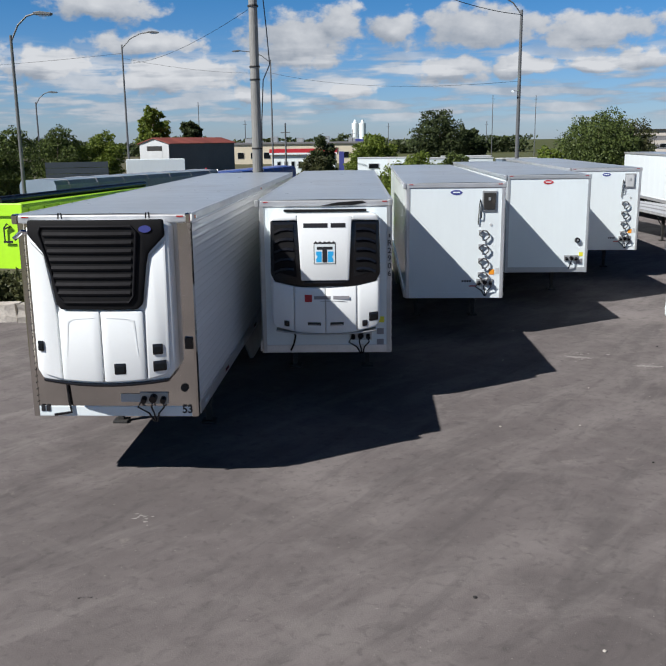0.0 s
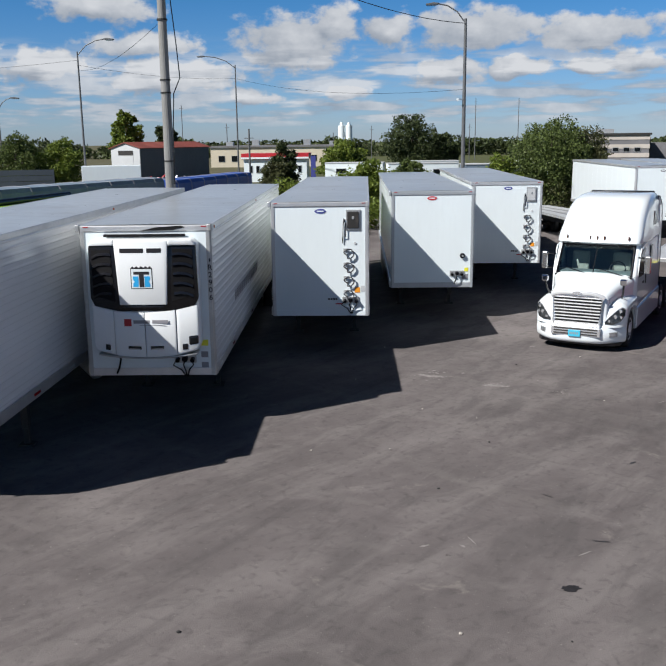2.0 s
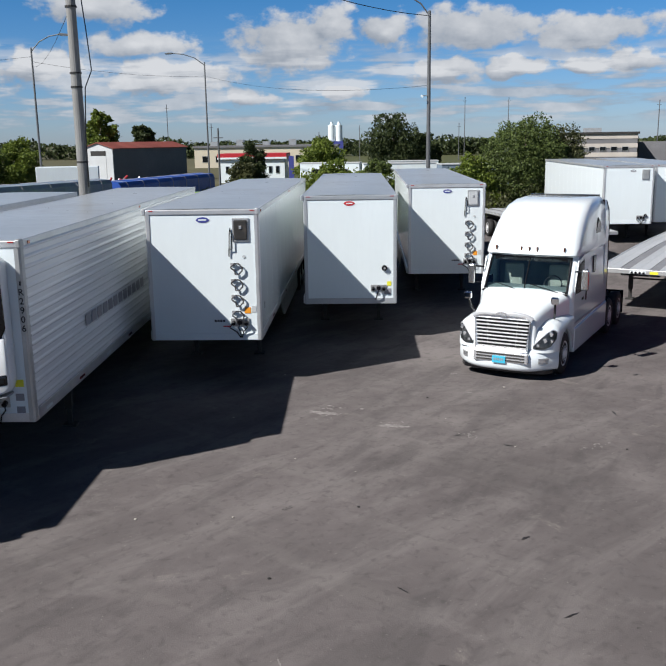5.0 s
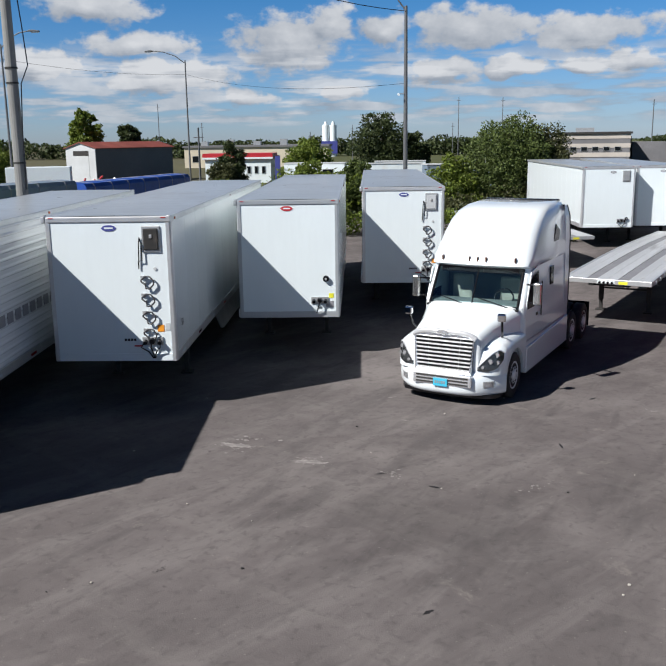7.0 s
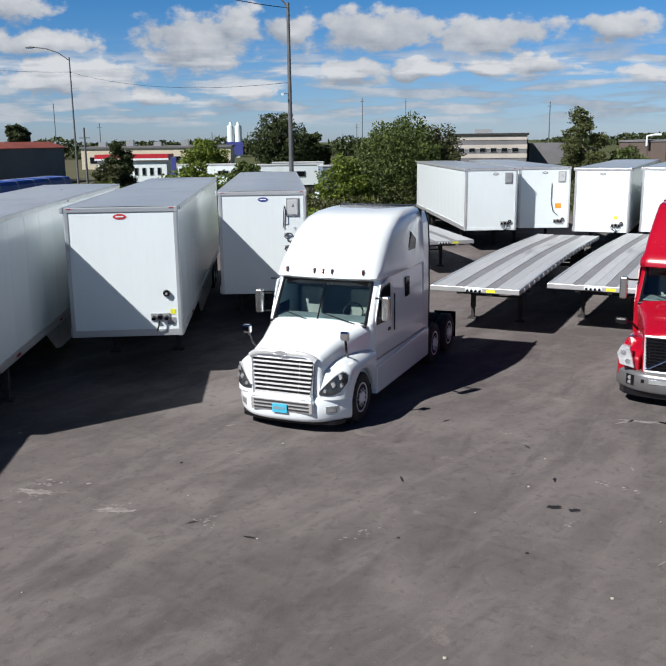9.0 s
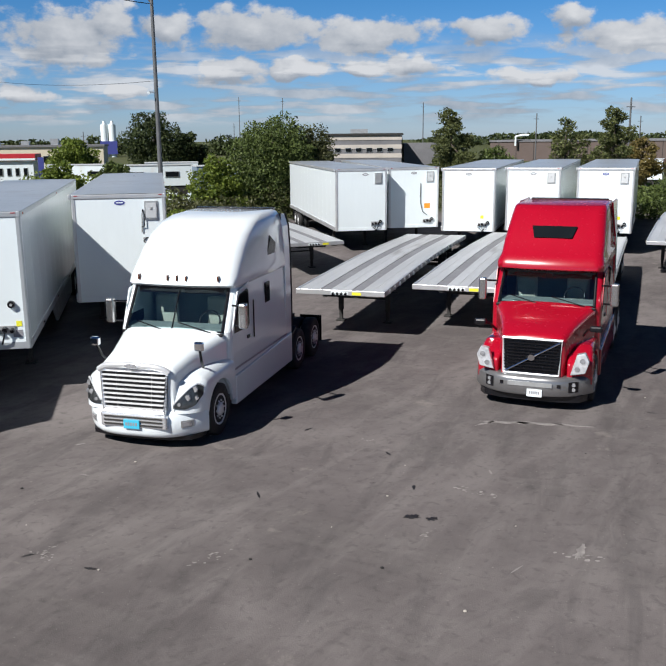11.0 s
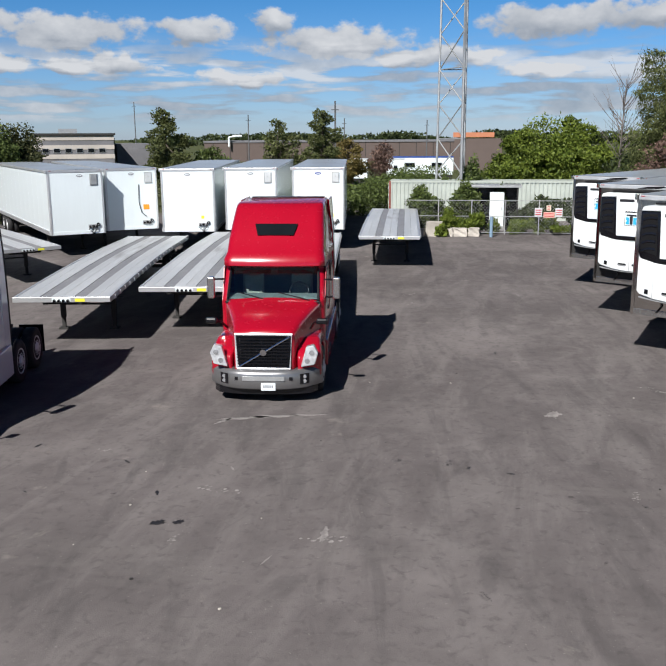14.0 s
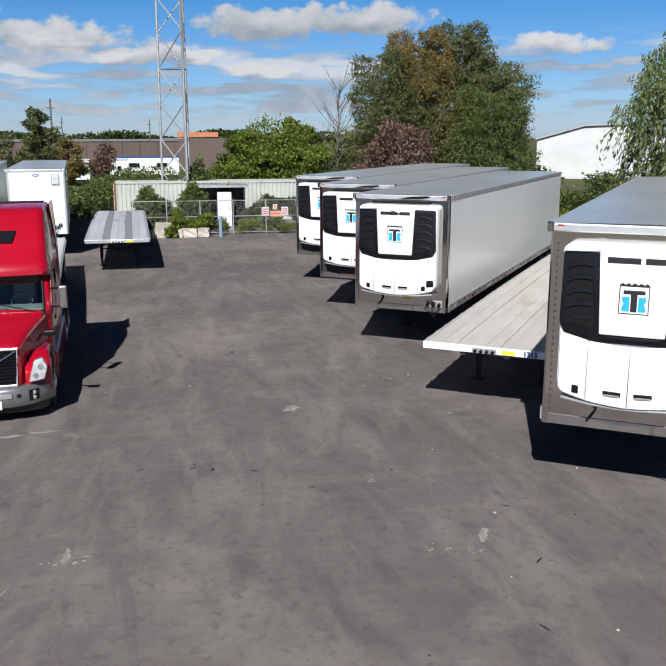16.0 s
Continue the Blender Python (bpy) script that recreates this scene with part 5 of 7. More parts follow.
        part("mirror_stalk", tube([(s * 0.98, 0.98, 1.38), (s * 1.03, 0.80, 1.55), (s * 1.06, 0.68, 1.80)] if not squared else [(s * 0.92, 1.05, 1.45), (s * 1.02, 0.85, 1.62), (s * 1.14, 0.70, 1.68)], 0.026, seg=8), BLACK, hm)
        part("fuel_tank", rod((s * 0.92, 3.6, 0.72), (s * 0.92, 5.3, 0.72), 0.30, seg=20), GALV, t)
    for x in (-0.86, -0.20, 0.0, 0.20, 0.86):
        yy = levels[1][1] + 0.08 * (x / 0.95) ** 2 + 0.03
        if not squared:
            part("marker_lamp", box(x - 0.016, x + 0.016, yy - 0.03, yy + 0.06, ct + 0.16, ct + 0.27, 0.008), DIMAMBER, fairing)
    if squared:
        rw = [(x, yt + 0.28 + (z - 3.25) * 0.97, z) for x, z in ((-0.50, 3.56), (0.50, 3.56), (0.42, 3.32), (-0.42, 3.32))]
        part("roof_window", loft([[(x, y - 0.02, z + 0.012) for x, y, z in rw], [(x, y + 0.05, z - 0.02) for x, y, z in rw]]), DARKGLASS, fairing)
        part("exhaust_stack", rod((1.0, 5.60, 1.0), (1.0, 5.60, 3.9), 0.07, seg=14), CHROME, t)
    # chassis
    for s in (-1, 1):
        part("chassis_rail", box(s * 0.43 - 0.04, s * 0.43 + 0.04, 0.6, 8.2, 0.72, 0.98), DARK, t)
        wheel(t, s * 1.06, axle_f, right=s > 0)
        for y in drives:
            wheel(t, s * 1.08, y, right=s > 0)
            wheel(t, s * 0.74, y, right=s > 0)
        part("quarter_fender", prism([(5.66, 0.9), (5.78, 1.05), (6.0, 1.12), (6.0, 1.09), (5.80, 1.02), (5.68, 0.88)], "x", min(s * 0.6, s * 1.22), max(s * 0.6, s * 1.22)), BLACK, t)
        part("mudflap", box(s * 0.91 - 0.3, s * 0.91 + 0.3, 8.22, 8.24, 0.25, 0.95), BLACK, t)
    for y in (axle_f, *drives):
        part("axle", rod((-1.0, y, 0.505), (1.0, y, 0.505), 0.08), DARK, t)
    part("fifth_wheel", prism([(-0.45, 6.45), (0.45, 6.45), (0.45, 7.1), (0.2, 7.45), (-0.2, 7.45), (-0.45, 7.1)], "z", 1.08, 1.18, bevel=0.015), DARK, t)
    part("fifth_wheel_base", box(-0.40, 0.40, 6.5, 7.2, 0.98, 1.08), DARK, t)
    part("deck_plate", box(-0.5, 0.5, 5.4, 6.2, 0.98, 1.01), GALV, t)
    part("engine_block", box(-0.5, 0.5, 0.4, 1.7, 0.45, 1.2), DARK, t)
    return t


tractor(place(11.08, 21.25, 27.0), "white sleeper-cab highway tractor with chrome grille", WPAINT, False)
tractor(place(19.04, 21.73, 33.6), "red sleeper-cab highway tractor with black diagonal-bar grille", RPAINT, True)



# ---- plants ----
def leaf_mesh(name, blobs, count, size, material, seed, droop=0.0, narrow=0.55):
    """Many small leaf blades scattered through overlapping lumps (x, y, z, rx, ry, rz), denser towards their skins."""
    rng = np.random.default_rng(seed)
    vol = np.array([b[3] * b[4] * b[5] for b in blobs]) ** 0.75
    which = rng.choice(len(blobs), count, p=vol / vol.sum())
    d = rng.normal(size=(count, 3))
    d /= np.linalg.norm(d, axis=1)[:, None]
    r = rng.uniform(0.35, 1.0, count) ** 0.45
    lump = 1 + 0.22 * np.sin(d[:, 0] * 5 + which) + 0.18 * np.sin(d[:, 2] * 7 + 2 * which) + 0.10 * rng.normal(size=count)
    bl = np.array(blobs)[which]
    c = bl[:, :3] + d * bl[:, 3:] * (r * lump)[:, None]
    a = rng.normal(size=(count, 3)) + d * 0.5
    a[:, 2] -= droop
    a /= np.linalg.norm(a, axis=1)[:, None]
    b = np.cross(a, rng.normal(size=(count, 3)))
    b /= np.linalg.norm(b, axis=1)[:, None] + 1e-9
    s = size * rng.uniform(0.6, 1.35, count)[:, None]
    v = np.stack([c - a * s, c + b * s * narrow, c + a * s, c - b * s * narrow], 1).reshape(-1, 3)
    v[:, 2] = np.maximum(v[:, 2], 0.02)
    me = bpy.data.meshes.new(name)
    me.from_pydata(v.tolist(), [], np.arange(count * 4).reshape(-1, 4).tolist())
    me.materials.append(material)
    return me


def frond_mesh(blobs, count, leaf, material, seed):
    """Hanging willow strands: narrow leaves strung along arcs that start in the crown and droop outwards."""
    rng = np.random.default_rng(seed + 500)
    vs = []
    for i in range(count):
        b = blobs[int(rng.integers(len(blobs)))]
        d = rng.normal(size=3)
        d /= np.linalg.norm(d)
        p = np.array(b[:3]) + d * np.array(b[3:]) * 0.9
        out = np.array([d[0], d[1], 0.0]) + np.array([p[0], p[1], 0.0]) * 0.25
        out /= np.linalg.norm(out) + 1e-6
        long = rng.uniform(1.0, 2.6)
        for k in range(26):
            f = k / 25
            c = p + out * (long * 0.45 * f ** 0.6) + np.array([0, 0, 0.25 * f - long * f * f]) + rng.normal(size=3) * 0.07
            a = np.array([out[0] * 0.4, out[1] * 0.4, -1.0]) + rng.normal(size=3) * 0.45
            a /= np.linalg.norm(a)
            w = np.cross(a, rng.normal(size=3))
            w *= 0.24 / (np.linalg.norm(w) + 1e-9)
            s = leaf * rng.uniform(0.9, 1.7)
            vs += [c - a * s, c + w * s, c + a * s, c - w * s]
    v = np.array(vs)
    v[:, 2] = np.maximum(v[:, 2], 0.02)
    me = bpy.data.meshes.new("fronds")
    me.from_pydata(v.tolist(), [], np.arange(len(v)).reshape(-1, 4).tolist())
    me.materials.append(material)
    return me


def tree(x, y, height, spread, label, material, seed, count=5000, leaf=0.22, clear=0.25, lumps=10, droop=0.0, bark=BARK, name="tree", narrow=0.55, second=None, limbs=6, column=False, fronds=0):
    rng = random.Random(seed)
    t = thing(name, pose(x, y, 0, 0, 0, rng.uniform(0, 360)), label, "tree")
    base = height * clear
    trunk = bmesh.new()
    r0 = 0.018 * height + 0.06
    bend = [(0, 0, 0), (rng.uniform(-.2, .2), rng.uniform(-.2, .2), base), (rng.uniform(-.4, .4), rng.uniform(-.4, .4), height * 0.6), (0, 0, height * 0.9)]
    for k, (p, q) in enumerate(zip(bend, bend[1:])):
        rod(p, q, r0 * (1 - 0.3 * k), r0 * (0.7 - 0.3 * k) + 0.01, seg=8, bm=trunk)
    part("trunk", trunk, bark, t)
    blobs = []
    for i in range(lumps):
        a, f = 2.4 * i + rng.uniform(-.4, .4), (i + 0.5) / lumps
        z = base + (height - base) * (0.12 + 0.76 * f)
        wide = spread * (0.62 * math.sin(math.pi * (0.18 + 0.74 * f)) if not column else 0.45)
        px, py = wide * math.cos(a) * rng.uniform(0.5, 1), wide * math.sin(a) * rng.uniform(0.5, 1)
        s = rng.uniform(0.30, 0.46) * spread * (1.15 - 0.5 * f)
        blobs.append((px, py, min(z, height - s * 0.8), s, s, s * rng.uniform(0.65, 0.95)))
        if i < limbs:
            part("limb", rod(bend[1] if i % 2 else bend[2], (px, py, z), r0 * 0.4, r0 * 0.12, seg=6), bark, t)
    if fronds:
        share("fronds", frond_mesh(blobs, fronds, leaf, material, seed), t, Matrix())
        count = count // 2
    if second:
        cut = lumps // 2
        share("crown", leaf_mesh("crown", blobs[:cut], count // 2, leaf, material, seed, droop, narrow), t, Matrix())
        ob = share("crown", leaf_mesh("crown", blobs[cut:], count - count // 2, leaf, second, seed + 1, droop, narrow), t, Matrix())
    else:
        share("crown", leaf_mesh("crown", blobs, count, leaf, material, seed, droop, narrow), t, Matrix())
    return t


def thicket(name, x0, y0, x1, y1, h, depth, label, material, seed, count, leaf=0.25, step=3.0, jag=0.4):
    """A hedge or wood edge along a line, too dense to count."""
    rng = random.Random(seed)
    count, leaf = int(count * 2.9), leaf * 0.48
    n = max(3, int(math.hypot(x1 - x0, y1 - y0) / step))
    blobs = []
    for i in range(n):
        f = (i + rng.uniform(0.2, 0.8)) / n
        hh = h * rng.uniform(1 - jag, 1.0)
        for z in (0.28, 0.68):
            blobs.append((x0 + (x1 - x0) * f + rng.uniform(-1, 1), y0 + (y1 - y0) * f + rng.uniform(-depth, depth), hh * z, step * rng.uniform(0.6, 0.9), depth * rng.uniform(0.5, 0.9), hh * 0.34))
    ob = new(name, leaf_mesh(name, blobs, count, leaf, material, seed))
    return tagged(ob, label, "bushes", kind="stuff")


wood = "dense green wood edge behind the yard"
thicket("wood_edge", -75, 66, -24.5, 77, 6.4, 4, wood, GREEN_A, 1, 9000, 0.34, 4.0)
thicket("wood_edge", -70, 62, -24, 66, 5.4, 3, "dark shaded scrub along the yard edge", GREEN_B, 2, 6000, 0.34, 4.0)
thicket("hedge", -6, 70, 14, 68, 3.3, 2.5, "low green hedge behind the trailers", GREEN_C, 3, 5000, 0.24, 2.5)
thicket("hedge", 0, 52, 14, 56, 2.4, 2.2, "low leafy shrubs behind the van trailers", GREEN_C, 4, 4000, 0.2, 2.5)
thicket("hedge", 12, 63, 40, 74, 2.6, 2.5, "rough brown-green brush along a fence", GREEN_G, 5, 6000, 0.24, 2.5)
thicket("hedge", 36, 62, 48, 57, 3.0, 1.8, "dark green creeper hedge beside the trailers", GREEN_A, 6, 6000, 0.18, 2.0, 0.25)
thicket("hedge", 46, 64, 70, 84, 2.6, 2.5, "green shrubs beyond the yard fence", GREEN_A, 7, 4500, 0.26, 2.5)
thicket("wood_edge", 57.5, 58.5, 68, 47, 6.4, 3.0, "tall bright green thicket behind the container", GREEN_C, 8, 14000, 0.24, 3.0, 0.35)
thicket("wood_edge", 61, 60, 72, 50, 7.0, 3.0, "yellow-green upper thicket in sun", GREEN_C, 9, 6000, 0.24, 3.0, 0.45)
thicket("hedge", 58, 37, 66, 26, 3.9, 2.5, "green shrubs beside a white shed", GREEN_A, 10, 13000, 0.2, 2.5)
thicket("hedge", 47, 27, 55, 20, 3.4, 2.0, "weedy yellow-green brush beside the trailers", GREEN_C, 11, 4500, 0.16, 2.0)
thicket("wood_edge", 63.5, 47.5, 67.5, 43.5, 6.0, 4.0, "dark green trees behind the trailers", GREEN_B, 12, 7000, 0.3, 4.0)
thicket("weeds", -15, 24.5, -7.5, 25.2, 1.4, 0.9, "scrubby grey-green weeds behind a low stone edge", GREEN_G, 13, 5000, 0.16, 1.2)
thicket("far_woods", -300, 330, 60, 330, 7.5, 10, "far wooded skyline in haze", GREEN_B, 14, 9000, 1.5, 14.0, 0.5)
thicket("far_woods", 200, 600, 520, 430, 9.5, 20, "low wooded hills on the skyline", GREEN_B, 15, 6000, 2.6, 22.0, 0.4)

for k, (x, y, h, sp, mt, lab, kw) in enumerate((
    (-26.5, 66, 6.6, 3.4, GREEN_A, "leafy green tree at the yard edge", {}),
    (-25.8, 76, 6.8, 3.2, GREEN_A, "leafy green tree at the yard edge", {}),
    (-22.6, 78, 6.3, 2.8, GREEN_C, "bright green leafy young tree", {}),
    (-30.8, 131, 10.8, 3.4, GREEN_C, "tall bright green tree beside a shed", {"clear": 0.35}),
    (-27.5, 142, 9.0, 3.0, GREEN_B, "dark tree behind the red-roofed shed", {"clear": 0.3}),
    (-2.6, 85, 6.2, 2.0, GREEN_B, "dark upright conifer-like bush", {"column": True, "clear": 0.05}),
    (-3.2, 84, 4.0, 2.6, GREEN_G, "grey-brown shrub beside the dark bush", {"clear": 0.05}),
    (12.2, 129, 10.0, 4.9, GREEN_B, "large round dark green tree", {"clear": 0.12, "lumps": 13}),
    (16.6, 130, 7.0, 3.2, GREEN_B, "round dark green tree", {"clear": 0.1}),
    (2.5, 118, 6.0, 4.5, GREEN_C, "yellow-green tree before low buildings", {"clear": 0.1}),
    (20.5, 71, 7.4, 5.2, GREEN_A, "broad green tree with drooping feathery leaves", {"clear": 0.12, "lumps": 16, "count": 11000, "droop": 0.5}),
    (23.4, 72, 6.6, 3.6, GREEN_G, "green tree with bronze seed heads", {"clear": 0.15, "lumps": 12, "count": 7000}),
    (16.4, 69, 4.6, 2.8, GREEN_C, "bright green leafy shrub", {"clear": 0.05, "count": 5000}),
    (5.5, 66, 4.4, 2.4, GREEN_C, "bright green leafy young sapling", {"clear": 0.1}),
    (9.0, 71, 4.2, 2.2, GREEN_A, "bright green leafy young sapling", {"clear": 0.1}),
    (36.6, 76.5, 8.3, 2.6, GREEN_D, "slender grey-green poplar tree", {"clear": 0.2}),
    (48.6, 71.2, 8.4, 2.4, GREEN_D, "thin grey-green poplar tree", {"clear": 0.3, "count": 3200}),
    (45.6, 73.5, 7.6, 2.2, GREEN_D, "sparse grey-green young tree", {"clear": 0.3, "count": 1800}),
    (40.5, 77, 5.0, 3.0, GREEN_A, "low bushy green tree", {"clear": 0.1}),
    (58.2, 83, 5.8, 2.4, GREEN_F, "golden yellow autumn tree", {"clear": 0.15}),
    (62.5, 83, 5.2, 2.0, GREEN_E, "dark bare-looking autumn tree", {"clear": 0.3, "count": 1400}),
    (57.6, 56.8, 6.4, 3.0, GREEN_C, "bright green bushy tree", {"clear": 0.08, "count": 7000}),
    (61.0, 54.2, 7.4, 3.2, GREEN_C, "bright green bushy tree", {"clear": 0.08, "count": 7000}),
    (60.0, 44.9, 12.2, 3.9, GREEN_D, "tall drooping grey-green willow tree", {"clear": 0.1, "count": 19000, "droop": 1.2, "column": True, "leaf": 0.15, "narrow": 0.3, "lumps": 20}),
    (63.0, 43.9, 13.8, 4.0, GREEN_D, "tall willow with fading leaves", {"clear": 0.2, "count": 19000, "droop": 1.2, "column": True, "leaf": 0.15, "narrow": 0.3, "lumps": 20, "second": GREEN_F, "bark": PALEBARK}),
    (65.8, 42.2, 14.4, 4.0, GREEN_F, "tall willow turning gold in autumn", {"clear": 0.25, "count": 17000, "droop": 1.2, "column": True, "leaf": 0.15, "narrow": 0.3, "lumps": 19, "second": GREEN_D, "bark": PALEBARK}),
    (67.0, 40.0, 12.0, 4.0, GREEN_D, "tall willow with grey-green leaves", {"clear": 0.1, "count": 19000, "droop": 1.2, "column": True, "leaf": 0.15, "narrow": 0.3, "lumps": 20}),
    (64.4, 38.8, 9.4, 4.2, GREEN_A, "dense drooping green willow", {"clear": 0.05, "count": 14000, "droop": 1.2, "column": True, "leaf": 0.15, "narrow": 0.3, "lumps": 20}),
    (57.6, 41.4, 6.8, 3.6, GREEN_E, "russet shrub with dying leaves", {"clear": 0.08, "count": 6000, "leaf": 0.14}),
    (51.6, 20.1, 11.6, 4.0, GREEN_H, "weeping willow with long drooping leaves", {"clear": 0.12, "count": 15000, "droop": 2.0, "leaf": 0.17, "narrow": 0.22, "lumps": 16, "fronds": 520}),
    (53.2, 16.6, 8.6, 3.6, GREEN_H, "weeping willow with long drooping leaves", {"clear": 0.1, "count": 11000, "fronds": 300, "droop": 2.0, "leaf": 0.17, "narrow": 0.22, "lumps": 14}),
)):
    tree(x, y, h, sp, lab, mt, 40 + k, **{**kw, "leaf": kw.get("leaf", 0.15 if y < 100 else 0.26) * 0.68, "count": int(kw.get("count", 4500) * 2.7)})

bare = thing("tree", pose(61.6, 50.6, 0), "bare dead tree with thin grey branches", "tree")
part("trunk", rod((0, 0, 0), (0.3, 0, 9.5), 0.11, 0.02, seg=7), TWIG, bare)
rng = random.Random(5)
for i in range(54):
    z = rng.uniform(3.5, 9.0)
    a, ln_ = rng.uniform(0, 6.28), rng.uniform(0.8, 2.2)
    tip = (0.3 * z / 9.5 + ln_ * math.cos(a), ln_ * math.sin(a), z + ln_ * rng.uniform(0.8, 1.4))
    limb = part("limb", rod((0.3 * z / 9.5, 0, z), tip, 0.028, 0.008, seg=5), TWIG, bare)
    part("twig", rod(((tip[0] + 0.15) / 2, tip[1] / 2, (z + tip[2]) / 2), (tip[0] + rng.uniform(-.5, .5), tip[1] + rng.uniform(-.5, .5), tip[2] + 0.4), 0.015, 0.006, seg=4), TWIG, limb)


# ---- poles, lamps, wires and the mast ----
def street_lamp(x, y, h, arm, label="tall grey street lamp with a curved arm", r=0.11):
    t = thing("street_lamp", pose(x, y, 0), label, "street lamp", "street lamps along the road")
    part("pole", rod((0, 0, 0), (0, 0, h), r, r * 0.6, seg=12), POLE, t)
    s = 1 if arm > 0 else -1
    L = abs(arm)
    pts = [(0, 0, h - 0.3), (s * L * 0.3, 0, h + 0.45), (s * L * 0.65, 0, h + 0.85), (s * L, 0, h + 0.98)]
    part("arm", tube(pts, 0.045, seg=8), POLE, t)
    head = part("lamp_head", prism([(s * (L - 0.1), h + 1.02), (s * (L + 0.25), h + 1.06), (s * (L + 0.8), h + 0.98), (s * (L + 0.75), h + 0.88), (s * L, h + 0.9)], "y", -0.17, 0.17, bevel=0.02), POLE, t)
    part("lamp_lens", box(min(s * (L + 0.15), s * (L + 0.7)), max(s * (L + 0.15), s * (L + 0.7)), -0.13, 0.13, h + 0.85, h + 0.885), LENS, head)
    return t


street_lamp(-15.2, 40.9, 10.3, 1.3)
street_lamp(-19.0, 73.9, 13.3, 2.4)
street_lamp(-31.8, 87.0, 9.3, 1.5)
street_lamp(-8.9, 96.6, 13.9, -3.4)
street_lamp(12.2, 59.9, 13.6, -1.9, "tall grey pole with a street lamp and a small camera", 0.16)
cam_box = thing("security_camera", pose(12.0, 59.75, 8.35), "small white security camera on the pole", "camera")
part("bracket", rod((0.1, 0.05, 0.0), (-0.2, -0.05, 0.0), 0.03, seg=6), GALV, cam_box)
part("housing", rod((-0.25, -0.2, -0.05), (-0.25, 0.1, -0.02), 0.08, seg=10), WHITE, cam_box)

big = thing("utility_pole", pose(-2.62, 34.07, 0), "thick pale concrete utility pole with cables", "pole")
part("pole", rod((0, 0, 0), (0, 0, 15), 0.23, 0.15, seg=16), CONCRETE, big)
for z in (4.9, 7.6, 8.1, 10.4):
    part("band", rod((0, 0, z), (0, 0, z + 0.06), 0.215, seg=16), DARK, big)
part("cable_loop", tube([(0.2, -0.1, 4.0), (0.24, -0.1, 6.0), (0.34, -0.1, 7.6), (0.62, -0.1, 8.2), (0.52, -0.1, 9.6), (0.35, -0.1, 11.5), (0.6, -0.1, 13.5)], 0.022), BLACK, big)
for x, y, h in ((35.4, 242, 16.5), (34.0, 243, 9.8), (47.5, 244.6, 16.4), (-44.4, 237, 15.6), (-2, 200, 7.5), (7, 240, 9.5), (-7, 92, 7.0), (70, 190, 13), (78, 150, 9.5), (98, 150, 9), (110, 140, 8.6), (62, 92, 9.5), (-28, 210, 10)):
    p = thing("utility_pole", pose(x, y, 0), "thin dark distant utility pole", "pole", "distant poles on the skyline")
    part("pole", rod((0, 0, 0), (0, 0, h), 0.13, 0.09, seg=6), POLE, p)
    part("crossarm", box(-0.5, 0.5, -0.04, 0.04, h - 1.0, h - 0.92), POLE, p)


def wire(p, q, sag, r=0.011):
    p, q = Vector(p), Vector(q)
    pts = [p.lerp(q, i / 16) - Vector((0, 0, sag * 4 * (i / 16) * (1 - i / 16))) for i in range(17)]
    tagged(part("overhead_wire", tube(pts, r, seg=4), BLACK), "thin black sagging overhead wire", "wire", "overhead wires")


wire((-2.62, 34.0, 14.6), (12.2, 59.9, 13.3), 0.9, 0.022)
wire((-2.62, 34.0, 10.4), (-19, 73.9, 11.8), 0.6)
wire((-60, 75, 11.5), (-19, 73.9, 12.6), 0.6)
wire((-8.9, 96.6, 12.5), (12.2, 59.9, 9.0), 0.8)
wire((-19, 73.9, 12.2), (-8.9, 96.6, 12.5), 0.4)

mast = thing("lattice_mast", pose(49.15, 53.8, 0), "tall galvanised three-legged lattice mast", "mast")
legs = [(-0.35, 1.65), (-0.6, -1.5), (1.2, 0.5)]
for x, y in legs:
    part("mast_leg", rod((x, y, 0), (x * 0.85, y * 0.85, 22), 0.085, 0.07, seg=10), GALV, mast)
for k in range(9):
    z0, z1 = 0.8 + k * 2.3, 3.1 + k * 2.3
    f0, f1 = 1 - 0.15 * z0 / 22, 1 - 0.15 * z1 / 22
    for i in range(3):
        (ax, ay), (bx, by) = legs[i], legs[(i + 1) % 3]
        if k % 2:
            (ax, ay), (bx, by) = (bx, by), (ax, ay)
        part("mast_brace", rod((ax * f0, ay * f0, z0), (bx * f1, by * f1, z1), 0.045, seg=6), GALV, mast)
        if k % 2 == 0:
            part("mast_strut", rod((ax * f0, ay * f0, z0), (bx * f0, by * f0, z0), 0.035, seg=6), GALV, mast)
part("cable_ladder", box(-0.64, -0.44, -1.45, -1.35, 0, 22), GALV, mast)


# ---- fenced corner with container, cabinet and signs ----
def along(p, q):
    a = math.degrees(math.atan2(q[1] - p[1], q[0] - p[0]))
    return pose(p[0], p[1], 0, 0, 0, a), math.hypot(q[0] - p[0], q[1] - p[1])


m, L = along((44.8, 55.4), (56.4, 46.0))
con = thing("shipping_container", m, "pale grey-green corrugated shipping container with rust", "container")
prof = []
n = int(L / 0.28)
for i in range(n):
    x = 0.1 + i * 0.28
    prof += [(x, 0.0), (x + 0.09, 0.0), (x + 0.14, 0.04), (x + 0.23, 0.04)]
prof += [(L - 0.1, 0.0), (L - 0.1, 2.4), (0.1, 2.4)]
part("corrugated_body", prism(prof, "z", 0.15, 2.5), CONTAINER, con)
part("top_rail", box(0, L, -0.03, 2.43, 2.5, 2.62), CONTAINER, con)
part("bottom_rail", box(0, L, -0.03, 2.43, 0.0, 0.15), CONTAINER, con)
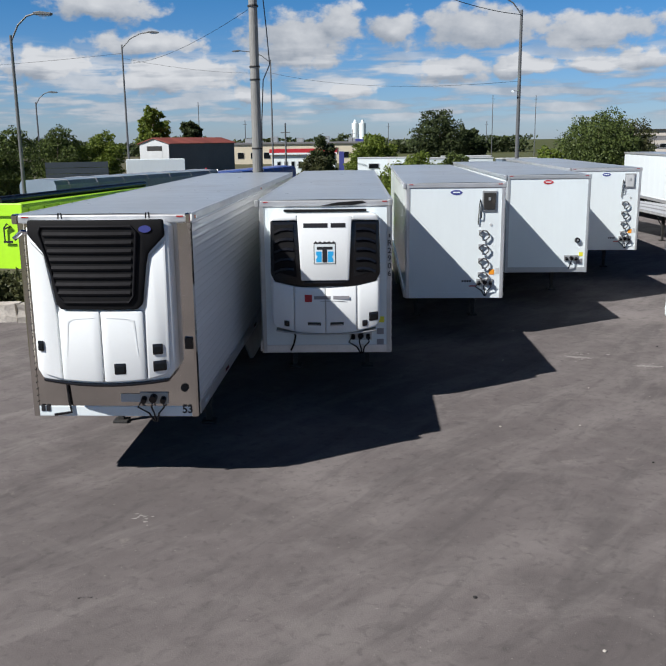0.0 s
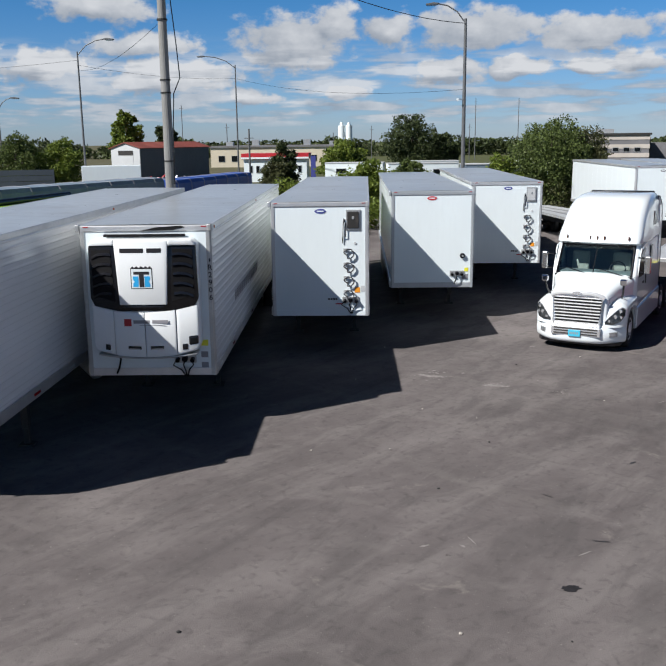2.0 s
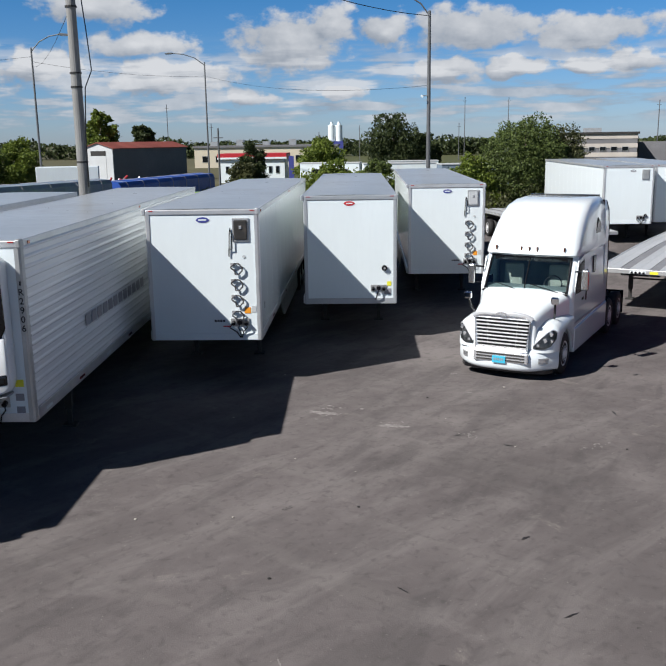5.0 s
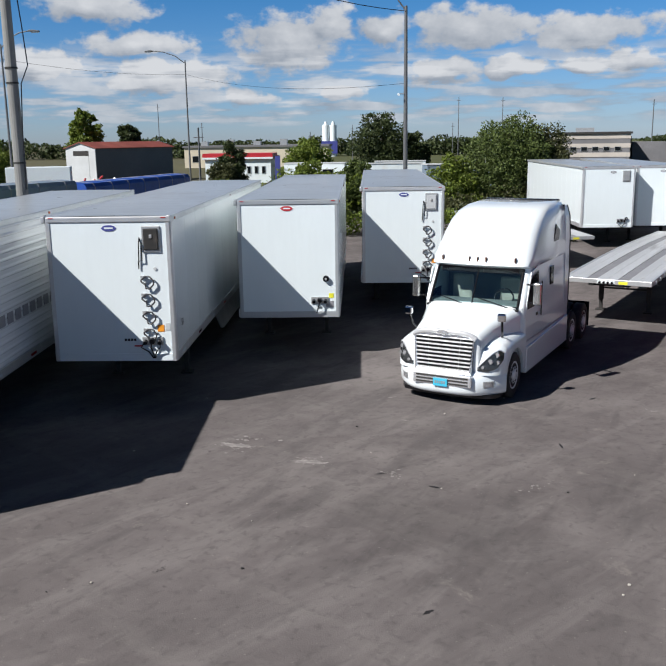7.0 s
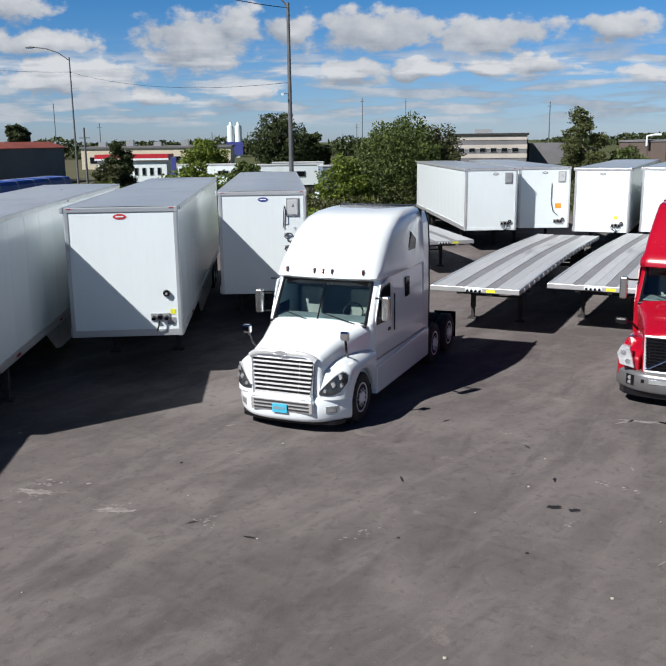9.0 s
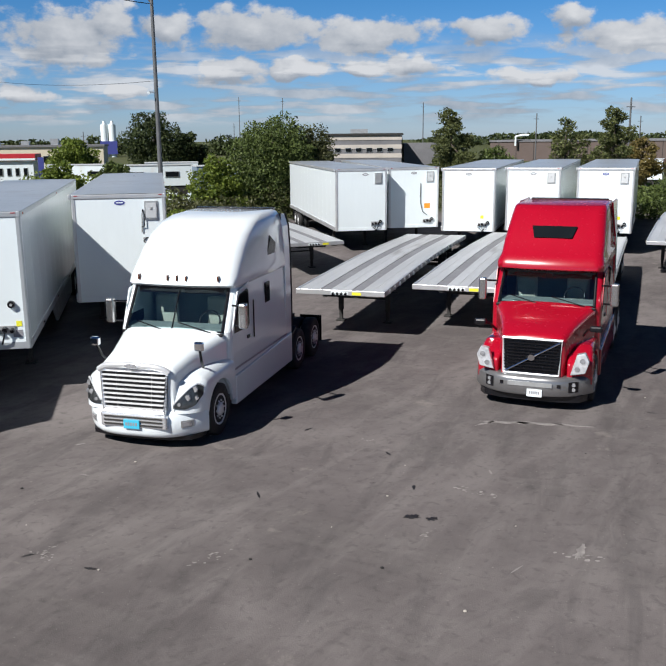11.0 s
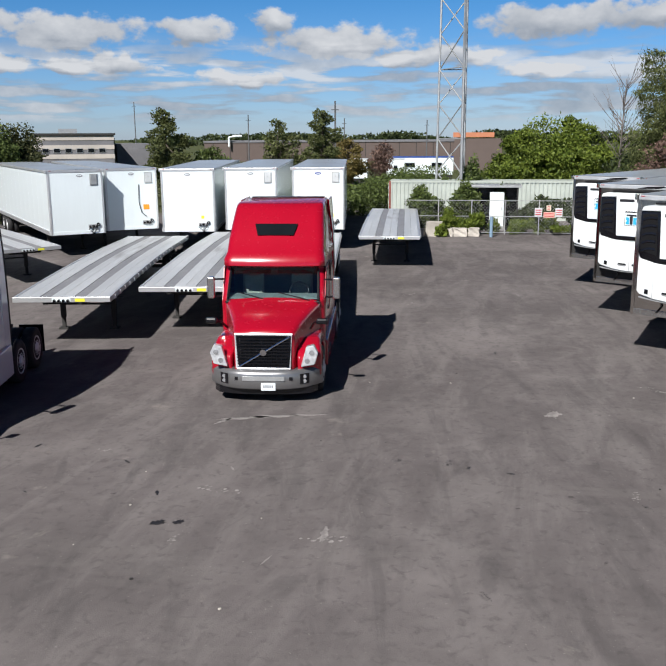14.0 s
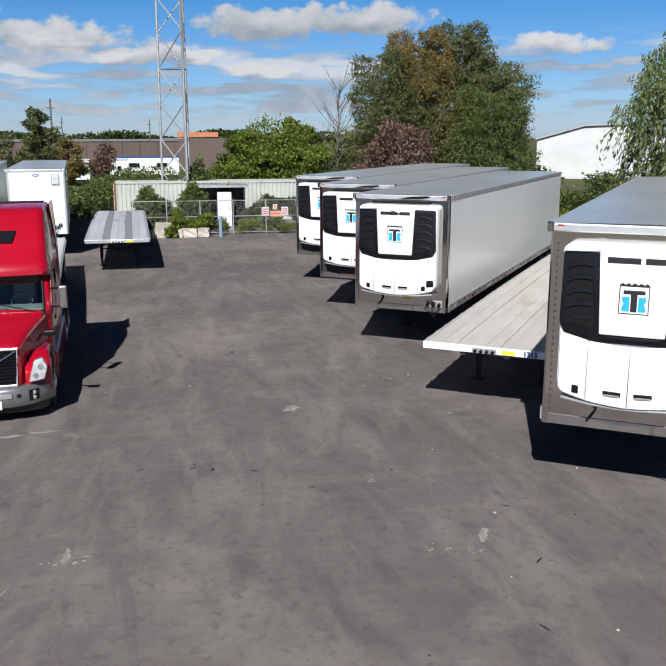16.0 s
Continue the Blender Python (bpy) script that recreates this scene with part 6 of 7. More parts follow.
for x in (0.0, L - 0.12):
    part("corner_post", box(x, x + 0.12, -0.035, 0.1, 0.0, 2.62), RUSTROOF if x == 0 else CONTAINER, con)
part("end_door", box(-0.04, 0.0, 0.05, 2.38, 0.15, 2.5), CONTAINER, con)
for z in (0.6, 1.1, 1.6, 2.1):
    part("door_hinge", box(-0.07, -0.03, 0.08, 0.3, z, z + 0.12), GALV, con)

p0, p1 = (40.6, 47.4), (49.6, 40.2)
m, L = along(p0, p1)
fence = thing("chain_link_fence", m, "galvanised chain-link fence with a gate and signs", "fence")
k = 0.0
while k < L:
    part("fence_post", rod((k, 0, 0), (k, 0, 2.0), 0.03, seg=8), GALV, fence)
    k += 1.9
for z in (0.12, 1.05, 1.95):
    part("fence_rail", rod((0, 0, z), (L, 0, z), 0.02, seg=6), GALV, fence)
bm = bmesh.new()
w = 0.2
n = int(L / w)
for i in range(-16, n):
    for s in (0, 1):
        xa, xb = i * w, i * w + 1.9
        za, zb = (0.1, 1.95) if s == 0 else (1.95, 0.1)
        if xa < 0:
            za, xa = za + (zb - za) * (-xa / 1.9), 0
        if xb > L:
            zb, xb = za + (zb - za) * ((L - xa) / (xb - xa)), L
        if xb > xa:
            v = [bm.verts.new(p) for p in ((xa, 0, za), (xb, 0, zb), (xb, 0.004, zb + 0.007), (xa, 0.004, za + 0.007))]
            bm.faces.new(v)
mesh = part("chain_mesh", bm, GALV, fence)
for x, z, w_, h_, mt in ((7.35, 1.05, 0.42, 0.5, PALE), (7.85, 1.0, 0.62, 0.32, surf("pink_sign", (0.62, 0.35, 0.30), 0.5)), (8.5, 1.05, 0.4, 0.5, PALE), (8.0, 1.4, 0.26, 0.3, CREAM)):
    sg = part("warning_sign", box(x, x + w_, -0.05, -0.035, z, z + h_, 0.004), mt, fence)
    for j in range(3):
        part("sign_bar", box(x + 0.05, x + w_ - 0.05, -0.055, -0.05, z + h_ * (0.2 + 0.25 * j), z + h_ * (0.3 + 0.25 * j)), CRIMSON, sg)

cab_m = pose(46.2, 45.9, 0, 0, 0, -39)
cabinet = thing("utility_cabinet", cab_m, "white upright metal utility cabinet beside a dark shed", "cabinet")
part("body", box(-0.42, 0.42, 0, 0.7, 0.25, 2.25, 0.02), WHITE, cabinet)
part("plinth", box(-0.5, 0.5, -0.05, 0.8, 0, 0.25, 0.01), CONCRETE, cabinet)
part("door", box(-0.38, 0.38, -0.02, 0.0, 0.32, 2.18, 0.008), WHITE, cabinet)
part("lock", box(0.26, 0.32, -0.05, -0.02, 1.2, 1.4, 0.008), GALV, cabinet)
shed = thing("equipment_shelter", pose(46.5, 46.9, 0, 0, 0, -39), "small dark open equipment shelter with a flat roof", "shelter")
part("back_wall", box(-1.3, 1.7, 1.5, 1.56, 0, 2.5), BLACK, shed)
part("roof", box(-1.5, 1.9, -0.1, 1.7, 2.5, 2.62, 0.01), GALV, shed)
for x in (-1.3, 1.6):
    part("post", box(x, x + 0.1, 0.0, 0.1, 0, 2.5), DARK, shed)
    part("side_wall", box(x, x + 0.06, 0.1, 1.5, 0.0, 2.5), BLACK, shed)
post = thing("bollard", pose(43.6, 43.3, 0), "small blue-grey steel bollard", "bollard")
part("post", rod((0, 0, 0), (0, 0, 1.15), 0.09, seg=14), surf("blue_grey_paint", (0.20, 0.30, 0.40), 0.5), post)
part("cap", rod((0, 0, 1.15), (0, 0, 1.2), 0.09, 0.03, seg=14), GALV, post)
thicket("creeper", 41.6, 48.8, 45.0, 46.4, 2.7, 0.9, "dark creeper climbing over the fence", GREEN_A, 21, 6500, 0.22, 0.9, 0.3)
thicket("creeper", 47.5, 55.0, 51.0, 51.5, 3.8, 0.9, "leafy vines climbing the mast foot", GREEN_A, 22, 5000, 0.24, 1.0, 0.4)
thicket("weeds", 41.6, 46.0, 43.4, 44.7, 1.5, 0.5, "bright green weeds at the fence foot", GREEN_C, 23, 1500, 0.2, 0.6, 0.4)
thicket("weeds", 45.2, 44.6, 49.4, 41.2, 0.9, 0.4, "low green weeds behind the gate", GREEN_C, 24, 2000, 0.16, 0.7, 0.5)
thicket("creeper", 47.8, 46.8, 53.0, 43.0, 2.4, 0.6, "wild shrub behind the fence", GREEN_B, 25, 3000, 0.22, 1.2, 0.5)


def stone(x, y, sx, sy, sz, seed, label, group):
    rng = random.Random(seed)
    bm = bmesh.new()
    bmesh.ops.create_cube(bm, size=1.0)
    bmesh.ops.subdivide_edges(bm, edges=bm.edges[:], cuts=2, use_grid_fill=True)
    for v in bm.verts:
        v.co = Vector((v.co.x * sx, v.co.y * sy, (v.co.z + 0.5) * sz)) + Vector((rng.uniform(-.04, .04), rng.uniform(-.04, .04), rng.uniform(-.03, .03))) * (1 if v.co.z > -0.4 else 0)
    ob = part("stone", bm, ROCK)
    ob.matrix_world = pose(x, y, 0, 0, 0, rng.uniform(-12, 12) - (38 if x > 30 else 0))
    return tagged(ob, label, "stone", group)


for k in range(7):
    stone(-14.2 + k * 1.02, 23.3 + 0.05 * (k % 2), 0.95, 0.55, 0.55, 60 + k, "squared pale stone block edging the weeds", "edging stones")
for k, (x, y, s) in enumerate(((41.3, 45.5, 0.9), (41.9, 45.1, 0.7), (42.5, 44.7, 0.8), (40.4, 46.0, 0.9), (43.2, 44.3, 0.6))):
    stone(x, y, s, 0.6, 0.45 if k else 0.8, 80 + k, "broken pale concrete block by the fence", "concrete blocks")


# ---- neighbouring yard on the near side of the road ----
lime = thing("tipper_trailer", pose(-11.4, 28.2, 0, 0, 0, -8), "lime green high-sided tipping trailer with rolled tarp", "trailer")
part("body", prism([(-1.25, 0.9), (-1.25, 3.05), (-1.18, 3.15), (1.18, 3.15), (1.25, 3.05), (1.25, 0.9)], "y", 0, 12), LIME, lime)
for k in range(11):
    part("side_rib", box(1.25, 1.33, 0.4 + k * 1.1, 0.52 + k * 1.1, 0.95, 3.0), LIME, lime)
part("front_rim", box(-1.3, 1.3, -0.08, 0.0, 2.75, 3.2, 0.03), LIME, lime)
part("tarp_roll", rod((0.2, 0.3, 3.28), (0.9, 11.8, 3.28), 0.14, seg=12), BLACK, lime)
part("tarp", sheet([[(-1.2, 0.3, 3.17), (-0.4, 0.3, 3.3), (0.5, 0.3, 3.2)], [(-1.2, 11.8, 3.17), (-0.4, 11.8, 3.3), (0.5, 11.8, 3.2)]]), BLACK, lime)
part("plant_emblem", tube([(0.55, -0.09, 1.9), (0.55, -0.09, 2.35), (0.68, -0.09, 2.5), (0.78, -0.09, 2.4), (0.55, -0.09, 2.3)], 0.03), INK, lime)
part("emblem_foot", box(0.5, 0.85, -0.1, -0.08, 1.82, 1.9), INK, lime)
for y in (9.0, 10.3):
    for s in (-1, 1):
        wheel(lime, s * 1.05, y, right=s > 0)
    part("axle", rod((-1, y, 0.505), (1, y, 0.505), 0.07), DARK, lime)
landing_gear(lime, 1.5, 0.9)
lime2 = thing("roll_off_bin", pose(-2.2, 40.5, 0, 0, 0, -4), "lime green open roll-off bin behind the trailers", "bin")
part("bin_body", prism([(-1.2, 0.0), (-1.2, 3.1), (-1.1, 3.1), (-1.1, 0.2), (1.1, 0.2), (1.1, 3.1), (1.2, 3.1), (1.2, 0.0)], "y", 0, 6), LIME, lime2)
part("bin_end", box(-1.2, 1.2, -0.1, 0.0, 0, 3.05, 0.02), LIME, lime2)
part("bin_rim", box(-1.26, 1.26, -0.14, 0.0, 2.95, 3.1, 0.01), YELLOW, lime2)


def covered_trailer(m, mat_, label, length, top):
    t = thing("covered_flatbed", m, label, "trailer", "tarped loads in the next yard")
    part("tarped_load", prism([(-1.28, 1.3), (-1.25, top - 0.25), (-1.1, top - 0.02), (0, top + 0.05), (1.1, top - 0.02), (1.25, top - 0.25), (1.28, 1.3)], "y", 0, length), mat_, t)
    part("deck", box(-1.3, 1.3, -0.3, length + 0.3, 1.1, 1.3), GALV, t)
    for k in range(7):
        part("strap", prism([(-1.3, 1.3), (-1.27, top - 0.24), (-1.12, top), (0, top + 0.075), (1.12, top), (1.27, top - 0.24), (1.3, 1.3), (1.29, 1.3), (1.26, top - 0.24), (0, top + 0.04), (-1.26, top - 0.24), (-1.29, 1.3)], "y", 1 + k * (length - 2) / 6, 1.06 + k * (length - 2) / 6), GREYINK, t)
    landing_gear(t, 2.0, 1.1)
    bogie(t, length - 2.5)


m, L = along((-15.4, 43.2), (-9.4, 57.6))
covered_trailer(m @ pose(0, 0, 0, 0, 0, -90), BLUEGREY, "long load under a blue-grey tarp on a flatbed", L, 3.35)
m, L = along((-9.2, 58.4), (-5.6, 73.6))
covered_trailer(m @ pose(0, 0, 0, 0, 0, -90), BLUE, "long load under a bright blue tarp on a flatbed", L, 3.1)

truck = thing("box_truck", pose(-20.9, 72.0, 0, 0, 0, -75), "white box truck parked beyond the tarped loads", "truck")
part("cargo_box", box(-1.2, 1.2, 2.1, 7.0, 1.0, 3.8, 0.03), WHITE, truck)
part("cab", prism([(0, 0.6), (0.02, 1.4), (0.7, 1.6), (1.0, 2.4), (2.0, 2.45), (2.0, 0.6)], "x", -1.1, 1.1, bevel=0.06), WPAINT, truck)
part("cab_window", prism([(0.74, 1.66), (0.98, 2.3), (1.0, 2.3), (0.78, 1.66)], "x", -0.95, 0.95), DARKGLASS, truck)
for y in (0.9, 6.8):
    for s in (-1, 1):
        wheel(truck, s * 0.95, y, right=s > 0)
part("chassis", box(-0.5, 0.5, 0.4, 8.5, 0.6, 1.0), DARK, truck)
for k, (x, y, w_, h_) in enumerate(((-12.5, 78.5, 4.5, 3.0), (-9.6, 81, 3.5, 2.6), (-15.5, 77, 3.0, 3.2))):
    mach = thing("machinery_pile", pose(x, y, 0, 0, 0, 10 * k), "dark jumble of parked machinery and steel", "machinery", "machinery in the next yard")
    rng = random.Random(90 + k)
    part("base", box(-w_ / 2, w_ / 2, -1, 1, 0, h_ * 0.6, 0.05), DARK, mach)
    for i in range(12):
        a = Vector((rng.uniform(-w_ / 2, w_ / 2), rng.uniform(-1, 1), h_ * 0.55))
        part("steel_arm", rod(a, a + Vector((rng.uniform(-1.2, 1.2), rng.uniform(-.5, .5), rng.uniform(0.2, h_ * 0.45))), 0.09, seg=6), GALV if i % 3 else CRIMSON, mach)
screen = thing("timber_screen", pose(-19.8, 56.2, 0, 0, 0, 17), "dark board screen at the yard edge", "fence")
for k in range(10):
    part("board", box(0, 4.1, 0.0, 0.04, 0.1 + k * 0.39, 0.46 + k * 0.39), SIDING, screen)
for x in (0, 2, 4):
    part("post", box(x, x + 0.1, 0.04, 0.14, 0, 4.0), DARK, screen)


# ---- buildings ----
def windows_on(t, x0, x1, z0, z1, n, y, gap=0.35, mat_=None):
    step = (x1 - x0) / n
    for i in range(n):
        a = x0 + i * step + step * gap / 2
        w = part("window", box(a, a + step * (1 - gap), y - 0.06, y + 0.02, z0, z1), GALV, t)
        part("pane", box(a + 0.06, a + step * (1 - gap) - 0.06, y - 0.08, y - 0.06, z0 + 0.06, z1 - 0.06), mat_ or DARKGLASS, w)


sheda = thing("metal_shed", pose(-30.2, 120.1, 0, 0, 0, -18) @ Matrix.Diagonal((1.33, 0.95, 0.98, 1)), "blue-grey metal shed with rusty red gable roof", "shed")
part("wall", prism([(0, 0), (0, 5.15), (1.75, 5.85), (3.5, 5.15), (3.5, 0)], "y", 0, 0.15), PALE, sheda)
part("side_wall", prism([(3.5, 0), (3.5, 5.1), (3.35, 5.1), (3.35, 0)], "y", 0.15, 21), SIDING, sheda)
part("side_wall", prism([(0, 0), (0, 5.1), (0.15, 5.1), (0.15, 0)], "y", 0.15, 21), SIDING, sheda)
part("roof", prism([(-0.2, 5.1), (1.75, 5.95), (3.75, 5.1), (3.75, 5.0), (1.75, 5.82), (-0.2, 5.0)], "y", -0.2, 21.2), RUSTROOF, sheda)
part("door", box(0.9, 2.7, -0.03, 0.0, 0, 4.6), PALE, sheda)
part("gable_vent", box(0.9, 2.7, -0.05, -0.03, 4.1, 4.75), DARK, sheda)

gas = thing("fuel_station", pose(-12, 123, 0), "white fuel station with red fascia", "building")
part("wall", box(0, 9, 0, 6, 0, 3.2), WHITE, gas)
part("fascia", box(-0.3, 9.3, -0.3, 6.3, 3.2, 4.0), CRIMSON, gas)
part("fascia_band", box(-0.32, 9.32, -0.33, -0.3, 3.25, 3.5), WHITE, gas)
windows_on(gas, 0.5, 8.5, 1.3, 2.3, 8, 0, 0.5)
part("sign_panel", box(9.6, 10.3, -0.2, 0.1, 0.5, 3.6), NAVY, gas)
cream = thing("warehouse", pose(-30, 198, 0), "long low cream-coloured warehouse", "building")
part("wall", box(0, 32, 0, 20, 0, 4.4), CREAM, cream)
part("roof", box(-0.3, 32.3, -0.3, 20.3, 4.4, 4.8), STONEGREY, cream)
for k in range(5):
    part("roof_unit", box(3 + k * 6, 4.6 + k * 6, 4, 6, 4.8, 5.7 + 0.4 * (k % 2)), GALV, cream)
windows_on(cream, 1, 31, 1.2, 2.6, 10, 0, 0.5)
silos = thing("silo_tower", pose(-2.0, 319, 0), "white twin silos with grey base band", "silo")
for x in (-1.35, 1.3):
    part("silo", rod((x, 0, 0), (x, 0, 11.0), 1.25, seg=18), WHITE, silos)
    part("silo_cap", rod((x, 0, 11.0), (x, 0, 12.2), 0.7, 0.4, seg=12), WHITE, silos)
part("base_band", box(-2.9, 2.8, -1.6, 1.6, 1.0, 5.4), NAVY, silos)

stripe = thing("office_building", pose(40.6, 150.2, 0, 0, 0, -13), "two-storey grey office with pale stone bands", "building")
part("wall", box(0, 12.5, 0, 22, 0, 6.0), STONEGREY, stripe)
for k in range(4):
    part("stone_band", box(-0.06, 12.56, -0.08, 0.0, 0.9 + k * 1.45, 1.6 + k * 1.45), STONELIGHT, stripe)
windows_on(stripe, 1.0, 11.5, 3.3, 4.0, 6, -0.03, 0.4)
part("roof", box(-0.3, 12.8, -0.3, 22.3, 6.0, 6.35), DARK, stripe)
part("glazed_wing", box(12.5, 12.7, 0.5, 21, 0.5, 5.6), DARKGLASS, stripe)
part("annex", box(13.5, 20, 10, 26, 0, 4.6), STONEGREY, stripe)
part("roof_plant", box(4, 7, 6, 9, 6.35, 7.1), GALV, stripe)

brown = thing("distribution_warehouse", pose(90, 201, 0, 0, 0, -30.5), "long low brown warehouse across the road", "building")
part("wall", box(0, 66, 0, 40, 0, 4.4), BROWN, brown)
part("roof_edge", box(-0.2, 66.2, -0.2, 40.2, 4.4, 4.8), STONEGREY, brown)
for k in range(16):
    part("wall_panel_joint", box(2 + k * 4, 2.12 + k * 4, -0.05, 0.0, 0, 4.4), DARK, brown)
part("vent_pipe", tube([(6, -1, 3.5), (6, -1, 5.6), (7.5, -1, 5.9), (9, -1, 5.9)], 0.25, seg=8), WHITE, brown)
orange = thing("shop_building", pose(104, 124, 0, 0, 0, -40), "low shop with an orange fascia", "building")
part("wall", box(0, 8, 0, 10, 0, 5.2), BROWN, orange)
part("fascia", box(-0.2, 6.6, -0.2, 10.2, 5.4, 6.2), surf("orange_fascia", (0.42, 0.16, 0.08), 0.6), orange)
wshed = thing("metal_hall", pose(116.5, 64, 0, 0, 0, -64), "pale metal hall with a shallow gable roof", "building")
part("wall", prism([(0, 0), (0, 5.0), (6, 6.7), (12, 6.9), (16, 5.4), (16, 0)], "y", 0, 30), PALE, wshed)
part("roof_edge", prism([(-0.2, 5.0), (6, 6.75), (12, 6.95), (16.2, 5.4), (16.2, 5.6), (12, 7.15), (6, 6.95), (-0.2, 5.2)], "y", -0.3, 30), GALV, wshed)
dshed = thing("dark_hall", pose(100, 41, 0, 0, 0, -64), "dark grey metal shed among trees", "building")
part("wall", box(0, 14, 0, 8, 0, 3.6), SIDING, dshed)
part("roof", box(-0.2, 14.2, -0.2, 8.2, 3.6, 3.8), DARK, dshed)

for k, (x, y, L_, hd, mt) in enumerate(((8, 98, 8, 5, WHITE), (0.5, 104, 7, -6, WHITE), (16, 92, 9, 8, BLUEGREY), (73.3, 97, 7.5, -35, WHITE), (63.6, 91.5, 2.0, -35, WHITE), (67, 89, 2.0, -35, WHITE), (24, 104, 8, 10, WHITE), (11, 108, 6, 0, WHITE))):
    c = thing("site_trailer", pose(x, y, 0, 0, 0, hd), "white box trailer parked in the next lot", "trailer", "box trailers in the next lot")
    part("body", box(0, L_, 0, 2.5, 0.9, 3.0, 0.03), mt, c)
    part("roof", box(-0.05, L_ + 0.05, -0.05, 2.55, 3.0, 3.1), BLUE if k == 3 else PALE, c)
    part("skirt", box(0.1, L_ - 0.1, 0.1, 2.4, 0, 0.9), DARK, c)
    windows_on(c, 0.4, L_ - 0.4, 1.8, 2.4, max(1, int(L_ / 3)), 0, 0.6)


def car(x, y, hd, paint, label):
    t = thing("car", place(x, y, hd), label, "car", "cars parked in the next lot")
    part("body", prism([(0, 0.3), (0, 0.75), (1.0, 0.92), (1.7, 1.42), (3.0, 1.45), (3.9, 1.0), (4.4, 0.9), (4.4, 0.3)], "x", -0.88, 0.88, bevel=0.08), paint, t)
    part("glass_band", prism([(1.15, 0.95), (1.75, 1.38), (2.95, 1.40), (3.7, 1.0)], "x", -0.885, 0.885), DARKGLASS, t)
    for yy in (0.85, 3.5):
        for s in (-1, 1):
            w = share("tyre", TYRE, t, pose(s * 0.78, yy, 0.33, 0, 0, 0 if s > 0 else 180) @ Matrix.Scale(0.65, 4))
            share("rim", RIM, w, Matrix())


for k, (x, y, hd) in enumerate(((13.5, 80, 80), (19, 82, 85), (5, 92, 75), (-2, 96, 80), (9.5, 86, 95))):
    car(x, y, hd, (WPAINT, STEEL, RPAINT, DARK, WPAINT)[k], ("white parked car", "silver parked car", "red parked car", "dark parked car", "white parked car")[k] + " in the next lot")

# ---- marks and litter on the asphalt ----
OIL = surf("oil_stain", (0.02, 0.018, 0.018), 0.5, var=0.3, scale=4.0)
DUST = surf("pale_scuff", (0.225, 0.208, 0.20), 0.9, var=0.35, scale=5.0)


def blot(name, x, y, rx, ry, turn, mt, seed, label):
    rng = random.Random(seed)
    n = 22
    pts = [(rx * math.cos(a) * rng.uniform(0.6, 1.15), ry * math.sin(a) * rng.uniform(0.5, 1.2)) for a in [2 * math.pi * i / n for i in range(n)]]
    bm = bmesh.new()
    bm.faces.new([bm.verts.new((u, v, 0.004)) for u, v in pts])
    ob = part(name, bm, mt)
    ob.matrix_world = pose(x, y, 0, 0, 0, turn)
    return tagged(ob, label, "stain", kind="structure")


blot("oil_stain", 15.20, 17.36, 0.13, 0.10, 0, OIL, 1, "small dark oil spot on the asphalt")
blot("oil_stain", 15.46, 17.22, 0.10, 0.07, 20, OIL, 2, "small dark oil spot on the asphalt")
blot("oil_stain", 8.07, 8.52, 0.14, 0.09, 10, OIL, 3, "small dark oil spot on the asphalt")
for k, (x, y, rx, ry, a) in enumerate(((17.12, 15.77, 0.28, 0.06, 50), (23.8, 18.08, 0.25, 0.14, 20), (8.46, 17.9, 0.35, 0.10, -10), (21.5, 11.9, 0.25, 0.08, 30), (7.03, 18.76, 0.4, 0.10, -20), (18.3, 21.15, 0.55, 0.07, -20), (18.9, 20.92, 0.6, 0.09, -24), (19.5, 20.66, 0.4, 0.05, -30), (17.9, 21.2, 0.35, 0.04, 20))):
    blot("scuff_mark", x, y, rx, ry, a, DUST, 10 + k, "pale scraped mark on the asphalt")


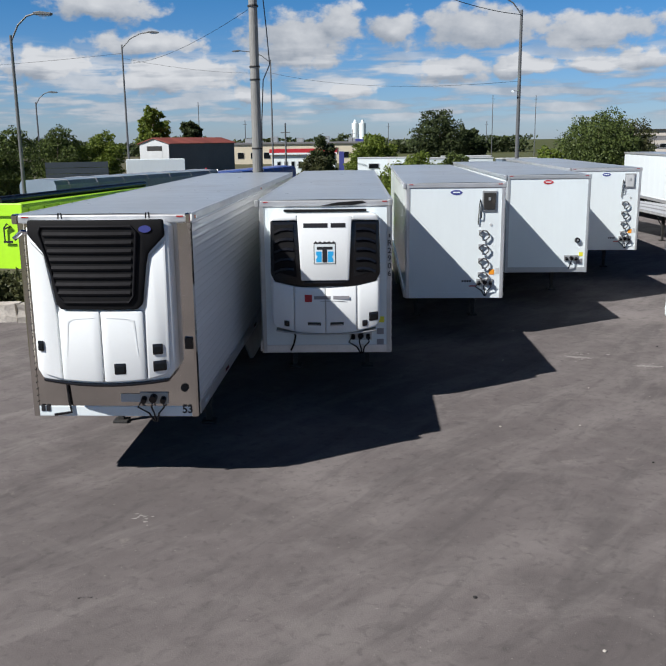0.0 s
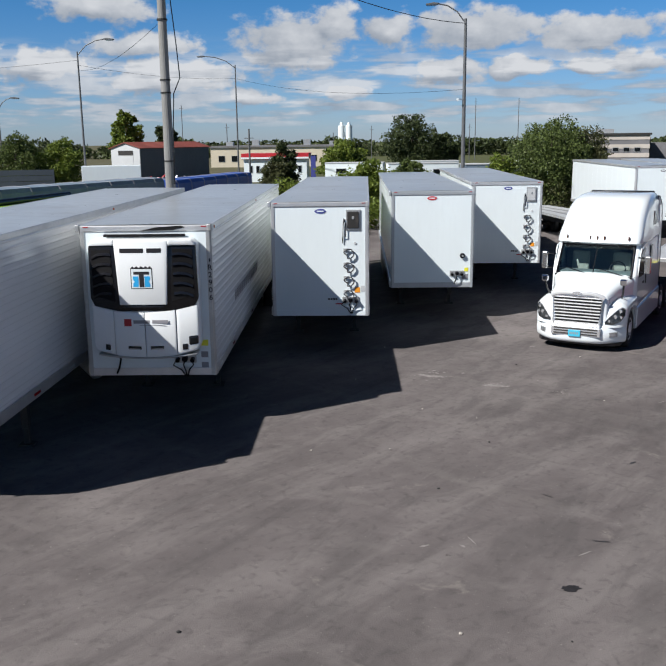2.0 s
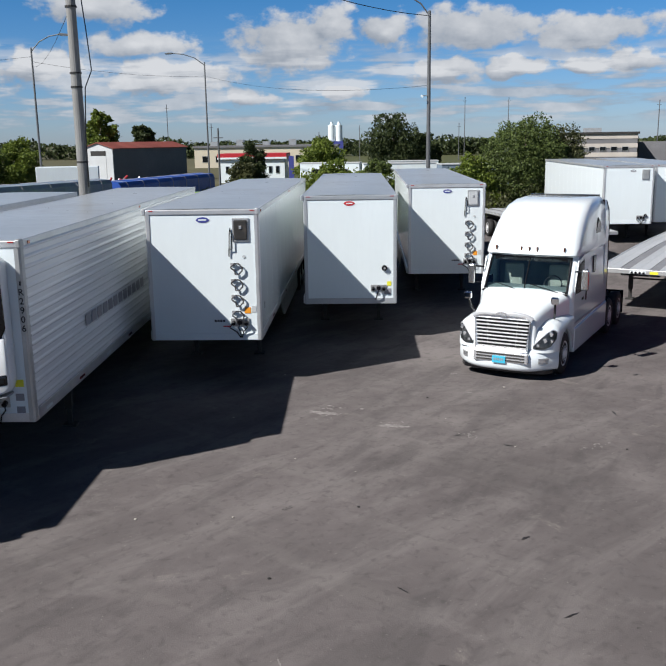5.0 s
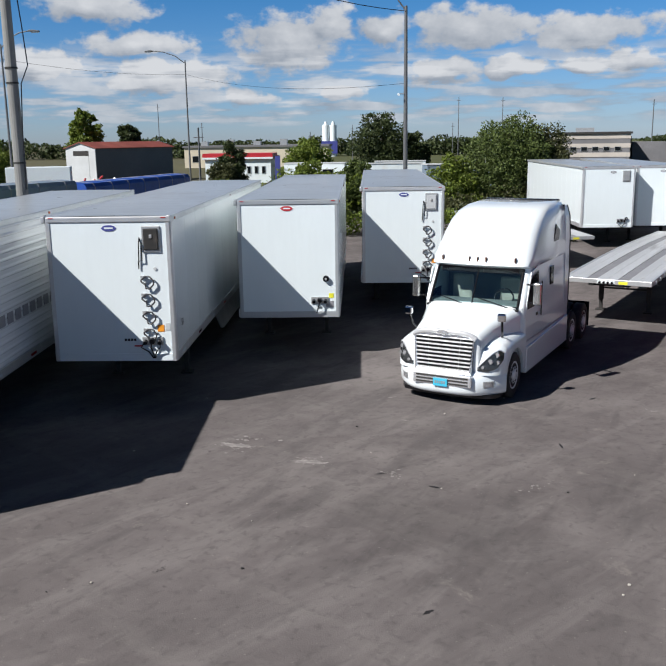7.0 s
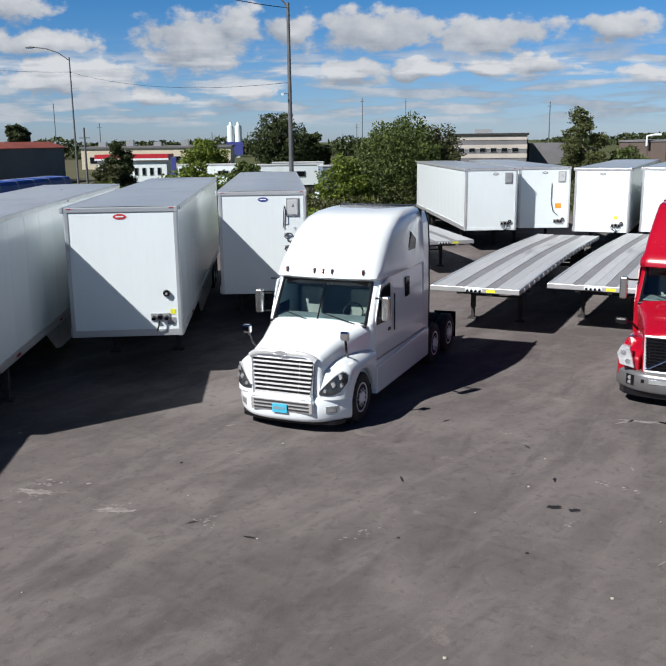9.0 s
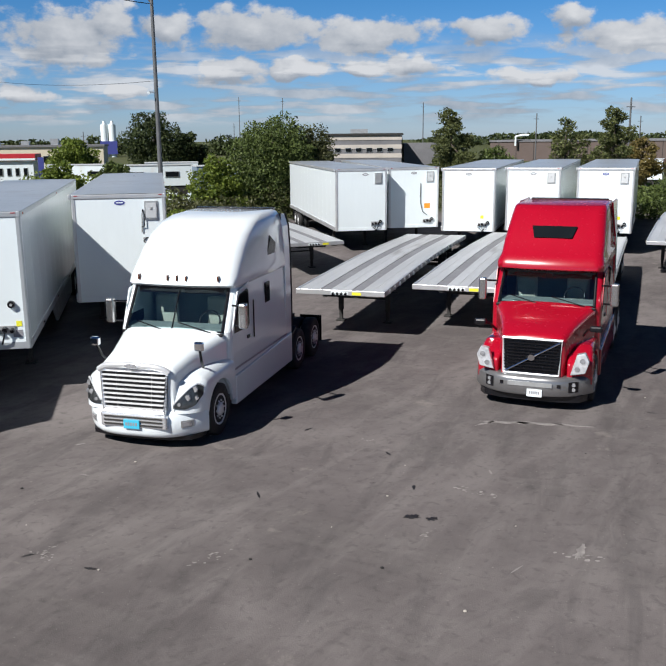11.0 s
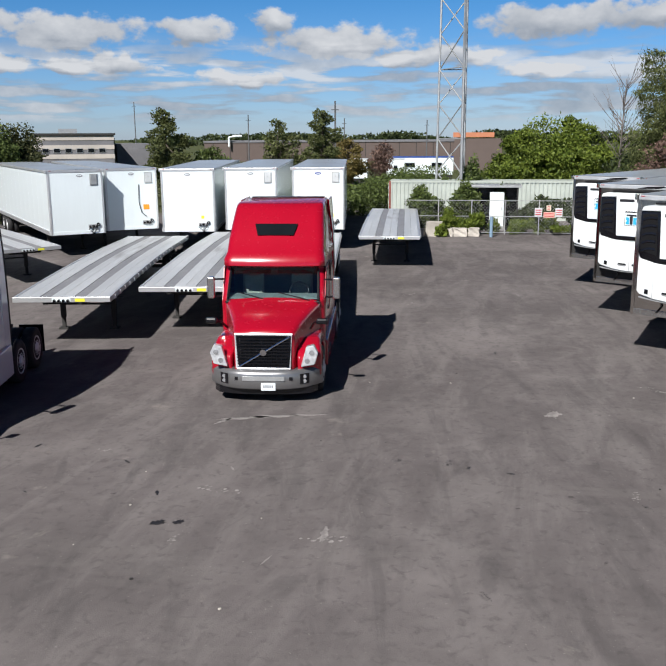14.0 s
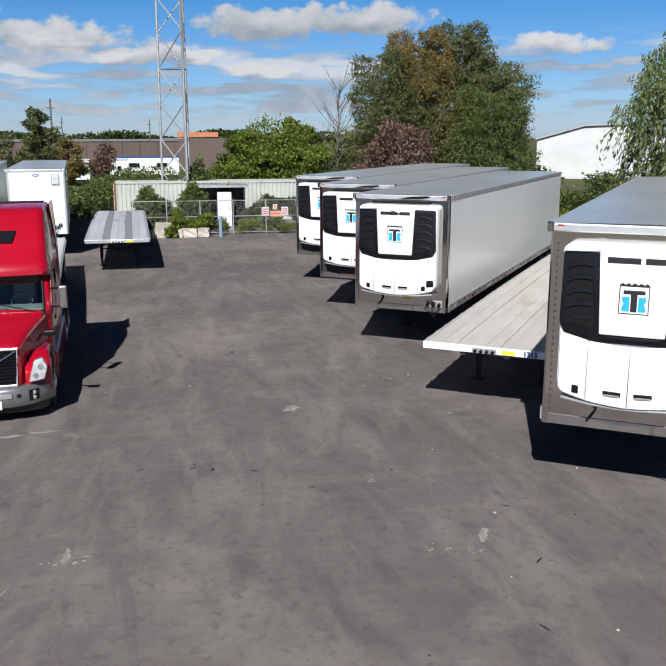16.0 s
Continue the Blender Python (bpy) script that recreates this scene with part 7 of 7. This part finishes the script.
def spatter(name, x, y, reach, mt, seed, label):
    """A broken patch of small ragged flecks lying on the asphalt."""
    rng = random.Random(seed)
    turn = rng.uniform(0, math.pi)
    bm = bmesh.new()
    for _ in range(16):
        u, v = rng.gauss(0, reach), rng.gauss(0, reach * 0.35)
        cx, cy = u * math.cos(turn) - v * math.sin(turn), u * math.sin(turn) + v * math.cos(turn)
        r, a0 = reach * rng.uniform(0.06, 0.26), rng.uniform(0, 6)
        bm.faces.new([bm.verts.new((cx + r * rng.uniform(0.5, 1.2) * math.cos(a0 + i * 0.785), cy + r * rng.uniform(0.3, 0.9) * math.sin(a0 + i * 0.785), 0.0035 + 0.0001 * _)) for i in range(8)])
    bmesh.ops.recalc_face_normals(bm, faces=bm.faces[:])
    ob = part(name, bm, mt)
    ob.matrix_world = pose(x, y, 0)
    return tagged(ob, label, "stain", kind="structure")


for k, (x, y) in enumerate(((23.8, 18.1), (27.0, 18.3), (17.1, 15.6), (22.0, 14.4), (26.5, 15.4), (29.5, 30.9), (32.5, 28.8), (20.8, 12.0), (16.4, 18.1), (15.3, 20.8), (12.1, 16.7), (28.3, 29.4), (15.2, 16.7), (8.5, 17.9), (7.1, 18.6), (9.9, 17.3), (8.5, 18.0), (7.0, 18.8), (9.9, 17.4), (-1.2, 9.4), (7.1, 19.1))):
    spatter("scuff_mark", x, y, 0.12 + 0.04 * (k % 3), DUST, 400 + k, "pale dusty scuff on the asphalt")
for k, (x, y) in enumerate(((22.2, 16.0), (22.5, 15.7), (21.8, 14.0), (19.9, 13.1), (18.0, 13.3), (20.3, 17.0), (19.6, 17.6), (21.4, 19.8), (19.7, 17.6), (21.5, 19.9), (21.2, 19.3), (20.4, 17.1), (6.6, 9.4), (-1.4, 7.3), (6.7, 14.0))):
    spatter("oil_stain", x, y, 0.045 + 0.015 * (k % 3), OIL, 500 + k, "small dark oil drips on the asphalt")
rng = random.Random(77)
for k in range(60):
    x, y = rng.uniform(3, 28), rng.uniform(6, 22)
    bm = bmesh.new()
    bmesh.ops.create_icosphere(bm, subdivisions=1, radius=rng.uniform(0.012, 0.03))
    for v in bm.verts:
        v.co.z = v.co.z * 0.5 + 0.01
    ob = part("pebble", bm, ROCK if k % 3 else DARK)
    ob.matrix_world = pose(x, y, 0, 0, 0, rng.uniform(0, 360))
    tagged(ob, "small loose pebble on the asphalt", "pebble", "loose pebbles")
rng = random.Random(31)
for k in range(34):
    x, y = rng.uniform(6, 27), rng.uniform(8, 23)
    blot("skid_mark", x, y, rng.uniform(0.05, 0.16), rng.uniform(0.012, 0.03), rng.uniform(0, 180), OIL if k % 3 else DUST, 200 + k, "short thin mark scraped on the asphalt")
